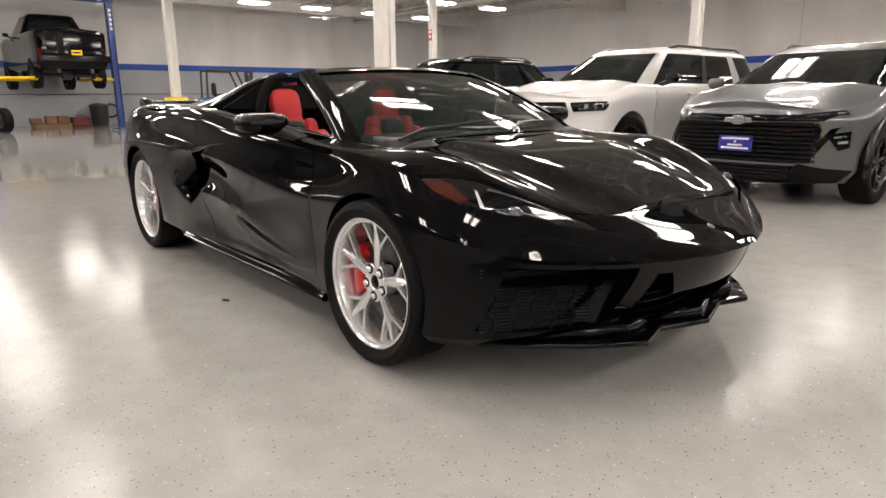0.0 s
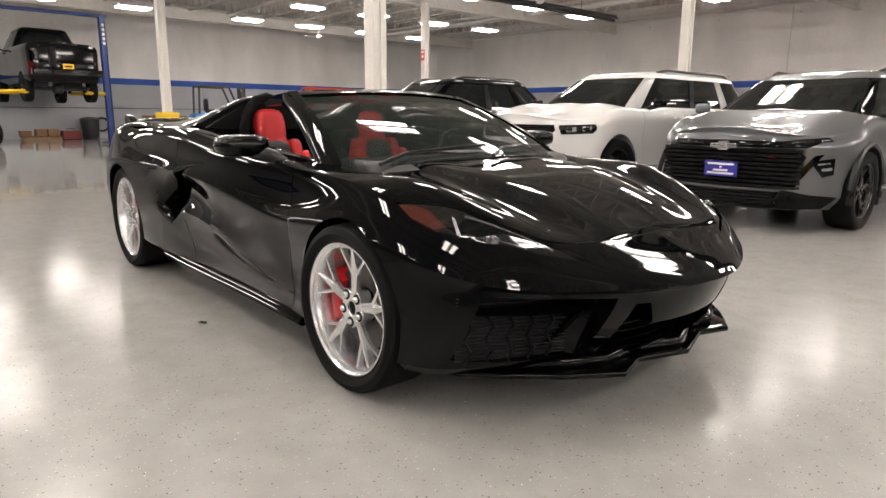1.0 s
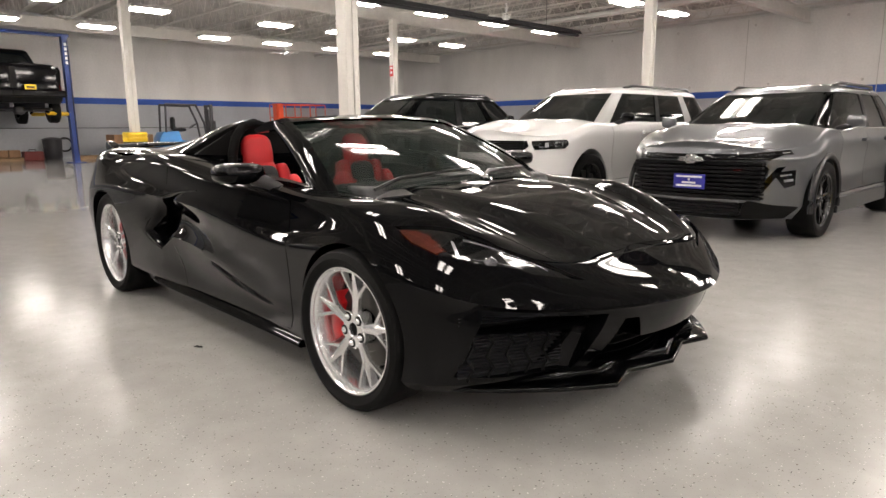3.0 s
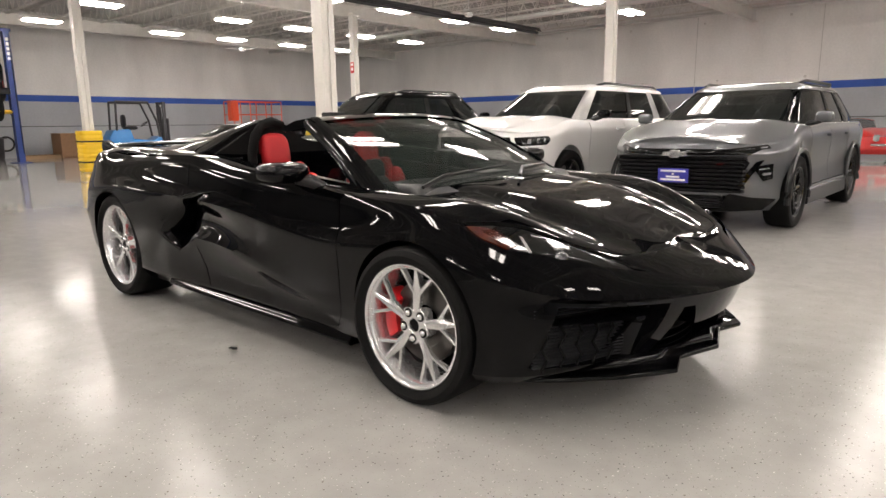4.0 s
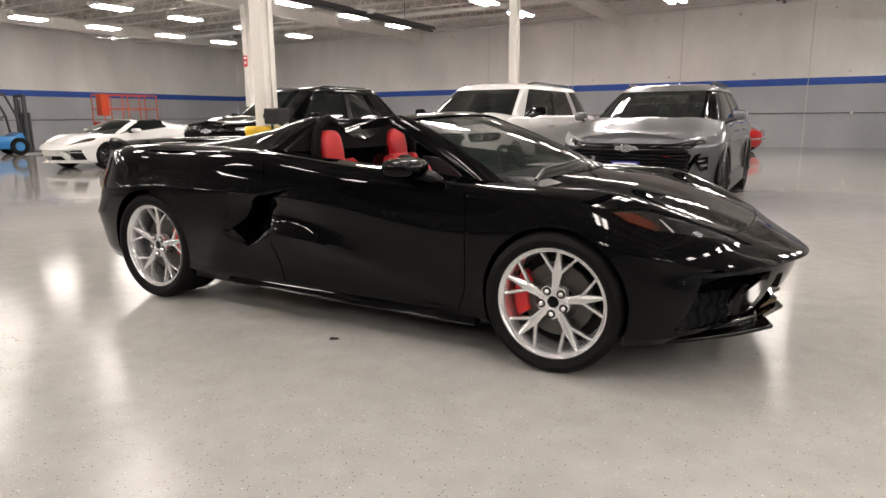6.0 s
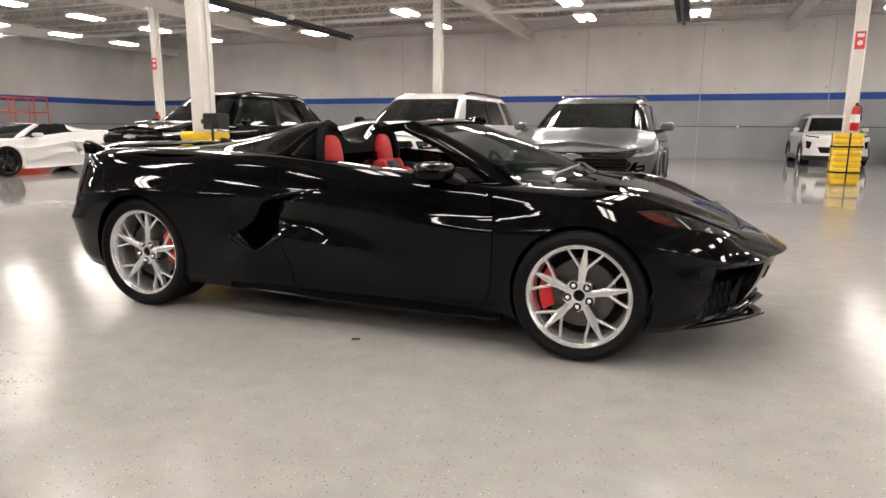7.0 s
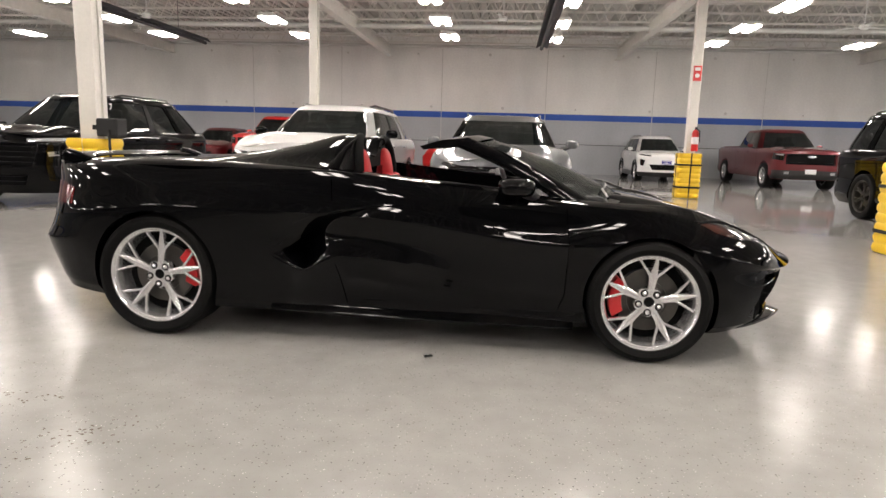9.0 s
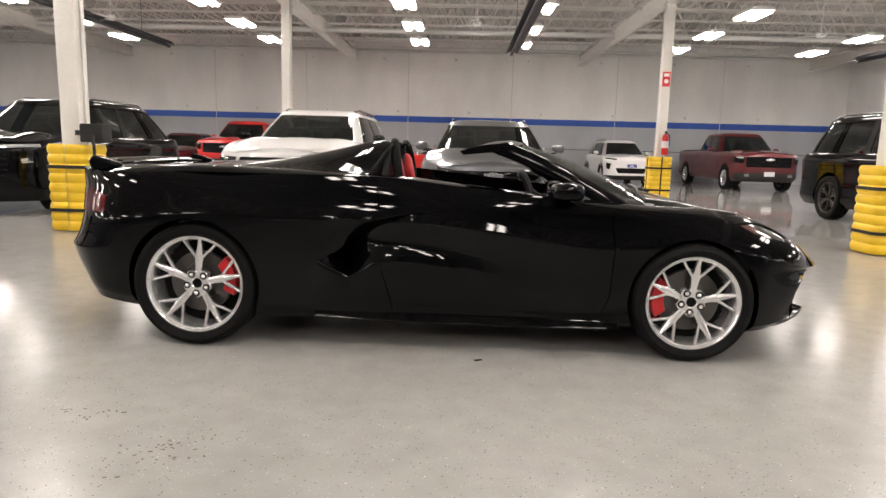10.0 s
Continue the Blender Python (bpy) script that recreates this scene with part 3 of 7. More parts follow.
# ---- the black sports car ----
# Styling lines of its left half from the sill up to the ridge. Sixteen stations run from the tail's middle round the side to the nose's middle.
LINES = {
    "B": [(-2.10, 0, 0.25), (-2.09, 0.52, 0.25), (-1.93, 0.835, 0.238), (-1.73, 0.872, 0.208), (-1.36, 0.88, 0.18), (-0.95, 0.88, 0.17), (-0.62, 0.87, 0.165), (-0.30, 0.86, 0.16), (0.10, 0.845, 0.158), (0.50, 0.845, 0.158), (0.92, 0.855, 0.16), (1.36, 0.88, 0.165), (1.75, 0.865, 0.175), (1.88, 0.78, 0.195), (2.055, 0.48, 0.206), (2.175, 0, 0.212)],
    "R": [(-2.19, 0, 0.34), (-2.15, 0.51, 0.34), (-1.962, 0.850, 0.305), (-1.755, 0.915, 0.27), (-1.36, 0.945, 0.26), (-0.95, 0.935, 0.235), (-0.62, 0.912, 0.22), (-0.30, 0.882, 0.21), (0.10, 0.868, 0.20), (0.50, 0.868, 0.195), (0.92, 0.892, 0.195), (1.36, 0.94, 0.205), (1.76, 0.91, 0.215), (1.915, 0.82, 0.232), (2.085, 0.51, 0.245), (2.205, 0, 0.25)],
    "M": [(-2.25, 0, 0.46), (-2.21, 0.55, 0.46), (-2.0, 0.862, 0.455), (-1.77, 0.932, 0.44), (-1.36, 0.962, 0.42), (-0.95, 0.948, 0.37), (-0.62, 0.922, 0.345), (-0.30, 0.880, 0.325), (0.10, 0.866, 0.31), (0.50, 0.866, 0.28), (0.92, 0.888, 0.275), (1.36, 0.942, 0.36), (1.77, 0.912, 0.36), (1.95, 0.828, 0.36), (2.14, 0.52, 0.357), (2.265, 0, 0.353)],
    "D": [(-2.26, 0, 0.53), (-2.22, 0.56, 0.53), (-2.012, 0.872, 0.525), (-1.775, 0.938, 0.53), (-1.36, 0.968, 0.54), (-0.95, 0.962, 0.52), (-0.62, 0.945, 0.512), (-0.30, 0.922, 0.502), (0.10, 0.926, 0.47), (0.50, 0.916, 0.375), (0.92, 0.902, 0.345), (1.36, 0.945, 0.45), (1.775, 0.910, 0.44), (1.958, 0.818, 0.452), (2.160, 0.515, 0.446), (2.300, 0, 0.442)],
    "E": [(-2.235, 0, 0.59), (-2.19, 0.555, 0.59), (-1.99, 0.862, 0.59), (-1.77, 0.94, 0.60), (-1.36, 0.972, 0.64), (-0.95, 0.966, 0.63), (-0.62, 0.940, 0.62), (-0.30, 0.880, 0.615), (0.10, 0.912, 0.585), (0.50, 0.918, 0.52), (0.92, 0.912, 0.485), (1.36, 0.943, 0.55), (1.78, 0.905, 0.525), (1.960, 0.806, 0.506), (2.163, 0.505, 0.482), (2.308, 0, 0.470)],
    "W": [(-2.21, 0, 0.67), (-2.165, 0.55, 0.67), (-1.975, 0.85, 0.675), (-1.765, 0.938, 0.69), (-1.36, 0.968, 0.745), (-0.95, 0.966, 0.742), (-0.62, 0.955, 0.735), (-0.30, 0.945, 0.728), (0.10, 0.940, 0.70), (0.50, 0.932, 0.65), (0.92, 0.926, 0.617), (1.36, 0.940, 0.645), (1.79, 0.903, 0.570), (1.985, 0.815, 0.530), (2.202, 0.508, 0.503), (2.352, 0, 0.492)],
    "U": [(-2.215, 0, 0.82), (-2.17, 0.52, 0.82), (-1.965, 0.80, 0.82), (-1.76, 0.908, 0.785), (-1.36, 0.936, 0.803), (-0.95, 0.936, 0.800), (-0.62, 0.930, 0.795), (-0.30, 0.929, 0.775), (0.10, 0.928, 0.745), (0.50, 0.918, 0.698), (0.92, 0.902, 0.668), (1.36, 0.912, 0.700), (1.775, 0.880, 0.625), (1.978, 0.795, 0.572), (2.172, 0.490, 0.540), (2.338, 0, 0.501)],
    "T": [(-2.235, 0, 0.955), (-2.195, 0.48, 0.955), (-1.985, 0.735, 0.945), (-1.75, 0.845, 0.944), (-1.36, 0.852, 0.950), (-0.95, 0.865, 0.955), (-0.62, 0.878, 0.961), (-0.30, 0.876, 0.955), (0.10, 0.876, 0.915), (0.50, 0.873, 0.878), (0.92, 0.866, 0.826), (1.36, 0.858, 0.798), (1.74, 0.825, 0.708), (1.955, 0.745, 0.640), (2.112, 0.45, 0.5905), (2.310, 0, 0.5156)],
    "F": [(-2.225, 0, 0.962), (-2.15, 0.43, 0.97), (-1.93, 0.66, 0.974), (-1.73, 0.775, 0.975), (-1.36, 0.80, 0.98), (-0.95, 0.81, 0.978), (-0.62, 0.82, 0.974), (-0.30, 0.825, 0.962), (0.10, 0.82, 0.922), (0.50, 0.808, 0.886), (0.94, 0.765, 0.845), (1.36, 0.745, 0.828), (1.73, 0.70, 0.770), (1.965, 0.62, 0.668), (2.105, 0.36, 0.605), (2.275, 0, 0.5348)],
    "V": [(-2.22, 0, 0.964), (-2.12, 0.35, 0.972), (-1.91, 0.50, 0.978), (-1.70, 0.58, 0.98), (-1.36, 0.60, 0.98), (-0.95, 0.60, 0.975), (-0.62, 0.60, 0.968), (-0.30, 0.58, 0.955), (0.10, 0.56, 0.92), (0.50, 0.55, 0.89), (0.96, 0.56, 0.832), (1.36, 0.54, 0.796), (1.73, 0.50, 0.734), (1.98, 0.42, 0.657), (2.100, 0.25, 0.6145), (2.230, 0, 0.5585)],
    "K": [(-2.215, 0, 0.966), (-2.10, 0.2, 0.972), (-1.87, 0.28, 0.978), (-1.68, 0.3, 0.98), (-1.36, 0.32, 0.98), (-0.95, 0.32, 0.975), (-0.62, 0.32, 0.968), (-0.30, 0.32, 0.955), (0.10, 0.32, 0.92), (0.50, 0.34, 0.892), (1.0, 0.40, 0.862), (1.36, 0.375, 0.834), (1.74, 0.31, 0.757), (1.99, 0.235, 0.668), (2.085, 0.13, 0.6264), (2.180, 0, 0.5837)],
    "C": [(-2.21, 0, 0.968), (-2.08, 0, 0.972), (-1.86, 0, 0.978), (-1.66, 0, 0.98), (-1.36, 0, 0.98), (-0.95, 0, 0.975), (-0.62, 0, 0.968), (-0.30, 0, 0.955), (0.10, 0, 0.92), (0.50, 0, 0.897), (1.03, 0, 0.880), (1.38, 0, 0.840), (1.76, 0, 0.753), (1.98, 0, 0.671), (2.06, 0, 0.6396), (2.120, 0, 0.6125)],
}
# How sharply each line folds, station by station.
FOLDS = {
    "R": (0.8,) * 16,
    "D": (0.9, 0.9, 0.9, 0.3, 0, 0.3, 1, 1, 1, 1, 0.5, 0, 0, 0, 0, 0),
    "E": (0,) * 12 + (0.3, 1, 1, 1),
    "W": (0.6, 0.6, 0.5, 0.6, 0.9, 0.9, 1, 1, 1, 1, 1, 0.8, 0.9, 1, 1, 1),
    "T": (0.8, 0.8, 0.7, 0.3, 0.2, 0.3, 0.4, 0.45, 0.45, 0.5, 0.6, 0.5, 0.5, 0.4, 0.2, 0),
    "F": (1, 0.8, 0.3, 0, 0, 0, 0, 0, 0, 0, 0.3, 0.5, 0.4, 0.2, 0, 0),
    "K": (1, 0.5, 0, 0, 0, 0, 0, 0, 0, 0, 0.6, 0.9, 0.8, 0.4, 0.1, 0),
}


def sports_shell(steps_along=8, steps_across=5):
    """A closed shell: splines along the styling lines, cubic curves across them that break at the folds, mirrored."""
    way = np.array(LINES["W"], float)
    knots = np.r_[0, np.cumsum(np.linalg.norm(np.diff(way, axis=0), axis=1))]
    at = np.concatenate([np.linspace(knots[i], knots[i + 1], steps_along, endpoint=False) for i in range(len(knots) - 1)] + [knots[-1:]])
    ext = np.r_[-knots[1], knots, 2 * knots[-1] - knots[-2]]
    flip = np.array([1, -1, 1])
    lines, fold = [], []
    for key, pts in LINES.items():
        p = np.array(pts, float)
        run = spline(ext, np.vstack([p[1] * flip, p, p[-2] * flip]), at)
        run[0, 1] = run[-1, 1] = 0
        lines.append(run)
        fold.append(np.interp(at, knots, FOLDS.get(key, (0,) * 16)))
    rows = []
    for i in range(len(at)):
        p = np.array([run[i] for run in lines])
        c = np.array([f[i] for f in fold])
        p[:, 1] = np.maximum(p[:, 1], 0)
        d = np.maximum(np.linalg.norm(np.diff(p, axis=0), axis=1), 1e-5)
        chord = np.diff(p, axis=0) / d[:, None]
        last = chord[-1] * np.array([-1, 1, -1])
        sec = []
        for j in range(len(p) - 1):
            ends = []
            for k in (j, j + 1):
                if k == 0:
                    ends.append(chord[0])
                    continue
                after, da = (chord[k], d[k]) if k < len(d) else (last, d[-1])
                mean = (chord[k - 1] * da + after * d[k - 1]) / (da + d[k - 1])
                ends.append(mean * (1 - c[k]) + chord[j] * c[k])
            for t in np.linspace(0, 1, steps_across, endpoint=False):
                h = np.array([2 * t**3 - 3 * t**2 + 1, (t**3 - 2 * t**2 + t) * d[j], -2 * t**3 + 3 * t**2, (t**3 - t**2) * d[j]])
                sec.append(h[0] * p[j] + h[1] * ends[0] + h[2] * p[j + 1] + h[3] * ends[1])
        sec = np.array(sec + [p[-1]])
        sec[:, 1] = np.maximum(sec[:, 1], 0)
        rows.append(np.vstack([sec[0] * np.array([1, 0, 1]), sec]))
    bm = bmesh.new()
    for s in (1, -1):
        grid_mesh(bm, [[(p[0], s * p[1], p[2]) for p in row] for row in rows])
    bmesh.ops.remove_doubles(bm, verts=bm.verts, dist=0.0004)
    bmesh.ops.dissolve_degenerate(bm, edges=bm.edges, dist=0.0001)
    bmesh.ops.recalc_face_normals(bm, faces=bm.faces)
    return bm


def shell_from(styling, STEP_U, STEP_V, crisp=0.8):
    """A closed shell: splines along the styling lines, Catmull-Rom across them, mirrored."""
    lines = {}
    way = np.array(styling["W"], float)
    knots = np.r_[0, np.cumsum(np.linalg.norm(np.diff(way, axis=0), axis=1))]
    at = np.concatenate([np.linspace(knots[i], knots[i + 1], STEP_U, endpoint=False) for i in range(len(knots) - 1)] + [knots[-1:]])
    ext = np.r_[-knots[1], knots, 2 * knots[-1] - knots[-2]]
    flip = np.array([1, -1, 1])
    for key, pts in styling.items():
        p = np.array(pts, float)
        p = np.vstack([p[1] * flip, p, p[-2] * flip])
        lines[key] = spline(ext, p, at)
        lines[key][0, 1] = lines[key][-1, 1] = 0
    bm = bmesh.new()
    rows = []
    for i in range(len(at)):
        ctrl = np.array([lines[k][i] for k in styling])
        sec = catmull(ctrl, STEP_V)
        flat = np.concatenate([np.linspace(a, b, STEP_V, endpoint=False) for a, b in zip(ctrl, ctrl[1:])] + [ctrl[-1:]])
        hard = np.zeros(len(sec))
        edge = list(styling).index("T")
        hard[: edge * STEP_V + 1] = crisp
        hard[edge * STEP_V :] = 0.25 * crisp
        sec = sec + (flat - sec) * hard[:, None]
        keel = sec[0] * np.array([1, 0, 1])
        sec[:, 1] = np.maximum(sec[:, 1], 0)
        rows.append(np.vstack([keel, sec]))
    for s in (1, -1):
        grid_mesh(bm, [[(p[0], s * p[1], p[2]) for p in row] for row in rows])
    bmesh.ops.remove_doubles(bm, verts=bm.verts, dist=0.0004)
    bmesh.ops.dissolve_degenerate(bm, edges=bm.edges, dist=0.0001)
    bmesh.ops.recalc_face_normals(bm, faces=bm.faces)
    return bm


def sector(cx, cz, r, n=56):
    return [(cx + r * math.cos(2 * math.pi * i / n), cz + r * math.sin(2 * math.pi * i / n)) for i in range(n)]


def spoke_bar(bm, stations, back):
    """A ridged bar through (x, z, half width, front of the ridge, fall of its flanks) stations."""
    rows = []
    for i, (x, z, w, y, fall) in enumerate(stations):
        p, q = stations[max(i - 1, 0)], stations[min(i + 1, len(stations) - 1)]
        d = Vector((q[0] - p[0], q[1] - p[1])).normalized()
        n = Vector((d.y, -d.x))
        ring = [(x - n.x * w, back, z - n.y * w), (x - n.x * w, y + fall, z - n.y * w), (x - n.x * w * 0.28, y, z - n.y * w * 0.28), (x + n.x * w * 0.28, y, z + n.y * w * 0.28), (x + n.x * w, y + fall, z + n.y * w), (x + n.x * w, back, z + n.y * w)]
        rows.append(ring + ring[:1])
    vs = grid_mesh(bm, rows)
    bm.faces.new(vs[0][:-1])
    bm.faces.new(vs[-1][:-1])


def spoke_mesh(r_rim, wide=1.0, fork=22.0, thick=0.034):
    """One trident: a tapering centre spoke and two thin branches, as one casting that points up."""
    bm = bmesh.new()
    R = r_rim
    spoke_bar(bm, [(0, 0.028, 0.017 * wide, 0.010, 0.004), (0, 0.30 * R, 0.0165 * wide, 0.010, 0.005), (0, 0.42 * R, 0.0185 * wide, 0.009, 0.006), (0, 0.54 * R, 0.0225 * wide, 0.007, 0.007), (0, 0.62 * R, 0.0185 * wide, 0.005, 0.007), (0, 0.80 * R, 0.0115 * wide, 0.0, 0.005), (0, 0.985 * R, 0.005 * wide, -0.006, 0.002)], thick)
    for s in (-1, 1):
        ax, az = s * 0.010 * wide, 0.52 * R
        bx, bz = s * 0.97 * R * math.sin(radians(fork)), 0.97 * R * math.cos(radians(fork))
        spoke_bar(bm, [(ax + (bx - ax) * f, az + (bz - az) * f, (0.0075 - 0.002 * f) * wide, 0.012 - 0.012 * f, 0.002) for f in (0, 0.35, 0.7, 1.0)], thick - 0.006)
    bmesh.ops.remove_doubles(bm, verts=bm.verts, dist=0.0001)
    bmesh.ops.recalc_face_normals(bm, faces=bm.faces)
    return bm


def hub_mesh():
    """The scalloped hub: five lobes round the nuts and an open bore."""
    bm = bmesh.new()
    rows = []
    for r0, lobe, y in ((0.027, 0.0, 0.03), (0.027, 0.0, 0.010), (0.030, 0.0, 0.007), (0.069, 0.009, 0.008), (0.072, 0.009, 0.011), (0.073, 0.009, 0.06)):
        ring = []
        for k in range(60):
            a = 2 * math.pi * k / 60
            r = r0 + lobe * math.cos(5 * (a - radians(54)))
            ring.append((r * math.cos(a), y, r * math.sin(a)))
        rows.append(ring + ring[:1])
    grid_mesh(bm, rows)
    bmesh.ops.remove_doubles(bm, verts=bm.verts, dist=0.0001)
    bmesh.ops.recalc_face_normals(bm, faces=bm.faces)
    return bm


def repeat_part(first, matrices):
    """More of a part on the same mesh."""
    for mm in matrices:
        c = first.copy()
        scene.collection.objects.link(c)
        c.matrix_basis = mm


def sports_wheel(parent, x, side, r_tyre, r_rim, width, name_label, mat=None, y_face=0.905, spokes=5, wide=1.0, fork=22.0, caliper=None, turn=6.0):
    """A wheel whose outer face looks to -y at side -1; z = tyre radius."""
    mat = mat or M_RIM
    m = pose(x, side * y_face, r_tyre, 0, 0, 0 if side < 0 else 180)
    R = r_rim
    rim = [(R + 0.004, -0.022), (R + 0.003, -0.025), (R - 0.003, -0.025), (R - 0.009, -0.018), (R - 0.010, -0.012), (R - 0.016, -0.010), (R - 0.019, -0.004), (R - 0.023, 0.012), (R - 0.030, 0.05), (R - 0.032, width), (R + 0.004, width)]
    w = part("wheel", lathe(rim, 72, closed=True), mat, parent, name_label, smooth=28, matrix=m)
    around = [pose(0, 0, 0, 0, 360 / spokes * k + turn, 0) for k in range(spokes)]
    repeat_part(part("spoke", spoke_mesh(R, wide, fork), mat, w, smooth=24, matrix=around[0]), around[1:])
    tw = width + 0.035
    tyre = [(R + 0.002, -0.018), (R + 0.008, -0.028), (R + 0.011, -0.0275), (R + 0.03, -0.040), (r_tyre - 0.034, -0.043), (r_tyre - 0.030, -0.0415), (r_tyre - 0.012, -0.034), (r_tyre - 0.003, -0.018), (r_tyre, 0.01), (r_tyre, tw - 0.06), (r_tyre - 0.012, tw - 0.02), (r_tyre - 0.035, tw - 0.012), (R + 0.002, tw - 0.03)]
    part("tyre", lathe(tyre, 96, closed=True), M_RUBBER, w, "black low-profile tyre", smooth=30)
    part("brake_disc", lathe([(0.07, 0.078), (0.104, 0.078), (0.106, 0.070), (0.168, 0.070), (0.170, 0.073), (0.170, 0.10), (0.07, 0.10)], 56, closed=True), M_DISC, w, "grey steel brake disc", smooth=30)
    part("dust_shield", lathe([(0.06, 0.125), (R - 0.034, 0.118), (R - 0.034, 0.124), (0.06, 0.131)], 40, closed=True), M_BLACK_MATTE, w, smooth=30)
    part("hub", hub_mesh(), mat, w, smooth=30)
    # a solid black disc closes the hub's bore and gives it its shade
    part("bore_shade_plug", lathe([(0.0, 0.024), (0.0275, 0.022), (0.0275, 0.05), (0.0, 0.05)], 28), M_BLACK_MATTE, w, "black plug for the shade in the open bore", smooth=35)
    bolts = [pose(0.056 * math.cos(radians(54 + 72 * k - turn)), 0, 0.056 * math.sin(radians(54 + 72 * k - turn))) for k in range(5)]
    # black rings on the hub face stand in for the shade of nut recesses
    repeat_part(part("lug_shade_ring", lathe([(0.010, 0.0065), (0.0175, 0.0055), (0.0195, 0.0065), (0.0195, 0.012), (0.010, 0.012)], 20, closed=True), M_BLACK_MATTE, w, smooth=35, matrix=bolts[0]), bolts[1:])
    repeat_part(part("lug_nut", lathe([(0.0, -0.006), (0.006, -0.005), (0.0105, -0.001), (0.013, 0.004), (0.013, 0.03), (0.0, 0.03)], 12), mat, w, smooth=35, matrix=bolts[0]), bolts[1:])
    pts = []
    mid = 180 if x > 0 else 0
    mid = mid + (-4 if x > 0 else 12)
    if side > 0:
        mid = 180 - mid
    for r, rng in ((0.205, range(-33, 34, 3)), (0.138, range(30, -31, -3))):
        for d in rng:
            a = radians(mid + d)
            pts.append((r * math.cos(a), r * math.sin(a)))
    part("brake_caliper", prism(pts, 0.045, 0.115, "Y", 0.006), caliper or M_CALIPER, w, "red brake caliper" if caliper is None else "", smooth=40)
    return w


def seat(parent, y0):
    """A winged bucket seat with a headrest; the seat faces +x."""
    s = part("seat", sculpt([(-0.05, 0, 0.34, 0.20, 0.22, 0.10), (0.17, 0, 0.36, 0.22, 0.22, 0.085), (-0.02, -0.22, 0.40, 0.24, 0.05, 0.09), (-0.02, 0.22, 0.40, 0.24, 0.05, 0.09)]), M_RED_LEATHER, parent, "red leather bucket seat", smooth=60, matrix=pose(0.02, y0, 0))
    part("seat_back", sculpt([(0.0, 0, 0.20, 0.07, 0.155, 0.24), (0.035, -0.178, 0.24, 0.09, 0.048, 0.23), (0.035, 0.178, 0.24, 0.09, 0.048, 0.23), (-0.02, 0.0, 0.47, 0.055, 0.11, 0.12), (0.0, -0.135, 0.45, 0.06, 0.04, 0.10), (0.0, 0.135, 0.45, 0.06, 0.04, 0.10)]), M_RED_LEATHER, s, smooth=60, matrix=pose(-0.17, 0, 0.36, 0, -14, 0))
    part("seat_insert", sculpt([(0.035, 0, 0.46, 0.032, 0.088, 0.075), (0.062, 0, 0.22, 0.022, 0.115, 0.19)], 12), M_BLACK_LEATHER, s, "black perforated insert", smooth=60, matrix=pose(-0.17, 0, 0.36, 0, -14, 0))
    part("headrest", sculpt([(0.0, 0, 0.0, 0.05, 0.098, 0.11), (0.0, 0, -0.11, 0.045, 0.088, 0.06)]), M_RED_LEATHER, s, smooth=60, matrix=pose(-0.335, 0, 0.965, 0, -12, 0))
    part("seat_shell", sculpt([(-0.055, 0, 0.22, 0.045, 0.22, 0.34), (-0.06, 0, 0.5, 0.04, 0.16, 0.16)]), M_BLACK_LEATHER, s, smooth=60, matrix=pose(-0.2, 0, 0.36, 0, -14, 0))
    return s


def sculpt(blobs, seg=18):
    """Soft upholstery: squashed superellipsoid cushions at (x, y, z) with half-sizes."""
    bm = bmesh.new()
    for cx, cy, cz, a, b, c in blobs:
        rows = []
        for i in range(seg + 1):
            v = -math.pi / 2 + math.pi * i / seg
            row = []
            for j in range(seg * 2 + 1):
                u = 2 * math.pi * (j % (seg * 2)) / (seg * 2)

                def sp(t, e):
                    return math.copysign(abs(t) ** e, t)
                row.append((cx + a * sp(math.cos(v), 0.6) * sp(math.cos(u), 0.65), cy + b * sp(math.cos(v), 0.6) * sp(math.sin(u), 0.65), cz + c * sp(math.sin(v), 0.6)))
            rows.append(row)
        grid_mesh(bm, rows)
    bmesh.ops.remove_doubles(bm, verts=bm.verts, dist=0.0005)
    bmesh.ops.recalc_face_normals(bm, faces=bm.faces)
    return bm


def surface_patch(rows, thick):
    """A sheet over a grid of places, given thickness downwards along its normals."""
    bm = bmesh.new()
    grid_mesh(bm, rows)
    bmesh.ops.remove_doubles(bm, verts=bm.verts, dist=0.0002)
    bmesh.ops.recalc_face_normals(bm, faces=bm.faces)
    up = sum((f.normal.z for f in bm.faces))
    if up < 0:
        bmesh.ops.reverse_faces(bm, faces=bm.faces)
    bmesh.ops.solidify(bm, geom=list(bm.faces), thickness=thick)
    return bm


def screen_point(u, v):
    """The windscreen: u across from -1 to 1, v from the cowl up to the header."""
    lo = Vector((1.27 - 0.25 * u * u, 0.76 * u, 0.862 - 0.045 * u * u))
    hi = Vector((0.42 - 0.07 * u * u, 0.57 * u, 1.175 - 0.025 * u * u))
    p = lo.lerp(hi, v)
    bulge = math.sin(math.pi * v) * 0.022
    return p + Vector((bulge * 0.4, 0, bulge))


def patch(shell, pts, d0, d1, axis, mats, shift):
    """The piece of a shell inside a prism, set proud by a shift."""
    tool = bmesh.new()
    add_prism(tool, pts, d0, d1, axis)
    me = carve(shell.copy(), [tool], mats, keep=True)
    me.transform(Matrix.Translation(shift))
    return me


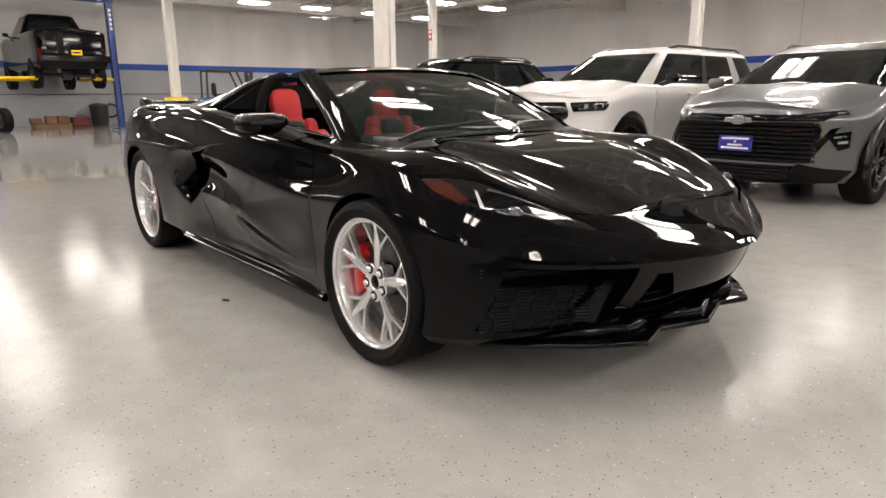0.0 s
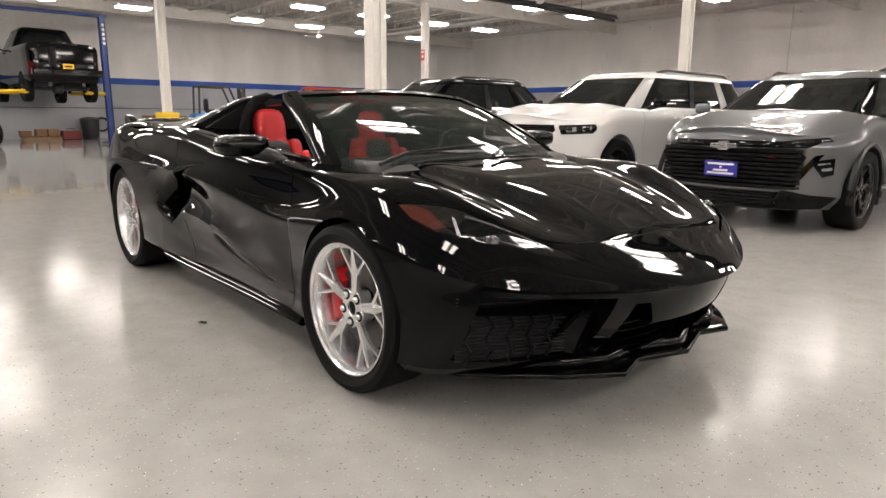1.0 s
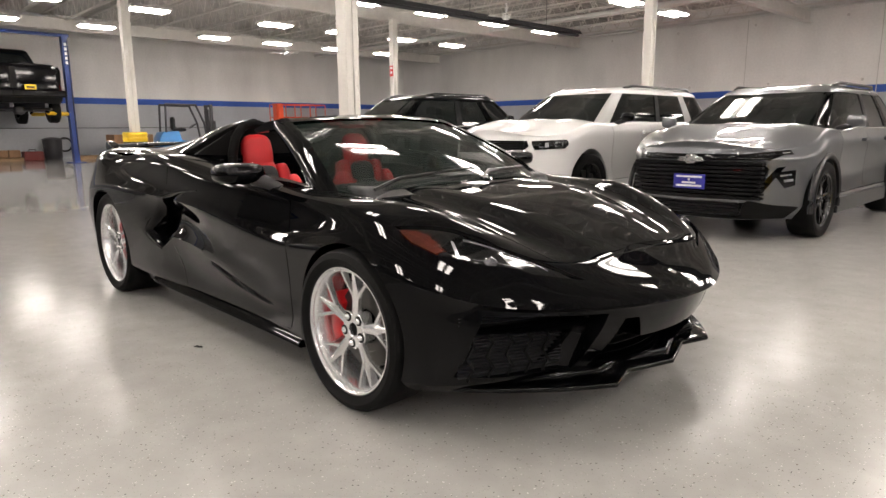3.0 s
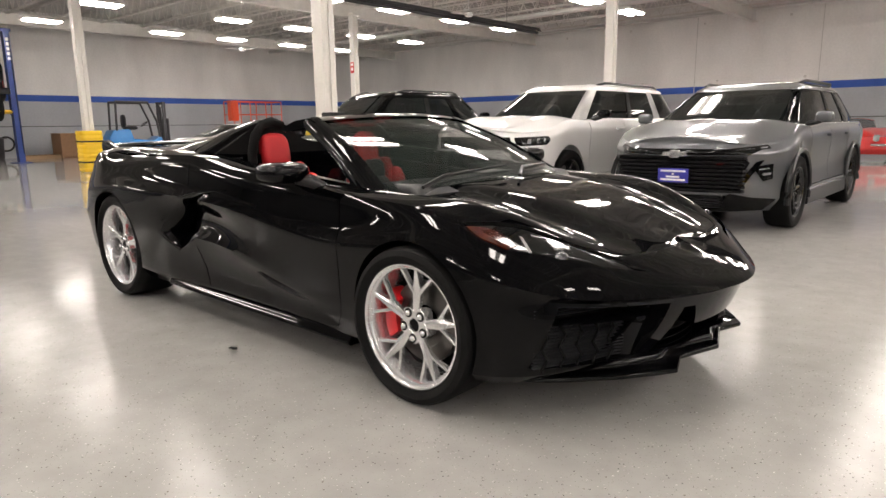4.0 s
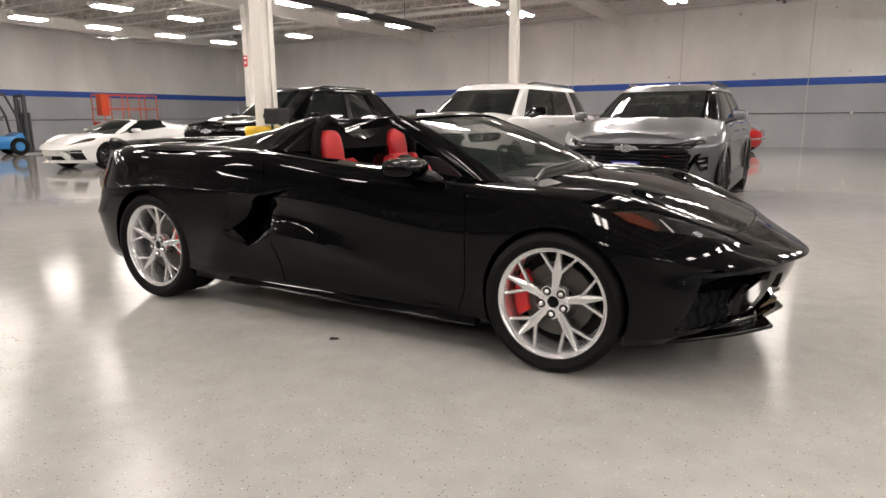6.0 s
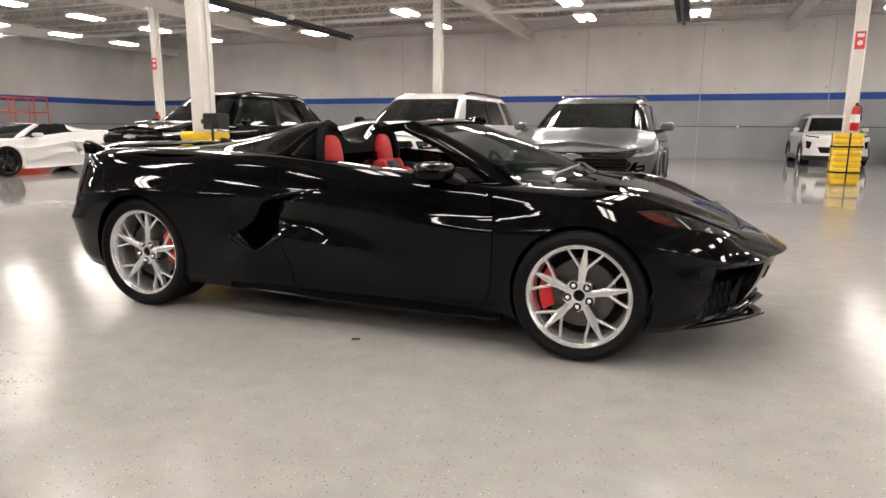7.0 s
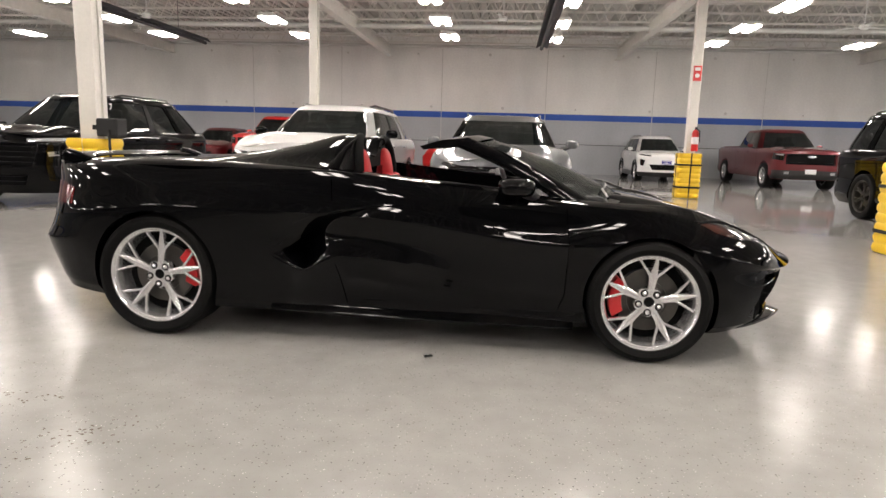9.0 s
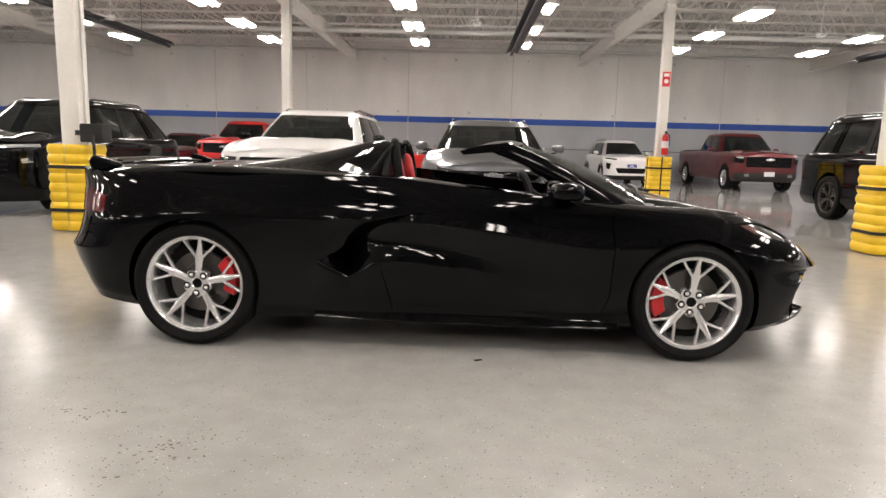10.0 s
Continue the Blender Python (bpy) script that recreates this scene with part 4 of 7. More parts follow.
def slit(bm, pts, y0, y1, wide=0.0045):
    """A thin upright cut along a line of (x, z) places, from y0 to y1."""
    for (xa, za), (xb, zb) in zip(pts, pts[1:]):
        d = Vector((xb - xa, zb - za)).normalized()
        n = Vector((-d.y, d.x)) * wide / 2
        d *= -0.0008
        add_prism(bm, [(xa - d.x + n.x, za - d.y + n.y), (xb + d.x + n.x, zb + d.y + n.y), (xb + d.x - n.x, zb + d.y - n.y), (xa - d.x - n.x, za - d.y - n.y)], y0, y1, "Y")


def sweep(path, section, closed_section=True):
    """A section of (out, up) offsets carried along a plan path of (x, y, z)."""
    p = [Vector(q) for q in path]
    rows = []
    for i, q in enumerate(p):
        d = (p[min(i + 1, len(p) - 1)] - p[max(i - 1, 0)])
        d.z = 0
        d.normalize()
        out = Vector((d.y, -d.x, 0))
        ring = [q + out * a + Vector((0, 0, b)) for a, b in section]
        rows.append(ring + ring[:1])
    bm = bmesh.new()
    vs = grid_mesh(bm, rows)
    for row in (vs[0][:-1], vs[-1][:-1]):
        bm.faces.new(row)
    bmesh.ops.remove_doubles(bm, verts=bm.verts, dist=0.0001)
    bmesh.ops.recalc_face_normals(bm, faces=bm.faces)
    return bm


def plan_curve(pts, n=40):
    """A smooth curve through (x, y, z) places."""
    p = np.array(pts, float)
    k = np.r_[0, np.cumsum(np.linalg.norm(np.diff(p, axis=0), axis=1))]
    return [tuple(q) for q in spline(k, p, np.linspace(0, k[-1], n))]


def build_sports_car(label, paint, rim_mat, matrix, closed_roof=False):
    car = thing("sports_car", label, "car", matrix=matrix)
    shell = sports_shell()
    skin = BVHTree.FromBMesh(shell)

    def flank(x, z):
        """How far out the side lies at a place seen from the side."""
        hit = skin.ray_cast(Vector((x, 2, z)), Vector((0, -1, 0)))[0]
        return hit.y if hit else 0.9

    set_index(shell, 0)
    mats = [paint, M_BLACK_MATTE, M_BLACK_LEATHER]
    cutters = []
    for sgn in (-1, 1):
        bm = bmesh.new()
        for cx, cz, r in ((1.361, 0.327, 0.347), (-1.361, 0.347, 0.364)):
            add_prism(bm, sector(cx, cz, r), sgn * 0.58, sgn * 1.1, "Y")
        cutters.append(set_index(bm, 1))
    # the cockpit
    bm = bmesh.new()
    well = [(-0.31, -0.77), (0.25, -0.765), (0.8, -0.73), (1.06, -0.64), (1.18, -0.4), (1.22, 0), (1.18, 0.4), (1.06, 0.64), (0.8, 0.73), (0.25, 0.765), (-0.31, 0.77)]
    add_prism(bm, well, 0.28, 1.4, "Z")
    cutters.append(set_index(bm, 2))
    # side intakes behind the doors, door gaps, nose openings, lamp pockets
    vent = [(-0.10, 0.773), (-0.24, 0.757), (-0.43, 0.712), (-0.57, 0.613), (-0.69, 0.512), (-0.60, 0.458), (-0.51, 0.416), (-0.37, 0.475), (-0.245, 0.545), (-0.225, 0.66), (-0.19, 0.72)]
    lamp_plan = [(1.575, 0.85), (1.68, 0.858), (1.78, 0.838), (1.86, 0.798), (1.94, 0.748), (2.045, 0.628), (2.137, 0.437), (2.05, 0.526), (1.91, 0.646), (1.75, 0.726), (1.65, 0.797)]
    corner = [(0.405, 0.462), (0.800, 0.488), (0.830, 0.40), (0.858, 0.262), (0.475, 0.252)]
    for sgn in (-1, 1):
        bm = bmesh.new()
        add_prism(bm, vent, sgn * 0.70, sgn * 1.1, "Y")
        cutters.append(set_index(bm, 1))
        bm = bmesh.new()
        slit(bm, [(0.905, 0.80), (0.925, 0.62)], sgn * 0.86, sgn * 1.0)
        slit(bm, [(0.925, 0.618), (0.915, 0.34)], sgn * 0.86, sgn * 1.0)
        slit(bm, [(0.914, 0.338), (0.87, 0.215)], sgn * 0.86, sgn * 1.0)
        slit(bm, [(-0.36, 0.915), (-0.35, 0.80)], sgn * 0.86, sgn * 1.0)
        slit(bm, [(-0.335, 0.455), (-0.27, 0.225)], sgn * 0.86, sgn * 1.0)
        slit(bm, [(-0.265, 0.222), (0.866, 0.213)], sgn * 0.88, sgn * 1.0, 0.003)
        cutters.append(set_index(bm, 1))
        bm = bmesh.new()
        add_prism(bm, [(x, sgn * y) for x, y in lamp_plan], 0.48, 1.0, "Z")
        cutters.append(set_index(bm, 1))
        bm = bmesh.new()
        add_prism(bm, [(sgn * a, b) for a, b in corner], 1.78, 2.6, "X")
        cutters.append(set_index(bm, 1))
    bm = bmesh.new()
    add_prism(bm, [(-0.405, 0.25), (-0.335, 0.435), (-0.275, 0.432), (-0.225, 0.345), (0.225, 0.345), (0.275, 0.432), (0.335, 0.435), (0.405, 0.25)], 1.98, 2.6, "X")
    cutters.append(set_index(bm, 1))
    me = carve(shell.copy(), cutters, mats)
    part("body", me, mats, car, smooth=32)
    # dark seams round the front lid
    hood_gap = [(2.02, 0.503), (2.06, 0.46), (2.09, 0.24), (2.095, 0.0), (2.09, -0.24), (2.06, -0.46), (2.02, -0.503)]
    for (xa, ya), (xb, yb) in zip(hood_gap, hood_gap[1:]):
        part("lid_seam", patch(shell, [(xa, ya), (xb, yb), (xb - 0.004, yb), (xa - 0.004, ya)], 0.60, 0.9, "Z", mats, (0, 0, 0.0007)), M_BLACK_MATTE, car)
    for sgn in (-1, 1):
        part("lid_seam", patch(shell, [(1.33, sgn * 0.655), (2.02, sgn * 0.503), (2.02, sgn * 0.507), (1.33, sgn * 0.659)], 0.64, 1.0, "Z", mats, (0, 0, 0.0007)), M_BLACK_MATTE, car)
    # lamps and intake blades that follow the shell
    inset = [(1.583, 0.848), (1.68, 0.854), (1.778, 0.834), (1.857, 0.794), (1.936, 0.745), (2.040, 0.626), (2.128, 0.447), (2.052, 0.531), (1.912, 0.650), (1.752, 0.730), (1.652, 0.801)]
    for sgn in (-1, 1):
        lamp_body = part("headlight", patch(shell, [(x, sgn * y) for x, y in inset], 0.50, 1.0, "Z", mats, (0, 0, -0.012)), M_LENS, car, "smoked headlight with an amber marker", smooth=30)
        part("marker", patch(shell, [(1.588, sgn * 0.848), (1.67, sgn * 0.850), (1.772, sgn * 0.830), (1.795, sgn * 0.802), (1.70, sgn * 0.797), (1.65, sgn * 0.812)], 0.60, 1.0, "Z", mats, (0.0, sgn * 0.001, -0.010)), M_AMBER, lamp_body, "amber marker lens", smooth=30)
        for n, bar in enumerate(([(1.775, 0.760), (1.787, 0.756), (1.850, 0.786), (1.840, 0.794)], [(1.80, 0.722), (1.806, 0.728), (2.05, 0.556), (2.045, 0.551)], [(1.876, 0.768), (1.882, 0.764), (2.010, 0.640), (2.004, 0.641)])):
            part("light_bar", patch(shell, [(x, sgn * y) for x, y in bar], 0.56, 1.0, "Z", mats, (0, sgn * 0.001, -0.0108)), M_LENS_GREY if n else M_LENS_CLEAR, lamp_body, smooth=30)
        part("projector", lathe([(0.0, 0.02), (0.016, 0.014), (0.021, 0.004), (0.028, 0.0), (0.028, -0.03), (0.0, -0.03)], 24, "Z"), M_LENS_GREY, lamp_body, smooth=40, matrix=pose(1.93, sgn * 0.715, 0.650, 0, 35, 0))
        # the boomerang blade round the side intake: outer edge, ridge, inner edge and its return into the cavity
        edges = [[(0.04, 0.795), (-0.10, 0.790), (-0.24, 0.778), (-0.42, 0.742), (-0.60, 0.637), (-0.745, 0.545), (-0.785, 0.512), (-0.745, 0.482), (-0.66, 0.444), (-0.53, 0.402)],
                 [(0.04, 0.791), (-0.10, 0.781), (-0.24, 0.766), (-0.425, 0.722), (-0.58, 0.622), (-0.70, 0.540), (-0.728, 0.511), (-0.70, 0.487), (-0.63, 0.452), (-0.52, 0.409)],
                 [(0.04, 0.787), (-0.10, 0.765), (-0.23, 0.742), (-0.42, 0.682), (-0.52, 0.598), (-0.61, 0.528), (-0.628, 0.510), (-0.61, 0.493), (-0.575, 0.464), (-0.505, 0.420)]]
        proud = (0.003, 0.003, -0.03)
        runs = [plan_curve([(x, 0, z) for x, z in e], 46) for e in edges]
        columns = []
        for k in range(2):
            for f in np.linspace(0, 1, 6)[k:]:
                spots = [(a[0] + (b[0] - a[0]) * f, a[2] + (b[2] - a[2]) * f) for a, b in zip(runs[k], runs[k + 1])]
                columns.append([(x, flank(x, z) + proud[k] + (proud[k + 1] - proud[k]) * f * f, z) for x, z in spots])
        columns.append([(p[0] + 0.02, 0.80, p[2]) for p in columns[-1]])
        columns.append([(p[0], 0.80, p[2]) for p in columns[0]])
        bm = bmesh.new()
        ring = [[(c[i][0], sgn * c[i][1], c[i][2]) for c in columns] for i in range(46)]
        vs = grid_mesh(bm, [r + r[:1] for r in ring])
        bm.faces.new(vs[0][:-1])
        bm.faces.new(vs[-1][:-1])
        bmesh.ops.remove_doubles(bm, verts=bm.verts, dist=0.0001)
        bmesh.ops.recalc_face_normals(bm, faces=bm.faces)
        part("intake_blade", bm, paint, car, "gloss boomerang intake trim", smooth=35)
        # the door's rear end curves inwards as the wall of the duct
        rows = []
        for z in np.linspace(0.42, 0.765, 16):
            x0 = float(np.interp(z, (0.416, 0.475, 0.545, 0.66, 0.72, 0.773), (-0.508, -0.368, -0.243, -0.223, -0.188, -0.10)))
            x1 = float(np.interp(z, (0.42, 0.50, 0.57, 0.66, 0.77), (-0.55, -0.56, -0.60, -0.56, -0.38)))
            y0 = flank(x0, z) - 0.001
            rows.append([(x0 + (x1 - x0) * f, sgn * (y0 - (y0 - 0.715) * f**2.4), z) for f in np.linspace(0, 1, 12)])
        bm = bmesh.new()
        grid_mesh(bm, rows)
        bmesh.ops.recalc_face_normals(bm, faces=bm.faces)
        bmesh.ops.solidify(bm, geom=list(bm.faces), thickness=0.003)
        part("intake_duct", bm, paint, car, smooth=50)
        # corner mesh: slats with a zigzag behind one body-coloured blade
        base = plan_curve([(1.935, 0.868, 0), (1.985, 0.765, 0), (2.035, 0.655, 0), (2.075, 0.55, 0), (2.095, 0.50, 0)], 12)
        base = [(x, sgn * y, z) for x, y, z in base]
        if sgn > 0:
            base = base[::-1]
        grille = part("corner_grille", sweep(base, [(-0.06, 0.25), (-0.05, 0.25), (-0.05, 0.485), (-0.06, 0.485)]), M_BLACK_MATTE, car, "black mesh corner intake")
        for k in range(13):
            part("slat", sweep(base, [(-0.05, 0.258 + 0.012 * k), (-0.032, 0.259 + 0.012 * k), (-0.030, 0.262 + 0.012 * k), (-0.05, 0.263 + 0.012 * k)]), M_SLAT, grille)
        for k in range(3):
            part("slat", sweep(base, [(-0.05, 0.447 + 0.012 * k), (-0.032, 0.448 + 0.012 * k), (-0.030, 0.451 + 0.012 * k), (-0.05, 0.452 + 0.012 * k)]), M_SLAT, grille)
        for k in range(5):
            j = 1 + 2 * k
            pts = [Vector(base[j]) + Vector((-0.02, -sgn * 0.012, 0.25 + 0.042 * n)) + (Vector(base[min(j + 1, 11)]) - Vector(base[j])) * (0.35 if n % 2 else -0.35) for n in range(5)]
            part("mesh_bar", tube(pts, 0.0065, 5), M_BLACK_MATTE, grille)
        blade = [(x, sgn * y, z) for x, y, z in plan_curve([(1.925, 0.865, 0), (2.015, 0.765, 0), (2.108, 0.63, 0), (2.195, 0.43, 0)], 12)]
        part("intake_divider", sweep(blade if sgn < 0 else blade[::-1], [(-0.10, 0.412), (-0.03, 0.416), (-0.022, 0.423), (-0.03, 0.430), (-0.10, 0.435)]), paint, car, smooth=40)
        outer = [(1.985, 0.615, 0.240), (2.04, 0.555, 0.305), (2.085, 0.503, 0.370), (2.115, 0.455, 0.425), (2.13, 0.42, 0.46)]
        inner = [(2.085, 0.48, 0.240), (2.10, 0.455, 0.305), (2.12, 0.43, 0.370), (2.14, 0.41, 0.425), (2.15, 0.395, 0.46)]
        bm = bmesh.new()
        grid_mesh(bm, [[(a[0] - 0.05, sgn * (a[1] - 0.03), a[2]), (a[0], sgn * a[1], a[2]), (a[0] + 0.004, sgn * (a[1] - 0.012), a[2]), ((a[0] + b[0]) / 2 - 0.02, sgn * (a[1] + b[1]) / 2, a[2]), (b[0], sgn * b[1], b[2]), (b[0] - 0.06, sgn * b[1], b[2])] for a, b in zip(outer, inner)])
        bmesh.ops.recalc_face_normals(bm, faces=bm.faces)
        bmesh.ops.solidify(bm, geom=list(bm.faces), thickness=0.004)
        part("intake_vane", bm, paint, car, smooth=30)
        # mirror
        mir = part("mirror", sculpt([(0.635, sgn * 0.975, 0.912, 0.095, 0.112, 0.047)], 14), paint, car, "gloss black door mirror", smooth=60)
        part("mirror_glass", sculpt([(0.551, sgn * 0.975, 0.912, 0.007, 0.055, 0.023)], 10), M_CHROME, mir, smooth=60)
        part("mirror_stalk", tube([(0.74, sgn * 0.82, 0.835), (0.72, sgn * 0.87, 0.865), (0.68, sgn * 0.93, 0.89)], 0.024, 10, 0.034), M_BLACK_TRIM, mir, smooth=40)
        # side skirt and arch liners
        skirt = plan_curve([(-0.70, sgn * 0.905, 0.195), (-0.3, sgn * 0.890, 0.180), (0.4, sgn * 0.880, 0.170), (0.97, sgn * 0.896, 0.172)], 20)
        if sgn > 0:
            skirt = skirt[::-1]
        part("side_skirt", sweep(skirt, [(-0.08, -0.022), (0.006, -0.020), (0.016, -0.010), (0.014, -0.002), (0.002, 0.012), (-0.006, 0.030), (-0.08, 0.034)]), paint, car, smooth=30)
        part("tail_light", patch(shell, [(sgn * 0.46, 0.83), (sgn * 0.78, 0.845), (sgn * 0.90, 0.80), (sgn * 0.90, 0.725), (sgn * 0.50, 0.73)], -2.6, -1.86, "X", mats, (-0.006, 0, 0)), M_RED_LENS, car, "red tail light", smooth=30)
    # front lip
    half = [(2.262, 0.0), (2.19, -0.225), (2.236, -0.372), (2.18, -0.46), (2.11, -0.56), (1.985, -0.70), (1.91, -0.77), (1.85, -0.812), (1.76, -0.868), (1.70, -0.868), (1.80, -0.70), (1.98, -0.40), (2.05, 0.0)]
    bm = prism(half + [(x, -y) for x, y in half[-2:0:-1]], 0.184, 0.204, "Z", 0.006, 3)
    part("front_lip", bm, paint, car, "gloss black front splitter with stepped corners", smooth=40)
    half = [(2.235, 0.0), (2.15, -0.225), (2.165, -0.37), (2.085, -0.53), (1.90, -0.77), (1.80, -0.80), (1.80, -0.60), (2.0, 0.0)]
    part("lip_ledge", prism(half + [(x, -y) for x, y in half[-2:0:-1]], 0.203, 0.246, "Z", 0.016, 3), paint, car, smooth=40)
    centre = part("centre_grille", prism([(-0.41, 0.24), (-0.33, 0.44), (0.33, 0.44), (0.41, 0.24)], 1.985, 2.0, "X"), M_BLACK_MATTE, car, "black lower centre grille")
    panel = plan_curve([(2.165, -0.36, 0), (2.225, -0.2, 0), (2.25, 0, 0), (2.225, 0.2, 0), (2.165, 0.36, 0)], 16)
    for k in range(4):
        part("slat", sweep(panel, [(-0.20, 0.262 + 0.03 * k), (-0.14, 0.264 + 0.03 * k), (-0.14, 0.268 + 0.03 * k), (-0.20, 0.270 + 0.03 * k)]), M_GRILLE, centre)
    part("nose_badge", lathe([(0.0, 0.006), (0.014, 0.005), (0.018, 0.002), (0.018, -0.008), (0.0, -0.008)], 24, "Z"), M_CHROME, car, "small metal nose badge", smooth=40, matrix=pose(2.232, 0, 0.553, 0, 28, 0))
    # windscreen with its frame
    rows = [[screen_point(u, v) for u in np.linspace(-1, 1, 25)] for v in np.linspace(0, 1, 13)]
    ws = part("windscreen", surface_patch(rows, 0.006), M_GLASS, car, "tinted curved windscreen", smooth=60)
    ws.visible_shadow = False
    rows = [[screen_point(u, 0.0) + Vector((d * (1 - 0.25 * u * u), d * 0.25 * u, -0.012 - 0.16 * d)) for u in np.linspace(-0.99, 0.99, 25)] for d in (-0.05, 0.0, 0.04, 0.075)]
    part("cowl", surface_patch(rows, 0.012), M_BLACK_TRIM, car, "black plastic cowl", smooth=50)
    for ua, ub in ((-0.80, -0.04), (-0.12, 0.62)):
        arm = [screen_point(ua, 0.0) + Vector((0.045, 0, 0.012))] + [screen_point(ua + (ub - ua) * f, 0.05 + 0.05 * f) + Vector((0.012, 0, 0.016)) for f in (0.25, 0.5, 0.75, 1.0)]
        part("wiper", tube(arm, 0.009, 6, 0.005), M_BLACK_TRIM, car, smooth=40)
    for sgn in (-1, 1):
        rows = []
        for v in np.linspace(-0.06, 1.02, 14):
            a, b = screen_point(sgn * 0.945, v), screen_point(sgn * 1.0, v)
            c = b + Vector((-0.04, sgn * 0.026, -0.012))
            d = b + Vector((-0.085, sgn * 0.010, -0.035))
            e = a + Vector((-0.06, 0, -0.045))
            up = Vector((0.004, 0, 0.006))
            rows.append([a + up, b + up + Vector((0, sgn * 0.012, 0)), c, d, e, a + up])
        bm = bmesh.new()
        grid_mesh(bm, rows)
        bmesh.ops.recalc_face_normals(bm, faces=bm.faces)
        part("windscreen_pillar", bm, paint, car, smooth=50)
    rows = []
    for u in np.linspace(-1.03, 1.03, 29):
        a = screen_point(u, 0.93) + Vector((0.003, 0, 0.008))
        b = screen_point(u, 1.0) + Vector((-0.015, 0, 0.008))
        c = b + Vector((-0.12, 0, -0.012))
        d = b + Vector((-0.255, 0, -0.052))
        e = d + Vector((0.02, 0, -0.02))
        f = b + Vector((-0.03, 0, -0.05))
        rows.append([a, b, c, d, e, f, a])
    bm = bmesh.new()
    grid_mesh(bm, rows)
    bmesh.ops.remove_doubles(bm, verts=bm.verts, dist=0.0002)
    bmesh.ops.holes_fill(bm, edges=bm.edges)
    bmesh.ops.recalc_face_normals(bm, faces=bm.faces)
    part("windscreen_header", bm, paint, car, smooth=40)
    # tonneau with its two humps
    xs = [-1.62, -1.45, -1.25, -1.0, -0.75, -0.56, -0.45, -0.38, -0.325]
    ridge = [0.982, 0.990, 1.004, 1.036, 1.082, 1.127, 1.154, 1.158, 1.146]
    mid = [0.981, 0.985, 0.990, 0.998, 1.008, 1.018, 1.026, 1.026, 1.016]
    fine = np.linspace(xs[0], xs[-1], 40)
    zr, zm = spline(xs, ridge, fine), spline(xs, mid, fine)
    rows = []
    for x, a, b in zip(fine, zr, zm):
        t = (x - xs[0]) / (xs[-1] - xs[0])
        w = 0.84 + 0.025 * min(1, 3 * t)
        base = 0.958
        half = [(w, base), (0.79, base + 0.07 * (a - base)), (0.70, base + 0.30 * (a - base)), (0.61, base + 0.60 * (a - base)), (0.50, base + 0.87 * (a - base)), (0.43, a - 0.004), (0.375, a), (0.325, a - 0.008), (0.24, b + 0.58 * (a - b)), (0.13, b + 0.14 * (a - b)), (0.0, b)]
        half = [(x - 0.09 * t * t * min(1, max(0, (y - 0.46) / 0.30)), y, z) for y, z in half]
        sec = catmull(half, 4)
        rows.append([(p[0], p[1], p[2]) for p in sec] + [(p[0], -p[1], p[2]) for p in sec[-2::-1]])
    edge = rows[-1]
    bm = bmesh.new()
    vs = grid_mesh(bm, rows)
    front = [vs[-1], [bm.verts.new((v.co.x, v.co.y, 0.90)) for v in vs[-1]]]
    for j in range(len(front[0]) - 1):
        bm.faces.new((front[0][j], front[0][j + 1], front[1][j + 1], front[1][j])).material_index = 1
    bmesh.ops.recalc_face_normals(bm, faces=bm.faces)
    part("tonneau_cover", bm, [paint, M_BLACK_MATTE], car, "tonneau with two humps behind the seats", smooth=40)
    for sgn in (-1, 1):
        # soft seal round the front of each hump, the quarter panel and the belt guide beside the seat
        run = [Vector(p) + Vector((0.004, 0, 0.0)) for p in edge if p[1] * sgn > 0.21 and p[2] > 0.965]
        part("hump_seal", tube(run, 0.008, 6), M_BLACK_MATTE, car, smooth=50)
        part("quarter_trim", prism([(sgn * 0.77, 0.955), (sgn * 0.60, 1.05), (sgn * 0.50, 1.11), (sgn * 0.40, 1.125), (sgn * 0.28, 1.02), (sgn * 0.28, 0.60), (sgn * 0.74, 0.60)], -0.36, -0.33, "X", 0.006), M_BLACK_MATTE, car)
        part("hump_pad", tube([(-0.275, sgn * 0.55, 0.80), (-0.285, sgn * 0.545, 0.96), (-0.30, sgn * 0.51, 1.06), (-0.315, sgn * 0.45, 1.125), (-0.325, sgn * 0.375, 1.145), (-0.325, sgn * 0.30, 1.12)], 0.028, 10), M_BLACK_MATTE, car, smooth=50)
    # rear spoiler
    wing = plan_curve([(-1.965, -0.69, 0.985), (-2.045, -0.52, 0.990), (-2.11, 0, 0.994), (-2.045, 0.52, 0.990), (-1.965, 0.69, 0.985)], 28)
    part("rear_spoiler", sweep(wing, [(0.075, -0.014), (0.08, -0.006), (0.03, 0.010), (-0.055, 0.014), (-0.05, 0.004)]), paint, car, smooth=40)
    for sgn in (-1, 1):
        part("spoiler_end", prism([(-2.02, 0.91), (-1.80, 0.955), (-1.86, 0.982), (-1.95, 1.012), (-2.02, 1.030), (-2.045, 0.995)], sgn * 0.655, sgn * 0.715, "Y", 0.01, 3), paint, car, smooth=40)
        part("spoiler_post", prism([(-2.10, 0.95), (-1.99, 0.95), (-2.02, 1.0), (-2.10, 1.0)], sgn * 0.40, sgn * 0.43, "Y", 0.004), paint, car)
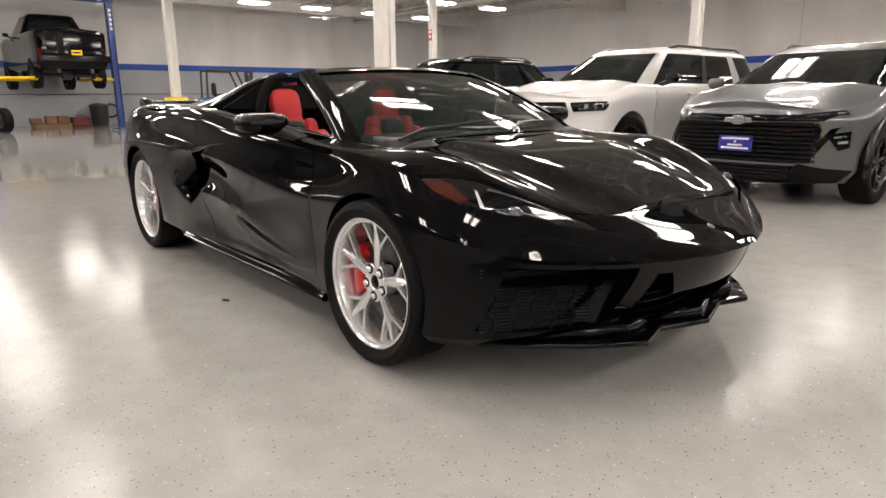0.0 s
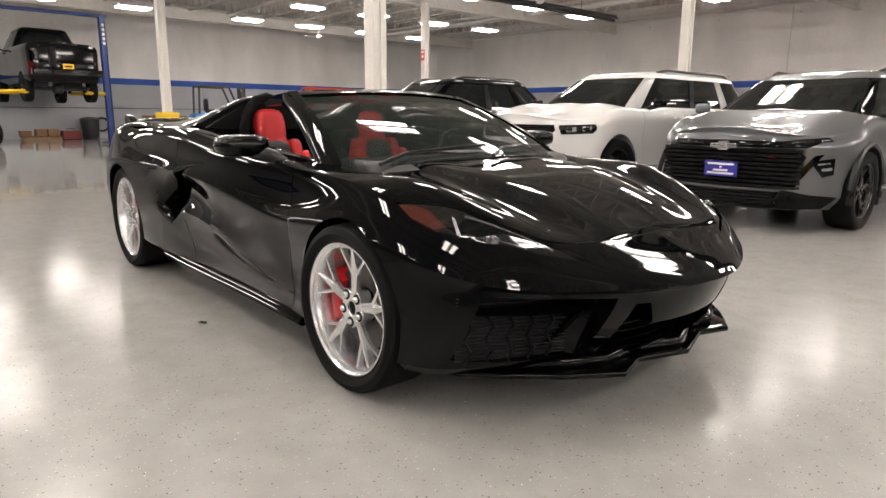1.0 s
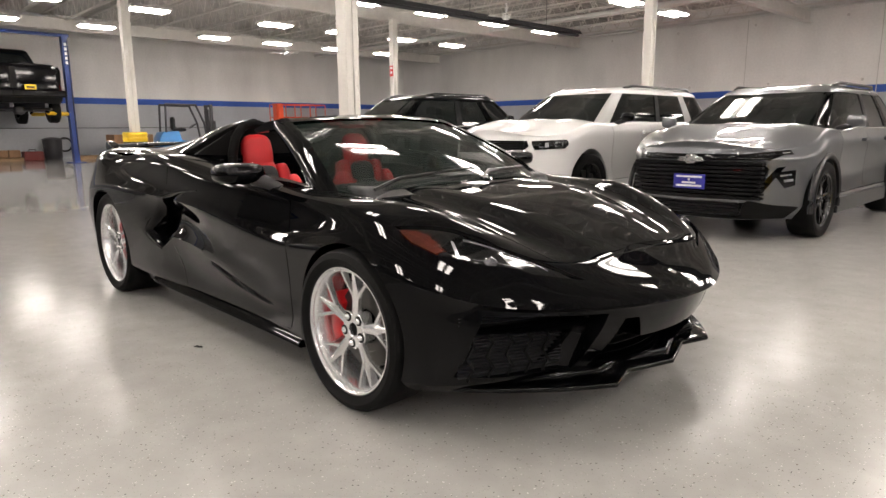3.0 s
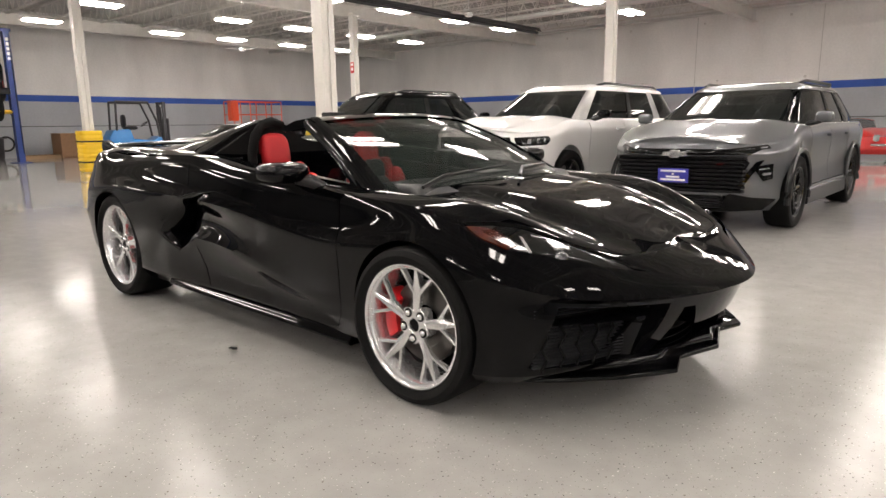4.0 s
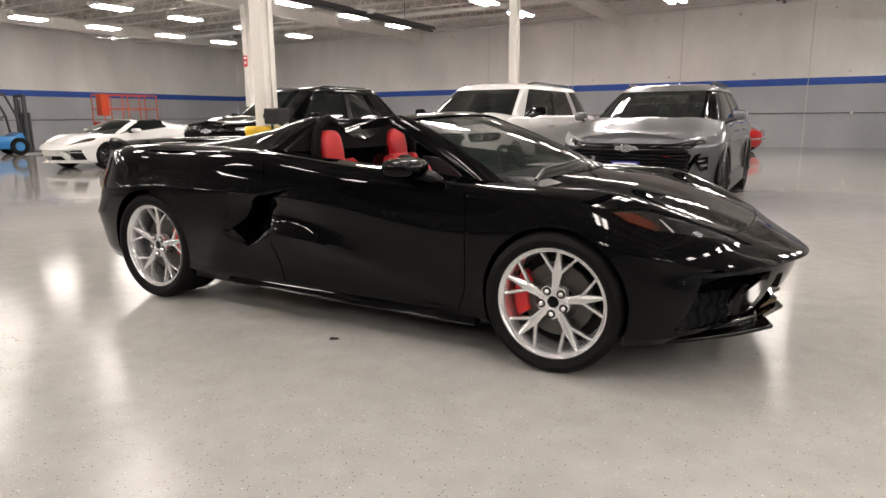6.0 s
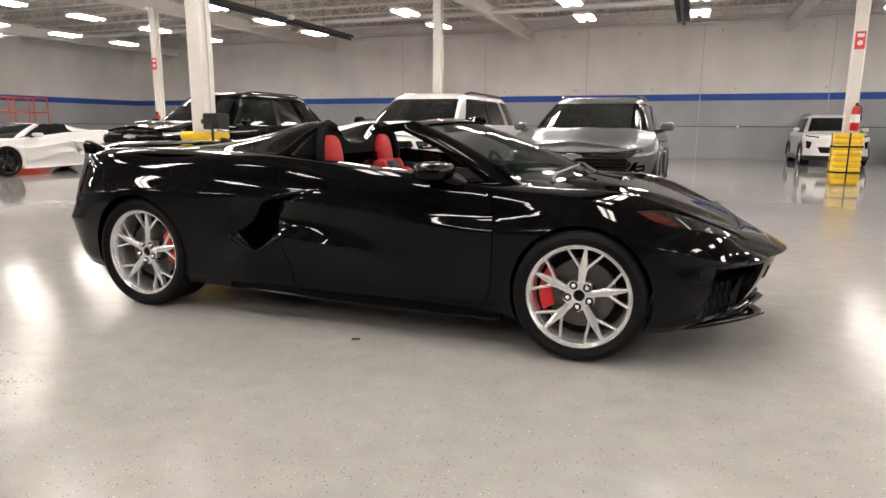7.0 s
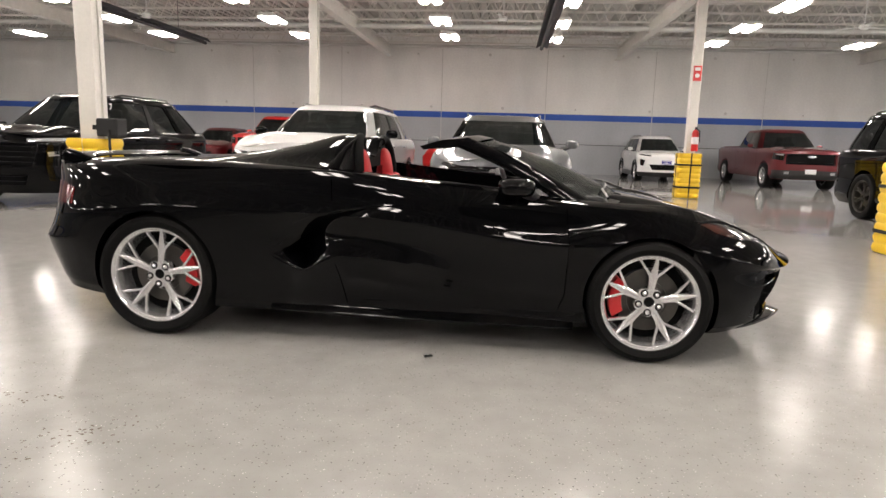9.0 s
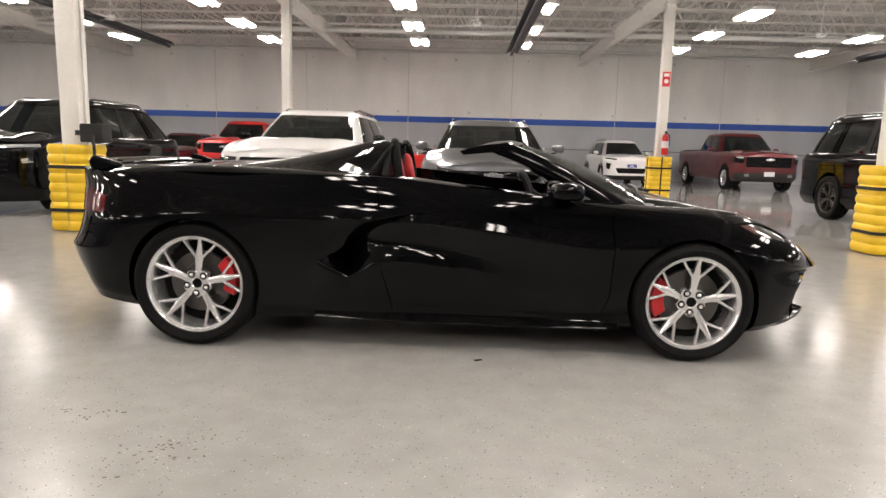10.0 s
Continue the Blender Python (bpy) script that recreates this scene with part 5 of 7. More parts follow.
    # wheels
    for side in (-1, 1):
        sports_wheel(car, 1.361, side, 0.325, 0.253, 0.20, "alloy wheel with five split spokes", rim_mat, caliper=M_DARK_METAL if closed_roof else None)
        sports_wheel(car, -1.361, side, 0.343, 0.266, 0.26, "alloy wheel with five split spokes", rim_mat, caliper=M_DARK_METAL if closed_roof else None)
    for y0 in (-0.37, 0.37):
        seat(car, y0)
    # dashboard, tunnel, door cards, steering wheel
    part("dashboard", prism([(1.20, 0.78), (1.12, 0.852), (0.95, 0.862), (0.80, 0.835), (0.74, 0.77), (0.80, 0.62), (1.15, 0.5)], -0.66, 0.66, "Y", 0.02, 3), M_BLACK_LEATHER, car, "black dashboard", smooth=40)
    part("instrument_hood", prism([(0.98, 0.84), (0.80, 0.90), (0.74, 0.895), (0.76, 0.82)], 0.20, 0.56, "Y", 0.015, 3), M_BLACK_LEATHER, car, smooth=40)
    part("centre_tunnel", prism([(-0.32, 0.30), (-0.32, 0.70), (-0.1, 0.66), (0.35, 0.64), (0.78, 0.76), (0.82, 0.30)], -0.10, 0.12, "Y", 0.02, 3), M_BLACK_LEATHER, car, smooth=40)
    for sgn in (-1, 1):
        part("door_card", prism([(-0.33, 0.34), (-0.33, 0.86), (0.2, 0.82), (0.72, 0.78), (0.80, 0.34)], sgn * 0.735, sgn * 0.765, "Y", 0.008), M_BLACK_LEATHER, car, "black and red door panel")
        part("armrest", sculpt([(0.15, sgn * 0.70, 0.64, 0.22, 0.035, 0.03)], 10), M_RED_LEATHER, car, smooth=60)
    wheel_rim = lathe([(0.172 + 0.014 * math.cos(a), 0.014 * math.sin(a)) for a in np.linspace(0, 2 * math.pi, 12, endpoint=False)], 40, "X", closed=True)
    sw = part("steering_wheel", wheel_rim, M_BLACK_LEATHER, car, "black leather steering wheel", smooth=60, matrix=pose(0.60, 0.37, 0.80, 0, -22, 0))
    part("steering_hub", sculpt([(0.02, 0, -0.02, 0.025, 0.06, 0.05), (0.02, 0, -0.02, 0.014, 0.16, 0.018)], 10), M_BLACK_LEATHER, sw, smooth=60)
    if not closed_roof:
        part("paper", box(0.86, 1.03, -0.02, 0.24, 0.868, 0.870), M_WHITE, car, "white paper sheet on the dashboard")
    if closed_roof:
        rows = []
        for v in np.linspace(0, 1, 10):
            x = 0.40 - 0.75 * v
            z = 1.175 + 0.035 * math.sin(math.pi * v) - 0.02 * v
            rows.append([(x, w * (0.60 + 0.02 * v), z - 0.05 * w * w) for w in np.linspace(-1, 1, 13)])
        part("roof_panel", surface_patch(rows, 0.03), M_BLACK_PAINT, car, "gloss black roof panel", smooth=50)
        for sgn in (-1, 1):
            rows = []
            for v in np.linspace(0, 1, 8):
                x = 0.98 - 1.33 * v
                top = 0.83 + 0.32 * min(1, 1.75 * v)
                rows.append([(x, sgn * (0.83 - 0.20 * (h if v > 0.02 else 0)), 0.83 + 0.05 * v + (top - 0.83 - 0.05 * v) * h) for h in np.linspace(0, 1, 5)])
            part("side_window", surface_patch(rows, 0.01), M_GLASS_DARK, car, "dark side glass", smooth=50)
    shell.free()
    return car


sports_car = build_sports_car("glossy black open-top mid-engined sports car with red seats", M_BLACK_PAINT, M_RIM, pose(0, 0, 0))

# ---- parked vehicles ----
def vehicle_lines(v):
    """Styling lines of a tall vehicle from its sizes."""
    w, a, b = v["W"] / 2, v["wb"] / 2 + v["ro"], v["wb"] / 2 + v["fo"]
    h = v["wb"] / 2
    c, belt, nose, cowl = v["clear"], v["belt"], v["hood_front"], v["hood_back"]
    tail = v.get("tail", belt)
    rnd = v.get("nose_round", 0.16)
    plan = [(-a, 0), (-a + 0.02, 0.6), (-a + 0.12, 0.90), (-a + 0.42, 0.985), (-h, 1.0), (-h + 0.55, 0.995), (-0.35, 0.985), (0.4, 0.985), (h - 0.5, 0.99), (h, 1.0), (b - max(0.42, rnd + 0.14), 0.985), (b - rnd, 0.88), (b - 0.25 * rnd, 0.58), (b, 0)]
    top = [tail, tail, tail, belt, belt, belt, belt, belt, belt - 0.02, cowl - 0.03, (nose * 2 + cowl) / 3 - 0.03, nose, nose + 0.005, nose + 0.01]

    def line(inset_side, inset_end, z_of):
        out = []
        for i, (x, f) in enumerate(plan):
            y = max(0.0, f * w - inset_side * min(1, f * 1.2))
            k = 1 if i <= 3 else -1 if i >= 10 else 0
            out.append((x + k * inset_end * (1 if i in (0, 1, 2, 11, 12, 13) else 0.5), y, z_of(i)))
        return out

    def centre(frac, lift, eps):
        out = []
        for i, (x, f) in enumerate(plan):
            rise = lift if 4 < i < 13 else lift * 0.6
            if i in (0, 13):
                out.append((x + (eps if i == 0 else -eps), 0, top[i] + eps))
                continue
            k = 0.10 if i == 1 else 0.06 if i == 2 else -0.05 if i == 12 else -0.03 if i == 11 else 0
            ridge = v.get("ridge", 0.022) * (1 if abs(frac - 0.62) < 0.01 else -0.3 if frac > 0.8 else 0) * (1 if 8 < i < 12 else 0)
            out.append((x + k * (1 - frac), f * w * frac, top[i] + rise * (1 - frac * frac) + ridge))
        return out

    mid = c + (belt - c) * 0.42
    return {
        "B": line(0.07, 0.10, lambda i: c),
        "R": line(0.0, 0.03, lambda i: c + 0.13),
        "M": line(0.02, 0.0, lambda i: mid),
        "D": line(0.012, 0.01, lambda i: mid + 0.18),
        "W": line(0.0, 0.015, lambda i: min(belt - 0.14, top[i] - 0.10)),
        "T": line(0.05, 0.05, lambda i: top[i] - 0.015),
        "F": centre(0.88, 0.02, 0.052),
        "V": centre(0.62, 0.045, 0.056),
        "K": centre(0.32, 0.05, 0.060),
        "C": [(x, 0.0, z) for x, y, z in centre(0.0, 0.055, 0.064)],
    }


def cabin_share(v, h):
    """How much of the width the cabin takes at the height h."""
    wide, narrow = v.get("tumble", (0.92, 0.66))
    return wide + (narrow - wide) * h**1.2


def cabin_ring(v, h, n=64, grow=0.0):
    """The cabin's outline at the height h, from 0 at the belt to 1 at the roof."""
    x0 = v["rear0"] + (v["rear1"] - v["rear0"]) * h ** v.get("rear_pow", 1.0)
    x1 = v["screen0"] + (v["screen1"] - v["screen0"]) * (0.85 * h + 0.15 * h * h)
    y = v["W"] / 2 * cabin_share(v, h)
    z = v["belt"] - 0.02 + (v["H"] - 0.07 - v["belt"] + 0.02) * h
    cx, a = (x0 + x1) / 2, (x1 - x0) / 2
    out = []
    for i in range(n):
        t = 2 * math.pi * i / n
        ct, st = math.cos(t), math.sin(t)
        e = 0.30
        out.append(Vector((cx + (a + grow) * math.copysign(abs(ct) ** e, ct) - (0.10 * (1 - h) if ct > 0 else 0) * abs(st) ** 2, (y + grow) * math.copysign(abs(st) ** e, st), z)))
    return out


def cabin_side(v, f, h, sgn, grow=0.0):
    """A place on the cabin's side: f from 0 at the windscreen to 1 at the tail."""
    ring = cabin_ring(v, h, 2, grow)
    x1, x0 = ring[0].x, ring[1].x
    cx, a = (x0 + x1) / 2, (x1 - x0) / 2
    s = 1 - 2 * f
    share = (1 - abs(s) ** (2 / 0.30)) ** (0.30 / 2)
    y = (v["W"] / 2 * cabin_share(v, h) + grow) * share
    z = v["belt"] - 0.02 + (v["H"] - 0.07 - v["belt"] + 0.02) * h
    bow = 0.10 * (1 - h) * share ** (2 / 0.30) if s > 0 else 0.0
    return Vector((cx + a * s - bow, sgn * y, z))


def bars(parent, name, rect, x, n, mat, axis_gap=0.35, normal=1):
    """Plain bars in place of writing, on a plate that faces +x."""
    y0, y1, z0, z1 = rect
    step = (z1 - z0) / n
    for i in range(n):
        k = 0.06 * ((i * 7) % 3)
        part(name, box(x, x + 0.003, y0 + k, y1 - k, z0 + i * step + step * axis_gap / 2, z0 + (i + 1) * step - step * axis_gap / 2), mat, parent)


def build_vehicle(name, label, category, v, matrix, group=""):
    """A parked vehicle that looks to +x before it is placed."""
    root = thing(name, label, category, group, matrix=matrix)
    paint, w, h = v["paint"], v["W"] / 2, v["wb"] / 2
    nose = h + v["fo"]
    shell = shell_from(vehicle_lines(v), 6, 4, 0.45)
    mats = [paint, M_BLACK_MATTE, M_BLACK_LEATHER]
    cutters = []
    for sgn in (-1, 1):
        bm = bmesh.new()
        for cx in (-h, h):
            add_prism(bm, sector(cx, v["r"] + 0.01, v["r"] + 0.055, 40), sgn * (w - 0.36), sgn * (w + 0.2), "Y")
        cutters.append(set_index(bm, 1))
    if not v.get("bed"):
        bm = bmesh.new()
        add_prism(bm, [(v["rear1"] + 0.15, -w + 0.17), (v["screen0"] - 0.30, -w + 0.17), (v["screen0"] - 0.12, 0), (v["screen0"] - 0.30, w - 0.17), (v["rear1"] + 0.15, w - 0.17)], v["clear"] + 0.22, 3, "Z")
        cutters.append(set_index(bm, 2))
    else:
        bm = bmesh.new()
        add_prism(bm, [(-h - v["ro"] + 0.10, -w + 0.10), (v["rear0"] - 0.08, -w + 0.10), (v["rear0"] - 0.08, w - 0.10), (-h - v["ro"] + 0.10, w - 0.10)], v["clear"] + 0.45, 3, "Z")
        cutters.append(set_index(bm, 1))
    # door gaps
    doors = v["doors"]
    for sgn in (-1, 1):
        bm = bmesh.new()
        for dx in doors:
            slit(bm, [(dx, v["clear"] + 0.22), (dx, v["belt"] - 0.05)], sgn * (w - 0.12), sgn * (w + 0.1), 0.009)
        slit(bm, [(doors[-1] + 0.02, v["clear"] + 0.20), (doors[0] - 0.02, v["clear"] + 0.20)], sgn * (w - 0.12), sgn * (w + 0.1), 0.009)
        cutters.append(set_index(bm, 1))
    fronts = [p for p in v.get("openings", ())]
    for poly in fronts:
        bm = bmesh.new()
        add_prism(bm, poly, nose - 0.22, nose + 0.3, "X")
        cutters.append(set_index(bm, 1))
    body = part("body", carve(shell.copy(), cutters, mats), mats, root, smooth=35)
    # grilles
    for poly, n in zip(fronts, v.get("slats", ())):
        ys, zs = [p[0] for p in poly], [p[1] for p in poly]
        back = nose - 0.12
        g = part("grille", prism([(y * 0.99, z) for y, z in poly], back - 0.02, back, "X"), v.get("grille_mat", M_GRILLE), root, "black slatted grille")
        for i in range(n):
            z = min(zs) + (max(zs) - min(zs)) * (i + 0.5) / n
            half = max(ys) * (0.94 if n > 2 else 0.9)
            part("slat", prism([(back - 0.02, -half), (back + 0.05, -half * 0.98), (back + 0.085, 0), (back + 0.05, half * 0.98), (back - 0.02, half)], z - 0.012, z + 0.012, "Z"), v.get("slat_mat", M_GRILLE), g)
    for key, mat_, lab in v.get("lens", ()):
        for sgn in (-1, 1):
            part("headlight" if lab else "lamp_bar", patch(shell, [(sgn * y, z) for y, z in key], nose - 0.45, nose + 0.3, "X", mats, (0.008, sgn * 0.003, 0)), mat_, root, lab, smooth=30)
    for key, mat_, lab in v.get("rear_lens", ()):
        for sgn in (-1, 1):
            part("tail_light", patch(shell, [(sgn * y, z) for y, z in key], -h - v["ro"] - 0.3, -h - v["ro"] + 0.35, "X", mats, (-0.008, sgn * 0.003, 0)), mat_, root, lab, smooth=30)
    for key, mat_, nm in v.get("trim", ()):
        part(nm, patch(shell, key, nose - 0.5, nose + 0.3, "X", mats, (0.006, 0, 0)), mat_, root, smooth=30)
    if v.get("cladding"):
        for sgn in (-1, 1):
            for cx in (-h, h):
                arc = [(cx + (v["r"] + 0.055) * math.cos(t), sgn * (w + 0.004), v["r"] + 0.01 + (v["r"] + 0.055) * math.sin(t)) for t in np.linspace(-0.25, math.pi + 0.25, 24)]
                part("arch_trim", tube(arc, 0.028, 6), M_BLACK_TRIM, root)
            part("sill", box(-h + v["r"] + 0.05, h - v["r"] - 0.05, sgn * w - 0.03, sgn * w + 0.012, v["clear"] - 0.01, v["clear"] + 0.16, 0.015), M_BLACK_TRIM, root)
    # cabin: glass, pillars, roof
    levels = [0.0, 0.2, 0.4, 0.6, 0.8, 0.90]
    bm = bmesh.new()
    rows = [[p for p in cabin_ring(v, hh, 64)] for hh in levels]
    grid_mesh(bm, [row + row[:1] for row in rows])
    bmesh.ops.remove_doubles(bm, verts=bm.verts, dist=0.0002)
    bmesh.ops.recalc_face_normals(bm, faces=bm.faces)
    part("window_glass", bm, M_GLASS_DARK, root, "dark tinted glass", smooth=40)
    rows = [[p for p in cabin_ring(v, hh, 64, g)] for hh, g in ((0.88, 0.010), (0.93, 0.014), (0.97, 0.012), (1.0, 0.0))]
    for k, dz in ((0.93, 0.030), (0.75, 0.050), (0.45, 0.065), (0.0, 0.072)):
        last = cabin_ring(v, 1.0, 64)
        cx = sum(p.x for p in last) / 64
        rows.append([Vector((cx + (p.x - cx) * k, p.y * k, p.z + dz)) for p in last])
    bm = bmesh.new()
    grid_mesh(bm, [row + row[:1] for row in rows])
    bmesh.ops.remove_doubles(bm, verts=bm.verts, dist=0.0002)
    bmesh.ops.recalc_face_normals(bm, faces=bm.faces)
    part("roof", bm, v.get("roof_paint", paint), root, smooth=40)
    for f0, f1, mat_ in v["pillars"]:
        for sgn in (-1, 1):
            rows = [[cabin_side(v, f, hh, sgn, 0.009) for f in np.linspace(f0, f1, 5)] for hh in np.linspace(0.0, 0.93, 7)]
            bm = bmesh.new()
            grid_mesh(bm, rows)
            bmesh.ops.solidify(bm, geom=list(bm.faces), thickness=0.014)
            part("pillar", bm, mat_ or paint, root, smooth=50)
    for sgn in (-1, 1):
        p = cabin_side(v, 0.10, 0.12, sgn)
        mx = v["screen0"] - v.get("mirror_back", 0.42)
        mz = v["belt"] + 0.06
        m = part("mirror", sculpt([(mx, sgn * (w + 0.07), mz, 0.05, 0.09, 0.062)], 10), v.get("mirror_paint", paint), root, "door mirror", smooth=60)
        part("mirror_stalk", tube([(mx + 0.02, sgn * (w - 0.10), mz - 0.08), (mx + 0.01, sgn * (w + 0.04), mz - 0.04)], 0.03, 8), M_BLACK_TRIM, m)
        if v.get("rails"):
            pts = [cabin_side(v, f, 1.0, sgn, -0.05) + Vector((0, 0, 0.06 if 0.12 < f < 0.9 else 0.025)) for f in np.linspace(0.08, 0.94, 12)]
            part("roof_rail", tube(pts, 0.02, 6), M_BLACK_TRIM, root, smooth=50)
        for dx in v.get("handles", ()):
            part("door_handle", box(dx - 0.10, dx + 0.10, sgn * w - 0.02, sgn * w + 0.03, v["belt"] - 0.16, v["belt"] - 0.125, 0.01), v.get("handle_mat", paint), root)
        for cx in (-h, h):
            sports_wheel(root, cx, sgn, v["r"], v["rim"], 0.20, v["wheel_label"], v["rim_mat"], w - 0.03, v.get("spokes", 5), 1.1, v.get("fork", 20), M_DARK_METAL)
    # inside, seen faintly through the glass
    part("dashboard", box(v["screen0"] - 0.75, v["screen0"] - 0.32, -w + 0.25, w - 0.25, v["belt"] - 0.28, v["belt"] - 0.02, 0.04), M_BLACK_LEATHER, root)
    for k, sx in enumerate(v["seats"]):
        for sy in (-0.38, 0.38):
            part("seat_back", sculpt([(sx, sy, v["belt"] - 0.12, 0.09, 0.24, 0.36), (sx - 0.05, sy, v["belt"] + 0.30, 0.05, 0.13, 0.10)], 8), M_BLACK_LEATHER, root, smooth=60)
    if v.get("plate"):
        y0, y1, z0, z1 = v["plate"]
        pl = part("plate", box(nose + 0.012, nose + 0.026, y0, y1, z0, z1, 0.004), v["plate_mat"], root, v.get("plate_label", ""))
        bars(pl, "print_bar", (y0 + 0.03, y1 - 0.03, z0 + 0.015, z1 - 0.012), nose + 0.0265, 4, M_WHITE)
    if v.get("red_mark"):
        y0, y1, z0, z1 = v["red_mark"]
        part("red_mark", box(nose - 0.13, nose - 0.015, y0, y1, z0, z1, 0.003), M_RED_LENS, root, "small red grille mark")
    if v.get("badge"):
        z = v["badge"]
        part("badge", prism([(-0.13, z - 0.022), (-0.05, z - 0.022), (-0.042, z - 0.042), (0.042, z - 0.042), (0.05, z - 0.022), (0.13, z - 0.022), (0.115, z + 0.022), (0.05, z + 0.022), (0.042, z + 0.042), (-0.042, z + 0.042), (-0.05, z + 0.022), (-0.115, z + 0.022)], nose - 0.05, nose + 0.024, "X", 0.004), M_RIM, root, "plain metal badge")
    shell.free()
    return root


def suv_spec(**over):
    v = dict(paint=M_GREY_PAINT, W=1.95, H=1.66, wb=2.863, fo=0.95, ro=1.05, clear=0.21, belt=1.12, hood_front=0.98, hood_back=1.15, nose_round=0.24, r=0.375, rim=0.265, rim_mat=M_RIM_DARK, wheel_label="gloss black alloy wheel",
             screen0=1.28, screen1=0.28, rear0=-2.30, rear1=-1.80, doors=(0.95, -0.05, -1.02), handles=(0.12, -0.85), pillars=((0.022, 0.07, None), (0.40, 0.445, M_BLACK_TRIM), (0.68, 0.73, None), (0.90, 0.975, None)), seats=(-0.05, -1.0), rails=True)
    v.update(over)
    return v


def bay(x, y_nose, v, turn=0.0):
    """The pose of a vehicle in a bay: its nose at (x, y_nose), looking to -y."""
    return pose(x, y_nose, 0, 0, 0, -90 + turn) @ Matrix.Translation((-(v["wb"] / 2 + v["fo"]), 0, 0))


GREY = suv_spec(
    W=1.90, H=1.60, belt=1.09, hood_front=0.90, hood_back=1.10, nose_round=0.44, tumble=(0.885, 0.67),
    openings=([(-0.62, 0.775), (-0.70, 0.71), (-0.53, 0.41), (0.53, 0.41), (0.70, 0.71), (0.62, 0.775)], [(-0.50, 0.385), (-0.44, 0.26), (0.44, 0.26), (0.50, 0.385)]), slats=(9, 4), cladding=True,
    lens=(([(0.50, 0.845), (0.95, 0.905), (0.97, 0.865), (0.52, 0.81)], M_LENS, ""), ([(0.55, 0.836), (0.93, 0.888), (0.935, 0.875), (0.555, 0.823)], M_LENS_CLEAR, ""), ([(0.68, 0.665), (0.83, 0.695), (0.86, 0.56), (0.76, 0.52)], M_LENS, "dark lower headlight"), ([(0.725, 0.645), (0.795, 0.655), (0.798, 0.64), (0.728, 0.63)], M_LENS_CLEAR, ""), ([(0.75, 0.60), (0.81, 0.61), (0.81, 0.585), (0.755, 0.575)], M_LENS_CLEAR, "")),
    trim=(([(-0.74, 0.842), (0.74, 0.842), (0.66, 0.782), (-0.66, 0.782)], M_BLACK_PAINT, "grille_bar"), ([(0.705, 0.715), (0.76, 0.73), (0.59, 0.41), (0.535, 0.41)], M_BLACK_PAINT, "grille_frame"), ([(-0.705, 0.715), (-0.76, 0.73), (-0.59, 0.41), (-0.535, 0.41)], M_BLACK_PAINT, "grille_frame"), ([(-0.97, 0.325), (-0.70, 0.36), (-0.53, 0.405), (-0.505, 0.39), (-0.445, 0.255), (0.445, 0.255), (0.505, 0.39), (0.53, 0.405), (0.70, 0.36), (0.97, 0.325), (0.97, 0.215), (-0.97, 0.215)], M_BLACK_PAINT, "lower_valance")),
    plate=(-0.16, 0.16, 0.50, 0.645), plate_mat=M_PLATE, plate_label="blue dealer plate with pale print", badge=0.79, spokes=5, fork=22, pillars=((0.022, 0.07, M_BLACK_PAINT), (0.40, 0.445, M_BLACK_TRIM), (0.68, 0.73, M_BLACK_PAINT), (0.90, 0.975, None)), red_mark=(0.41, 0.47, 0.690, 0.702))
build_vehicle("suv", "metallic grey mid-size SUV with black wheels and a blue front plate", "car", GREY, bay(0.48, 3.88, GREY), "parked vehicles")

WHITE = suv_spec(
    paint=M_WHITE_PAINT, W=1.93, H=1.70, wb=3.04, fo=0.93, ro=1.12, belt=1.17, hood_front=1.01, hood_back=1.19, nose_round=0.30, tumble=(0.88, 0.66), r=0.385, rim=0.265, screen0=1.20, screen1=0.36, rear0=-2.50, rear1=-2.18, doors=(0.98, -0.05, -1.05), handles=(0.12, -0.88),
    openings=([(-0.57, 0.945), (-0.60, 0.88), (-0.50, 0.785), (0.50, 0.785), (0.60, 0.88), (0.57, 0.945)], [(-0.60, 0.52), (-0.55, 0.36), (0.55, 0.36), (0.60, 0.52)]), slats=(6, 3),
    lens=(([(0.62, 0.94), (0.93, 0.955), (0.96, 0.91), (0.92, 0.845), (0.66, 0.83)], M_LENS, "dark headlight"), ([(0.70, 0.915), (0.79, 0.922), (0.795, 0.865), (0.71, 0.857)], M_LENS_CLEAR, ""), ([(0.84, 0.93), (0.915, 0.933), (0.915, 0.875), (0.85, 0.87)], M_LENS_CLEAR, "")),
    pillars=((0.022, 0.075, None), (0.385, 0.42, M_BLACK_TRIM), (0.665, 0.73, None), (0.92, 0.975, None)), mirror_paint=M_BLACK_PAINT, spokes=5, fork=20)
build_vehicle("suv", "white three-row SUV with black grille and dark glass", "car", WHITE, bay(-2.24, 3.88, WHITE), "parked vehicles")

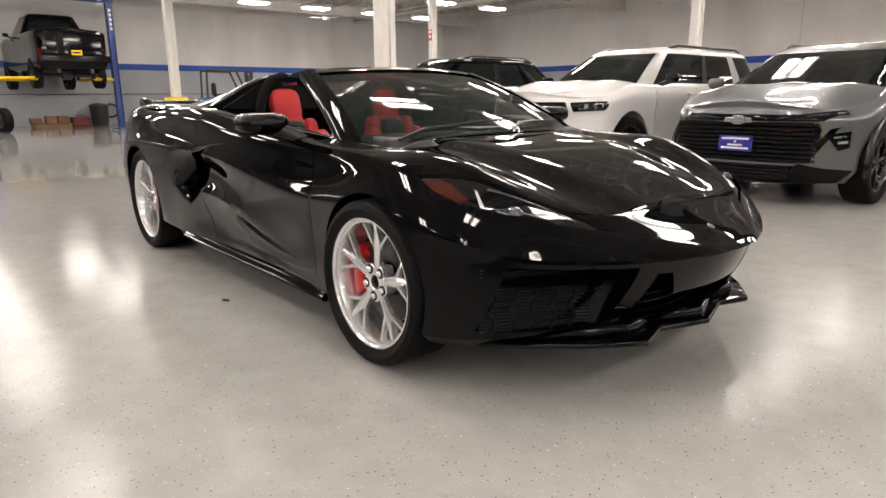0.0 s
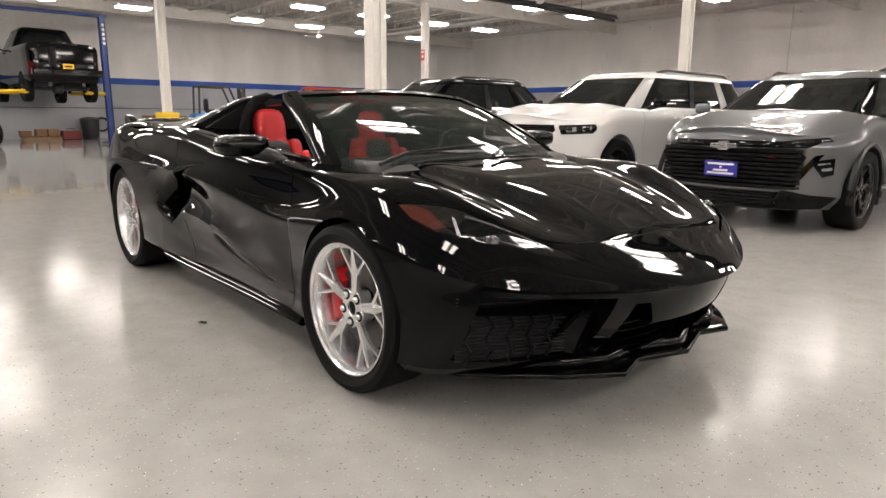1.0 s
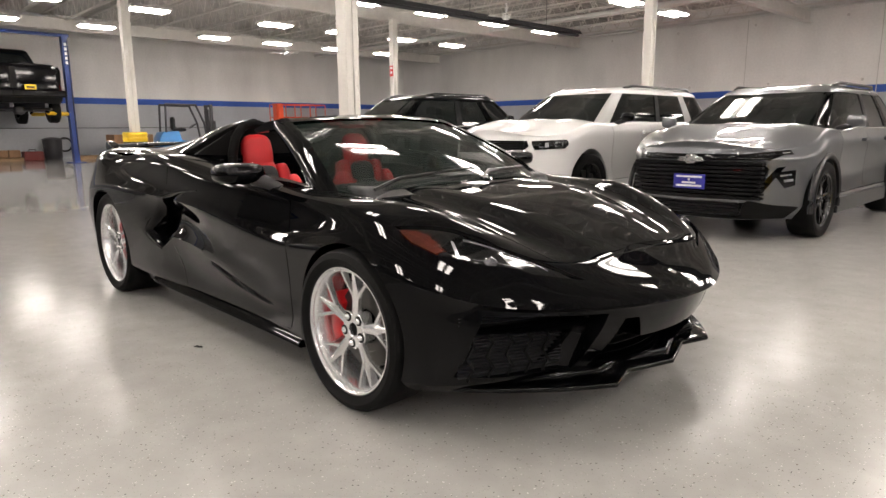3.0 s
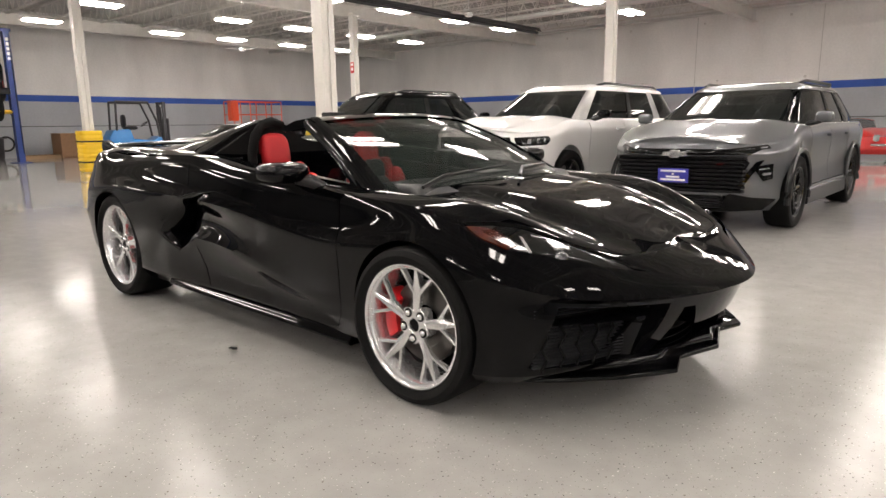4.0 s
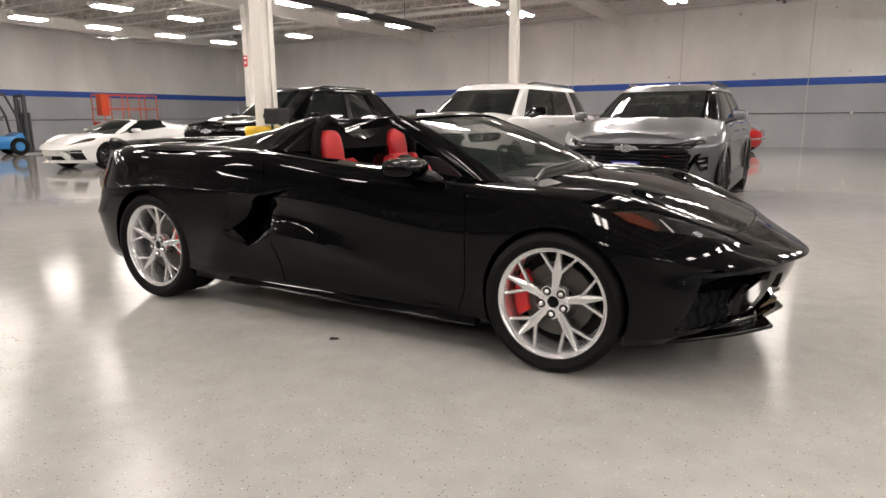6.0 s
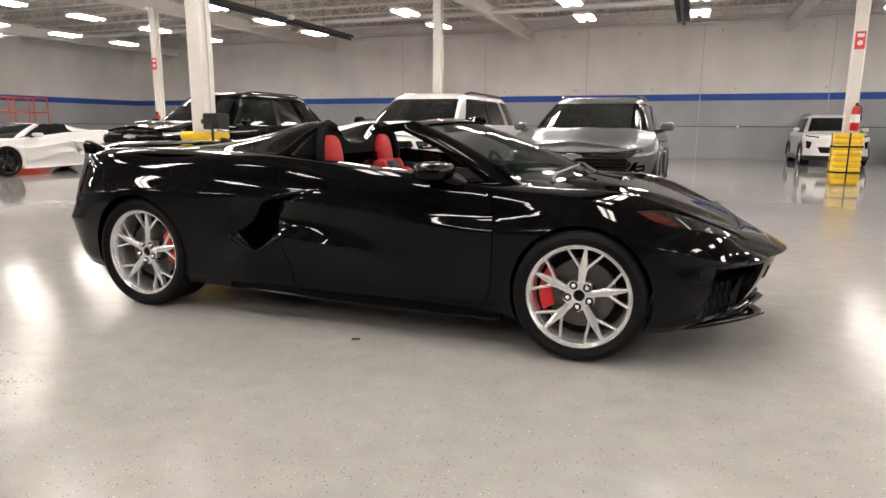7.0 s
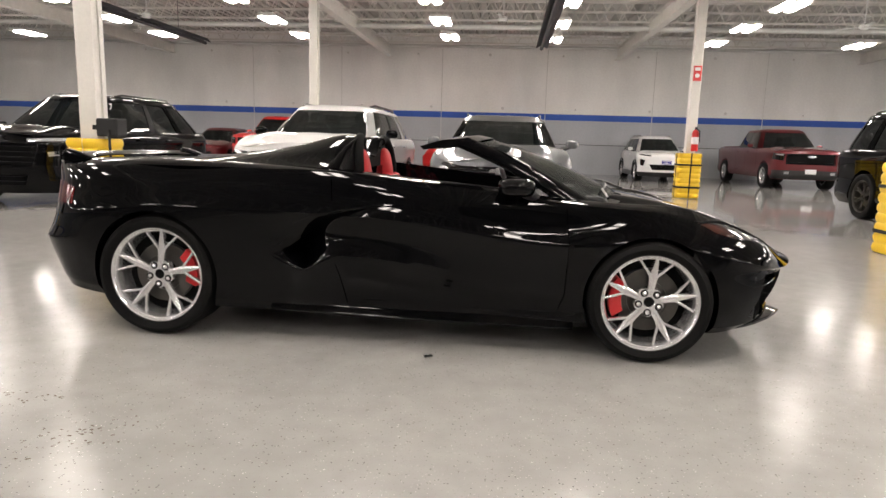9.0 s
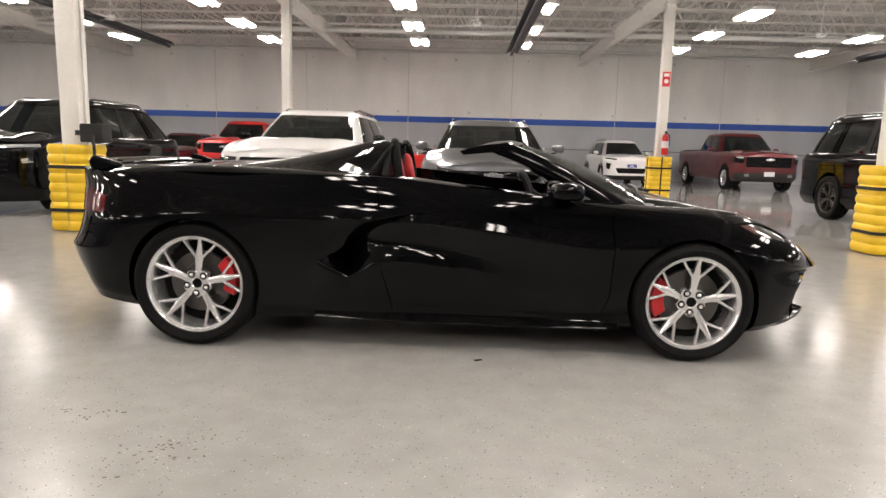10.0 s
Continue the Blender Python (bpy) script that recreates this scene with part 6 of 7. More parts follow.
BLACK = suv_spec(
    paint=M_SUV_BLACK, W=2.0, H=1.80, wb=3.07, fo=0.98, ro=1.15, belt=1.15, hood_front=1.06, hood_back=1.20, r=0.39, rim=0.28, screen0=1.28, screen1=0.40, rear0=-2.60, rear1=-1.85, tumble=(0.88, 0.65), doors=(1.0, -0.05, -1.08),
    openings=([(-0.75, 0.92), (-0.66, 0.62), (0.66, 0.62), (0.75, 0.92)], [(-0.6, 0.48), (-0.55, 0.34), (0.55, 0.34), (0.6, 0.48)]), slats=(4, 2),
    lens=(([(0.60, 1.01), (0.97, 1.03), (0.98, 0.985), (0.62, 0.965)], M_LENS_CLEAR, ""), ([(0.80, 0.84), (0.95, 0.86), (0.95, 0.70), (0.84, 0.68)], M_LENS, "dark headlight"), ([(0.83, 0.82), (0.93, 0.835), (0.93, 0.77), (0.84, 0.755)], M_LENS_CLEAR, "")),
    plate=(-0.18, 0.18, 0.50, 0.64), plate_mat=M_PLATE, plate_label="blue dealer plate with pale print", badge=0.95)
build_vehicle("suv", "glossy black three-row SUV behind a column", "car", BLACK, bay(-6.95, 4.35, BLACK), "parked vehicles")

BIG = suv_spec(
    paint=M_SUV_BLACK, W=2.06, H=1.92, wb=3.07, fo=1.0, ro=1.28, clear=0.24, belt=1.22, hood_front=1.16, hood_back=1.24, r=0.40, rim=0.285, rim_mat=M_DISC, wheel_label="grey machined alloy wheel", screen0=1.10, screen1=0.42, rear0=-2.70, rear1=-2.45, doors=(1.0, -0.05, -1.08), cladding=False,
    rear_lens=(([(0.82, 1.10), (1.03, 1.10), (1.03, 0.75), (0.88, 0.75)], M_RED_LENS, "red tail light"),), openings=([(-0.7, 1.05), (-0.7, 0.72), (0.7, 0.72), (0.7, 1.05)],), slats=(4,), spokes=6, fork=16)
build_vehicle("large_suv", "large glossy black SUV with grey wheels", "car", BIG, bay(7.87, 3.75, BIG), "parked vehicles")

SMALL = suv_spec(
    paint=M_WHITE_PAINT, W=1.77, H=1.61, wb=2.675, fo=0.87, ro=0.76, clear=0.19, belt=1.05, hood_front=0.95, hood_back=1.05, r=0.335, rim=0.235, rim_mat=M_RIM, wheel_label="silver alloy wheel", screen0=1.10, screen1=0.35, rear0=-1.95, rear1=-1.60, doors=(0.92, -0.05, -0.95),
    openings=([(-0.55, 0.60), (-0.45, 0.42), (0.45, 0.42), (0.55, 0.60)],), slats=(4,), lens=(([(0.50, 0.90), (0.86, 0.95), (0.87, 0.915), (0.52, 0.87)], M_LENS, "slim headlight"), ([(0.68, 0.74), (0.82, 0.78), (0.80, 0.56), (0.72, 0.54)], M_LENS, "dark lower headlight")),
    trim=(([(-0.88, 0.34), (0.88, 0.34), (0.88, 0.19), (-0.88, 0.19)], M_BLACK_TRIM, "lower_valance"),), plate=(-0.16, 0.16, 0.62, 0.74), plate_mat=M_PLATE, cladding=True)
build_vehicle("hatchback", "small white electric hatchback beside the wall", "car", SMALL, bay(5.9, 18.2, SMALL), "parked vehicles")


def pickup_spec(paint, **over):
    v = suv_spec(paint=paint, W=2.06, H=1.92, wb=3.745, fo=0.98, ro=1.16, clear=0.32, belt=1.27, hood_front=1.20, hood_back=1.30, r=0.40, rim=0.255, rim_mat=M_RIM, wheel_label="silver alloy wheel", screen0=1.25, screen1=0.62, rear0=-0.98, rear1=-0.80, tail=1.29,
                 doors=(1.15, 0.15, -0.78), handles=(0.32, -0.62), pillars=((0.03, 0.10, None), (0.47, 0.52, M_BLACK_TRIM), (0.86, 0.965, None)), seats=(0.1, -0.55), rails=False, bed=True, nose_round=0.12, mirror_back=0.45, spokes=6, fork=16,
                 openings=([(-0.72, 1.10), (-0.72, 0.78), (0.72, 0.78), (0.72, 1.10)],), slats=(3,), lens=(([(0.76, 1.10), (1.0, 1.12), (1.0, 0.92), (0.78, 0.88)], M_LENS, "dark headlight"), ([(0.79, 1.075), (0.97, 1.09), (0.97, 1.06), (0.79, 1.045)], M_LENS_CLEAR, ""), ([(0.60, 0.56), (0.74, 0.56), (0.74, 0.48), (0.60, 0.48)], M_LENS_CLEAR, "")),
                 rear_lens=(([(0.88, 1.20), (1.02, 1.20), (1.02, 0.85), (0.88, 0.85)], M_RED_LENS, "red tail light"),),
                 trim=(([(-1.0, 0.60), (1.0, 0.60), (1.0, 0.33), (-1.0, 0.33)], M_BLACK_TRIM, "bumper"),))
    v.update(over)
    return v


MAROON = pickup_spec(M_MAROON_PAINT, badge=1.02, plate=(-0.16, 0.16, 0.50, 0.64), plate_mat=M_WHITE)
build_vehicle("pickup_truck", "dark maroon crew-cab pickup truck beside the wall", "truck", MAROON, bay(9.7, 16.3, MAROON), "parked vehicles")
SCARLET = pickup_spec(M_RED_PAINT, badge=0.98)
build_vehicle("pickup_truck", "bright red pickup truck beside the wall", "truck", SCARLET, bay(-7.75, 16.6, SCARLET), "parked vehicles")
LOW = suv_spec(paint=M_MAROON_PAINT, W=1.80, H=1.46, wb=2.7, fo=0.9, ro=0.95, clear=0.17, belt=0.95, hood_front=0.80, hood_back=0.95, r=0.33, rim=0.235, screen0=0.95, screen1=0.20, rear0=-1.85, rear1=-1.05, doors=(0.85, -0.1, -0.95), rails=False, openings=([(-0.55, 0.58), (-0.5, 0.35), (0.5, 0.35), (0.55, 0.58)],), slats=(3,))
build_vehicle("sedan", "dark red sedan beside the wall", "car", LOW, bay(-10.4, 17.6, LOW), "parked vehicles")

build_sports_car("white mid-engined sports car with a black roof and dark wheels", M_WHITE_PAINT, M_RIM_DARK, pose(-13.2, 7.35, 0, 0, 0, -90), closed_roof=True)


# ---- the red open roadster ----
def build_roadster(matrix):
    root = thing("roadster", "small bright red vintage open roadster", "car", "parked vehicles", matrix=matrix)
    v = dict(W=1.66, wb=2.1, fo=0.85, ro=0.95, clear=0.16, belt=0.86, hood_front=0.62, hood_back=0.84, tail=0.62, nose_round=0.34)
    shell = shell_from(vehicle_lines(v), 6, 4, 0.1)
    cutters = []
    for sgn in (-1, 1):
        bm = bmesh.new()
        for cx in (-1.05, 1.05):
            add_prism(bm, sector(cx, 0.32, 0.36, 36), sgn * 0.52, sgn * 1.0, "Y")
        cutters.append(set_index(bm, 1))
    bm = bmesh.new()
    add_prism(bm, [(-0.75, -0.60), (0.35, -0.62), (0.35, 0.62), (-0.75, 0.60)], 0.35, 2, "Z")
    cutters.append(set_index(bm, 2))
    part("body", carve(shell.copy(), cutters, [M_RED_PAINT]), [M_RED_PAINT, M_BLACK_MATTE, M_BLACK_LEATHER], root, smooth=40)
    for sgn in (-1, 1):
        part("headlight", sculpt([(1.72, sgn * 0.58, 0.60, 0.05, 0.095, 0.095)], 12), M_LENS_CLEAR, root, "round bright headlight", smooth=60)
        for cx in (-1.05, 1.05):
            sports_wheel(root, cx, sgn, 0.32, 0.20, 0.14, "small steel wheel", M_CHROME, 0.80, 8, 1.6, 14, M_DARK_METAL)
        part("seat", sculpt([(-0.45, sgn * 0.33, 0.72, 0.08, 0.22, 0.26)], 10), M_BLACK_LEATHER, root, smooth=60)
    frame_pts = [(0.45, -0.62, 0.86), (0.36, -0.60, 1.08), (0.33, -0.3, 1.13), (0.32, 0, 1.14), (0.33, 0.3, 1.13), (0.36, 0.60, 1.08), (0.45, 0.62, 0.86)]
    part("windscreen_frame", tube(frame_pts, 0.014, 6), M_CHROME, root, smooth=50)
    rows = [[(0.45 - 0.11 * t, y, 0.88 + (0.24 - 0.05 * (y / 0.6) ** 2) * t) for y in np.linspace(-0.59, 0.59, 9)] for t in np.linspace(0, 1, 4)]
    part("windscreen", surface_patch(rows, 0.005), M_GLASS, root, smooth=50)
    for sgn in (-1, 1):
        part("roll_hoop", tube([(-0.72, sgn * 0.18, 0.80), (-0.72, sgn * 0.19, 1.12), (-0.72, sgn * 0.25, 1.19), (-0.72, sgn * 0.41, 1.19), (-0.72, sgn * 0.47, 1.12), (-0.72, sgn * 0.48, 0.80)], 0.018, 8), M_CHROME, root, smooth=50)
    part("bumper", tube([(1.70, -0.74, 0.42), (1.86, -0.45, 0.42), (1.92, 0, 0.42), (1.86, 0.45, 0.42), (1.70, 0.74, 0.42)], 0.035, 8), M_CHROME, root, smooth=50)
    shell.free()
    return root


build_roadster(pose(-0.78, 19.9, 0, 0, 0, -38))

# ---- lift with the raised black pickup ----
def lift_post(y, facing):
    root = thing("lift_post", "tall blue steel post of a two-post car lift", "car lift", "lift posts", matrix=pose(-21.75, y, 0))
    bm = bmesh.new()
    add_prism(bm, [(-0.13, -0.09), (0.13, -0.09), (0.13, 0.09), (0.08, 0.09), (0.08, -0.05), (-0.08, -0.05), (-0.08, 0.09), (-0.13, 0.09)], 0.02, 4.2, "Z")
    part("post", bm, M_BLUE, root, matrix=pose(0, 0, 0, 0, 0, 0 if facing < 0 else 180))
    part("base_plate", box(-0.28, 0.28, -0.25, 0.25, 0, 0.02, 0.004), M_BLUE, root)
    part("carriage", box(-0.115, 0.115, -0.085 + 0.03 * facing, 0.085 + 0.03 * facing, 1.55, 2.25, 0.01), M_BLUE, root)
    for i, z in enumerate((3.3, 3.45, 3.6, 3.75, 3.9)):
        part("print_bar", box(0.1305, 0.133, -0.04, 0.04, z, z + 0.10), M_WHITE, root)
    reach = 0.95 if facing < 0 else 1.35
    for dx in (-1.1, 1.0):
        bm = bmesh.new()
        add_tube(bm, [(0.05 * (1 if dx > 0 else -1), 0.1 * facing, 1.66), (dx, facing * reach, 1.66)], 0.06, 4)
        arm = part("lift_arm", bm, M_YELLOW, root, "yellow swing arm")
        part("pad", lathe([(0.0, 1.66), (0.06, 1.66), (0.06, 1.85), (0.0, 1.85)], 16, "Z"), M_RUBBER, arm, matrix=pose(dx, facing * reach, 0.0))
    part("hose", tube([(0.16, 0.05, 4.1), (0.17, 0.05, 2.0), (0.17, 0.06, 0.3)], 0.012, 6), M_STRAP, root)
    return root


lift_post(4.22, -1)
lift_post(0.32, 1)
beam = thing("lift_beam", "blue overhead beam that joins the lift posts", "car lift", matrix=pose(-21.75, 0, 4.2))
part("beam", box(-0.08, 0.08, 0.15, 4.38, 0.0, 0.10, 0.01), M_BLUE, beam)
RAISED = pickup_spec(M_SUV_BLACK, rim_mat=M_RIM_DARK, r=0.44, wheel_label="black off-road wheel", clear=0.60, belt=1.76, hood_front=1.68, hood_back=1.78, H=2.46, tail=1.78, W=2.1)
raised = build_vehicle("pickup_truck", "black pickup truck raised on a two-post lift", "truck", RAISED, pose(-23.3, 2.59, 1.355, 0, 0, 182.5), "parked vehicles")
part("tailgate_panel", box(-3.05, -3.035, -0.78, 0.78, 1.06, 1.68, 0.006), M_SUV_BLACK, raised)
part("rear_bumper", box(-3.22, -3.03, -1.0, 1.0, 0.78, 1.0, 0.04), M_SUV_BLACK, raised, "black rear bumper")
plate = part("plate", box(-3.235, -3.222, -0.155, 0.155, 1.0, 1.15, 0.003), M_YELLOW, raised, "yellow rear plate")
part("print_bar", box(-3.238, -3.2355, -0.11, 0.11, 1.05, 1.10), M_STRAP, plate)
part("rear_axle", tube([(-1.87, -0.85, 0.42), (-1.87, 0.85, 0.42)], 0.06, 10), M_DARK_METAL, raised)
part("differential", sculpt([(-1.87, 0.05, 0.42, 0.16, 0.17, 0.15)], 10), M_DARK_METAL, raised, smooth=60)
part("exhaust", tube([(-0.8, -0.35, 0.42), (-2.3, -0.35, 0.45), (-2.9, -0.60, 0.42)], 0.045, 8), M_DISC, raised, smooth=50)
for sy in (-0.48, 0.48):
    part("frame_rail", box(-2.9, 2.2, sy - 0.05, sy + 0.05, 0.48, 0.62), M_DARK_METAL, raised)
tyre = thing("loose_tyre", "black truck tyre standing on the floor", "tyre", matrix=pose(-20.9, 0.62, 0.385, 0, 0, 20))
part("tyre", lathe([(0.23, -0.10), (0.28, -0.13), (0.35, -0.13), (0.382, -0.10), (0.385, 0.0), (0.382, 0.10), (0.35, 0.13), (0.28, 0.13), (0.23, 0.10)], 48, closed=True), M_RUBBER, tyre, smooth=35)
part("rim", lathe([(0.0, -0.05), (0.16, -0.06), (0.232, -0.10), (0.232, 0.10), (0.0, 0.05)], 40), M_RIM_DARK, tyre, smooth=35)


# ---- forklift ----
M_SKY = material("blue_machine_paint", (0.03, 0.20, 0.50), 0.35, var=0.08, coat=0.3)
M_ORANGE = material("orange_machine_paint", (0.62, 0.07, 0.02), 0.4, var=0.1)
M_CARD = material("cardboard", (0.30, 0.17, 0.09), 0.8, var=0.15, bump=0.1)
M_WOODEN = material("pallet_wood", (0.30, 0.19, 0.10), 0.75, var=0.25, scale=5)
M_TOOL = material("tool_red", (0.16, 0.02, 0.015), 0.5, var=0.2)


def forklift(matrix):
    """Looks to +x before it is placed."""
    root = thing("forklift", "blue counterbalance forklift with a black mast", "forklift", matrix=matrix)
    part("chassis", prism([(-1.15, 0.28), (-1.20, 0.75), (-1.05, 1.02), (-0.45, 1.06), (-0.35, 0.70), (0.35, 0.62), (0.62, 0.80), (0.72, 0.55), (0.72, 0.22), (-0.9, 0.20)], -0.52, 0.52, "Y", 0.04, 3), M_SKY, root, smooth=40)
    part("seat", sculpt([(-0.32, 0, 1.10, 0.25, 0.24, 0.07), (-0.55, 0, 1.35, 0.07, 0.23, 0.25)], 10), M_BLACK_LEATHER, root, smooth=60)
    part("steering_wheel", lathe([(0.15 + 0.015 * math.cos(a), 0.015 * math.sin(a)) for a in np.linspace(0, 6.28, 9)[:-1]], 24, "Z", closed=True), M_BLACK_TRIM, root, matrix=pose(0.20, 0.0, 1.25, 0, -35, 0))
    for sy in (-0.48, 0.48):
        part("guard_post", tube([(0.60, sy, 0.75), (0.52, sy, 1.35), (0.25, sy, 2.02)], 0.04, 8), M_DARK_METAL, root)
        part("guard_post", tube([(-0.92, sy, 1.0), (-0.88, sy, 2.04)], 0.04, 8), M_DARK_METAL, root)
        part("guard_rail", tube([(0.27, sy, 2.04), (-0.90, sy, 2.06)], 0.045, 8), M_DARK_METAL, root)
    for k in range(6):
        x = 0.2 - 0.2 * k
        part("guard_bar", box(x - 0.02, x + 0.02, -0.48, 0.48, 2.04, 2.07), M_DARK_METAL, root)
    for sy in (-0.34, 0.34):
        part("mast_rail", box(0.80, 0.92, sy - 0.05, sy + 0.05, 0.06, 2.08, 0.008), M_DARK_METAL, root)
        part("fork", prism([(0.98, 0.06), (2.05, 0.05), (2.05, 0.065), (1.03, 0.10), (1.03, 0.62), (0.98, 0.62)], sy * 0.8 - 0.05, sy * 0.8 + 0.05, "Y", 0.004), M_DARK_METAL, root)
    part("mast_bar", box(0.82, 0.90, -0.34, 0.34, 1.98, 2.06), M_DARK_METAL, root)
    part("lift_cylinder", tube([(0.86, 0.1, 0.1), (0.86, 0.1, 1.9)], 0.045, 10), M_DARK_METAL, root)
    part("carriage", box(0.93, 0.985, -0.45, 0.45, 0.40, 1.45, 0.01), M_DARK_METAL, root)
    for x, r, wdt in ((0.50, 0.30, 0.20), (-0.72, 0.24, 0.16)):
        for sy in (-1, 1):
            w = part("wheel", lathe([(r * 0.55, -wdt / 2), (r * 0.9, -wdt / 2), (r, -wdt / 3), (r, wdt / 3), (r * 0.9, wdt / 2), (r * 0.55, wdt / 2)], 36, closed=True), M_RUBBER, root, smooth=35, matrix=pose(x, sy * 0.50, r))
            part("hub", lathe([(0.0, -0.05), (r * 0.3, -0.06), (r * 0.56, -0.03), (r * 0.56, 0.03), (0.0, 0.05)], 24), M_SKY, w, smooth=35)
    return root


forklift(pose(-22.3, 8.45, 0, 0, 0, 82))


def scissor_lift(matrix):
    root = thing("scissor_lift", "orange scissor lift platform with guard rails", "scissor lift", matrix=matrix)
    part("base", box(-1.2, 1.2, -0.4, 0.4, 0.18, 0.62, 0.03), M_ORANGE, root)
    for k in range(2):
        z0 = 0.62 + 0.14 * k
        for sy in (-0.33, 0.33):
            part("scissor_bar", tube([(-1.05, sy, z0), (1.05, sy, z0 + 0.14)], 0.035, 6), M_ORANGE, root)
            part("scissor_bar", tube([(-1.05, sy * 0.8, z0 + 0.14), (1.05, sy * 0.8, z0)], 0.035, 6), M_ORANGE, root)
    part("deck", box(-1.25, 1.25, -0.41, 0.41, 0.92, 1.10, 0.015), M_ORANGE, root)
    for sy in (-0.39, 0.39):
        for z in (1.62, 2.18):
            part("rail", tube([(-1.22, sy, z), (1.22, sy, z)], 0.024, 6), M_ORANGE, root)
        for x in (-1.22, -0.4, 0.4, 1.22):
            part("post", tube([(x, sy, 1.1), (x, sy, 2.18)], 0.022, 6), M_ORANGE, root)
    for x in (-1.22, 1.22):
        for z in (1.62, 2.18):
            part("rail", tube([(x, -0.39, z), (x, 0.39, z)], 0.024, 6), M_ORANGE, root)
    part("control_box", box(-1.30, -0.95, -0.36, 0.0, 1.35, 2.22, 0.03), M_ORANGE, root)
    for x in (-0.9, 0.9):
        for sy in (-0.40, 0.40):
            part("wheel", lathe([(0.0, -0.06), (0.16, -0.06), (0.19, -0.04), (0.19, 0.04), (0.16, 0.06), (0.0, 0.06)], 28), M_RUBBER, root, smooth=35, matrix=pose(x, sy, 0.19))
    return root


scissor_lift(pose(-23.0, 13.95, 0, 0, 0, 90))

# ---- along the west wall ----
crate = thing("cardboard_box", "large brown cardboard box on the floor", "box", matrix=pose(-24.6, 7.0, 0))
part("carton", box(-0.5, 0.5, -0.75, 0.75, 0, 0.92, 0.012), M_CARD, crate)
part("flap", box(-0.5, 0.5, -0.745, -0.005, 0.922, 0.928), M_CARD, crate)
part("flap", box(-0.5, 0.5, 0.005, 0.745, 0.922, 0.928), M_CARD, crate)


def pallet(x, y):
    root = thing("pallet", "flat wooden pallet on the floor", "pallet", "pallets", matrix=pose(x, y, 0))
    for i in range(7):
        yy = -0.56 + i * 0.187
        part("board", box(-0.5, 0.5, yy - 0.05, yy + 0.05, 0.115, 0.135, 0.003, 1), M_WOODEN, root)
    for xx in (-0.45, 0, 0.45):
        part("stringer", box(xx - 0.025, xx + 0.025, -0.6, 0.6, 0.0, 0.114), M_WOODEN, root)
    return root


pallet(-25.0, 2.6)
pallet(-24.6, 5.6)
for yy, zz in ((2.1, 0.136), (2.6, 0.136), (3.0, 0.136)):
    c = thing("carton", "small brown carton on a pallet", "box", "small cartons", matrix=pose(-25.0, yy, zz))
    part("carton_body", box(-0.2, 0.2, -0.18, 0.18, 0, 0.2 + 0.06 * (yy > 2.3), 0.008), M_CARD, c)
    part("tape", box(-0.2, 0.2, -0.025, 0.025, 0.2 + 0.06 * (yy > 2.3), 0.203 + 0.06 * (yy > 2.3)), M_WOODEN, c)
tool = thing("tool_case", "dark red tool case on the floor", "tool case", matrix=pose(-25.0, 3.6, 0))
part("case", box(-0.25, 0.25, -0.32, 0.32, 0, 0.34, 0.03), M_TOOL, tool)
part("handle", tube([(0.0, -0.12, 0.34), (0.0, -0.12, 0.40), (0.0, 0.12, 0.40), (0.0, 0.12, 0.34)], 0.015, 6), M_STRAP, tool)
tool2 = thing("tool_case", "brown tool bag on a pallet", "tool bag", matrix=pose(-25.3, 3.02, 0.136))
part("bag", sculpt([(0, 0, 0.12, 0.16, 0.22, 0.12)], 10), M_TOOL, tool2, smooth=60)
bin_ = thing("waste_bin", "dark grey plastic waste bin against the wall", "bin", matrix=pose(-25.35, 4.38, 0))
part("tub", lathe([(0.0, 0.0), (0.26, 0.0), (0.30, 0.05), (0.34, 0.74), (0.0, 0.74)], 28, "Z"), M_DARK_METAL, bin_, smooth=40)
part("lid", lathe([(0.0, 0.86), (0.2, 0.84), (0.35, 0.78), (0.36, 0.741), (0.0, 0.741)], 28, "Z"), M_DARK_METAL, bin_, smooth=40)
hose = thing("air_hose", "coiled black hose hung on the wall", "hose", matrix=pose(-25.93, 4.95, 0.55))
part("coil", lathe([(0.26 + 0.035 * math.cos(a), 0.035 * math.sin(a)) for a in np.linspace(0, 6.28, 9)[:-1]], 32, "X", closed=True), M_STRAP, hose, smooth=60)
part("hook", box(-0.068, 0.06, -0.03, 0.03, 0.2, 0.26), M_DARK_METAL, hose)

# ---- wall details ----
M_SEAM = material("joint_filler", (0.64, 0.63, 0.61), 0.8, var=0.15, scale=3.0)
for x in (-10.4, -6.55, -2.3, 2.0, 6.3, 10.6):
    tagged(part("wall_seam", box(x - 0.012, x + 0.012, Y1 - 0.006, Y1 - 0.001, 0.0, JOIST_LOW), M_SEAM), "vertical joint between wall panels", "joint", "wall joints", "structure")
tagged(part("wall_conduit", tube([(-25.9, Y1 - 0.03, 1.20), (X1 - 0.05, Y1 - 0.03, 1.20)], 0.014, 6), M_DISC), "thin grey conduit along the wall", "conduit", "wall conduits", "structure")
tagged(part("wall_conduit", tube([(X0 + 0.03, Y0 + 1, 1.20), (X0 + 0.03, Y1 - 0.1, 1.20)], 0.014, 6), M_DISC), "thin grey conduit along the wall", "conduit", "wall conduits", "structure")
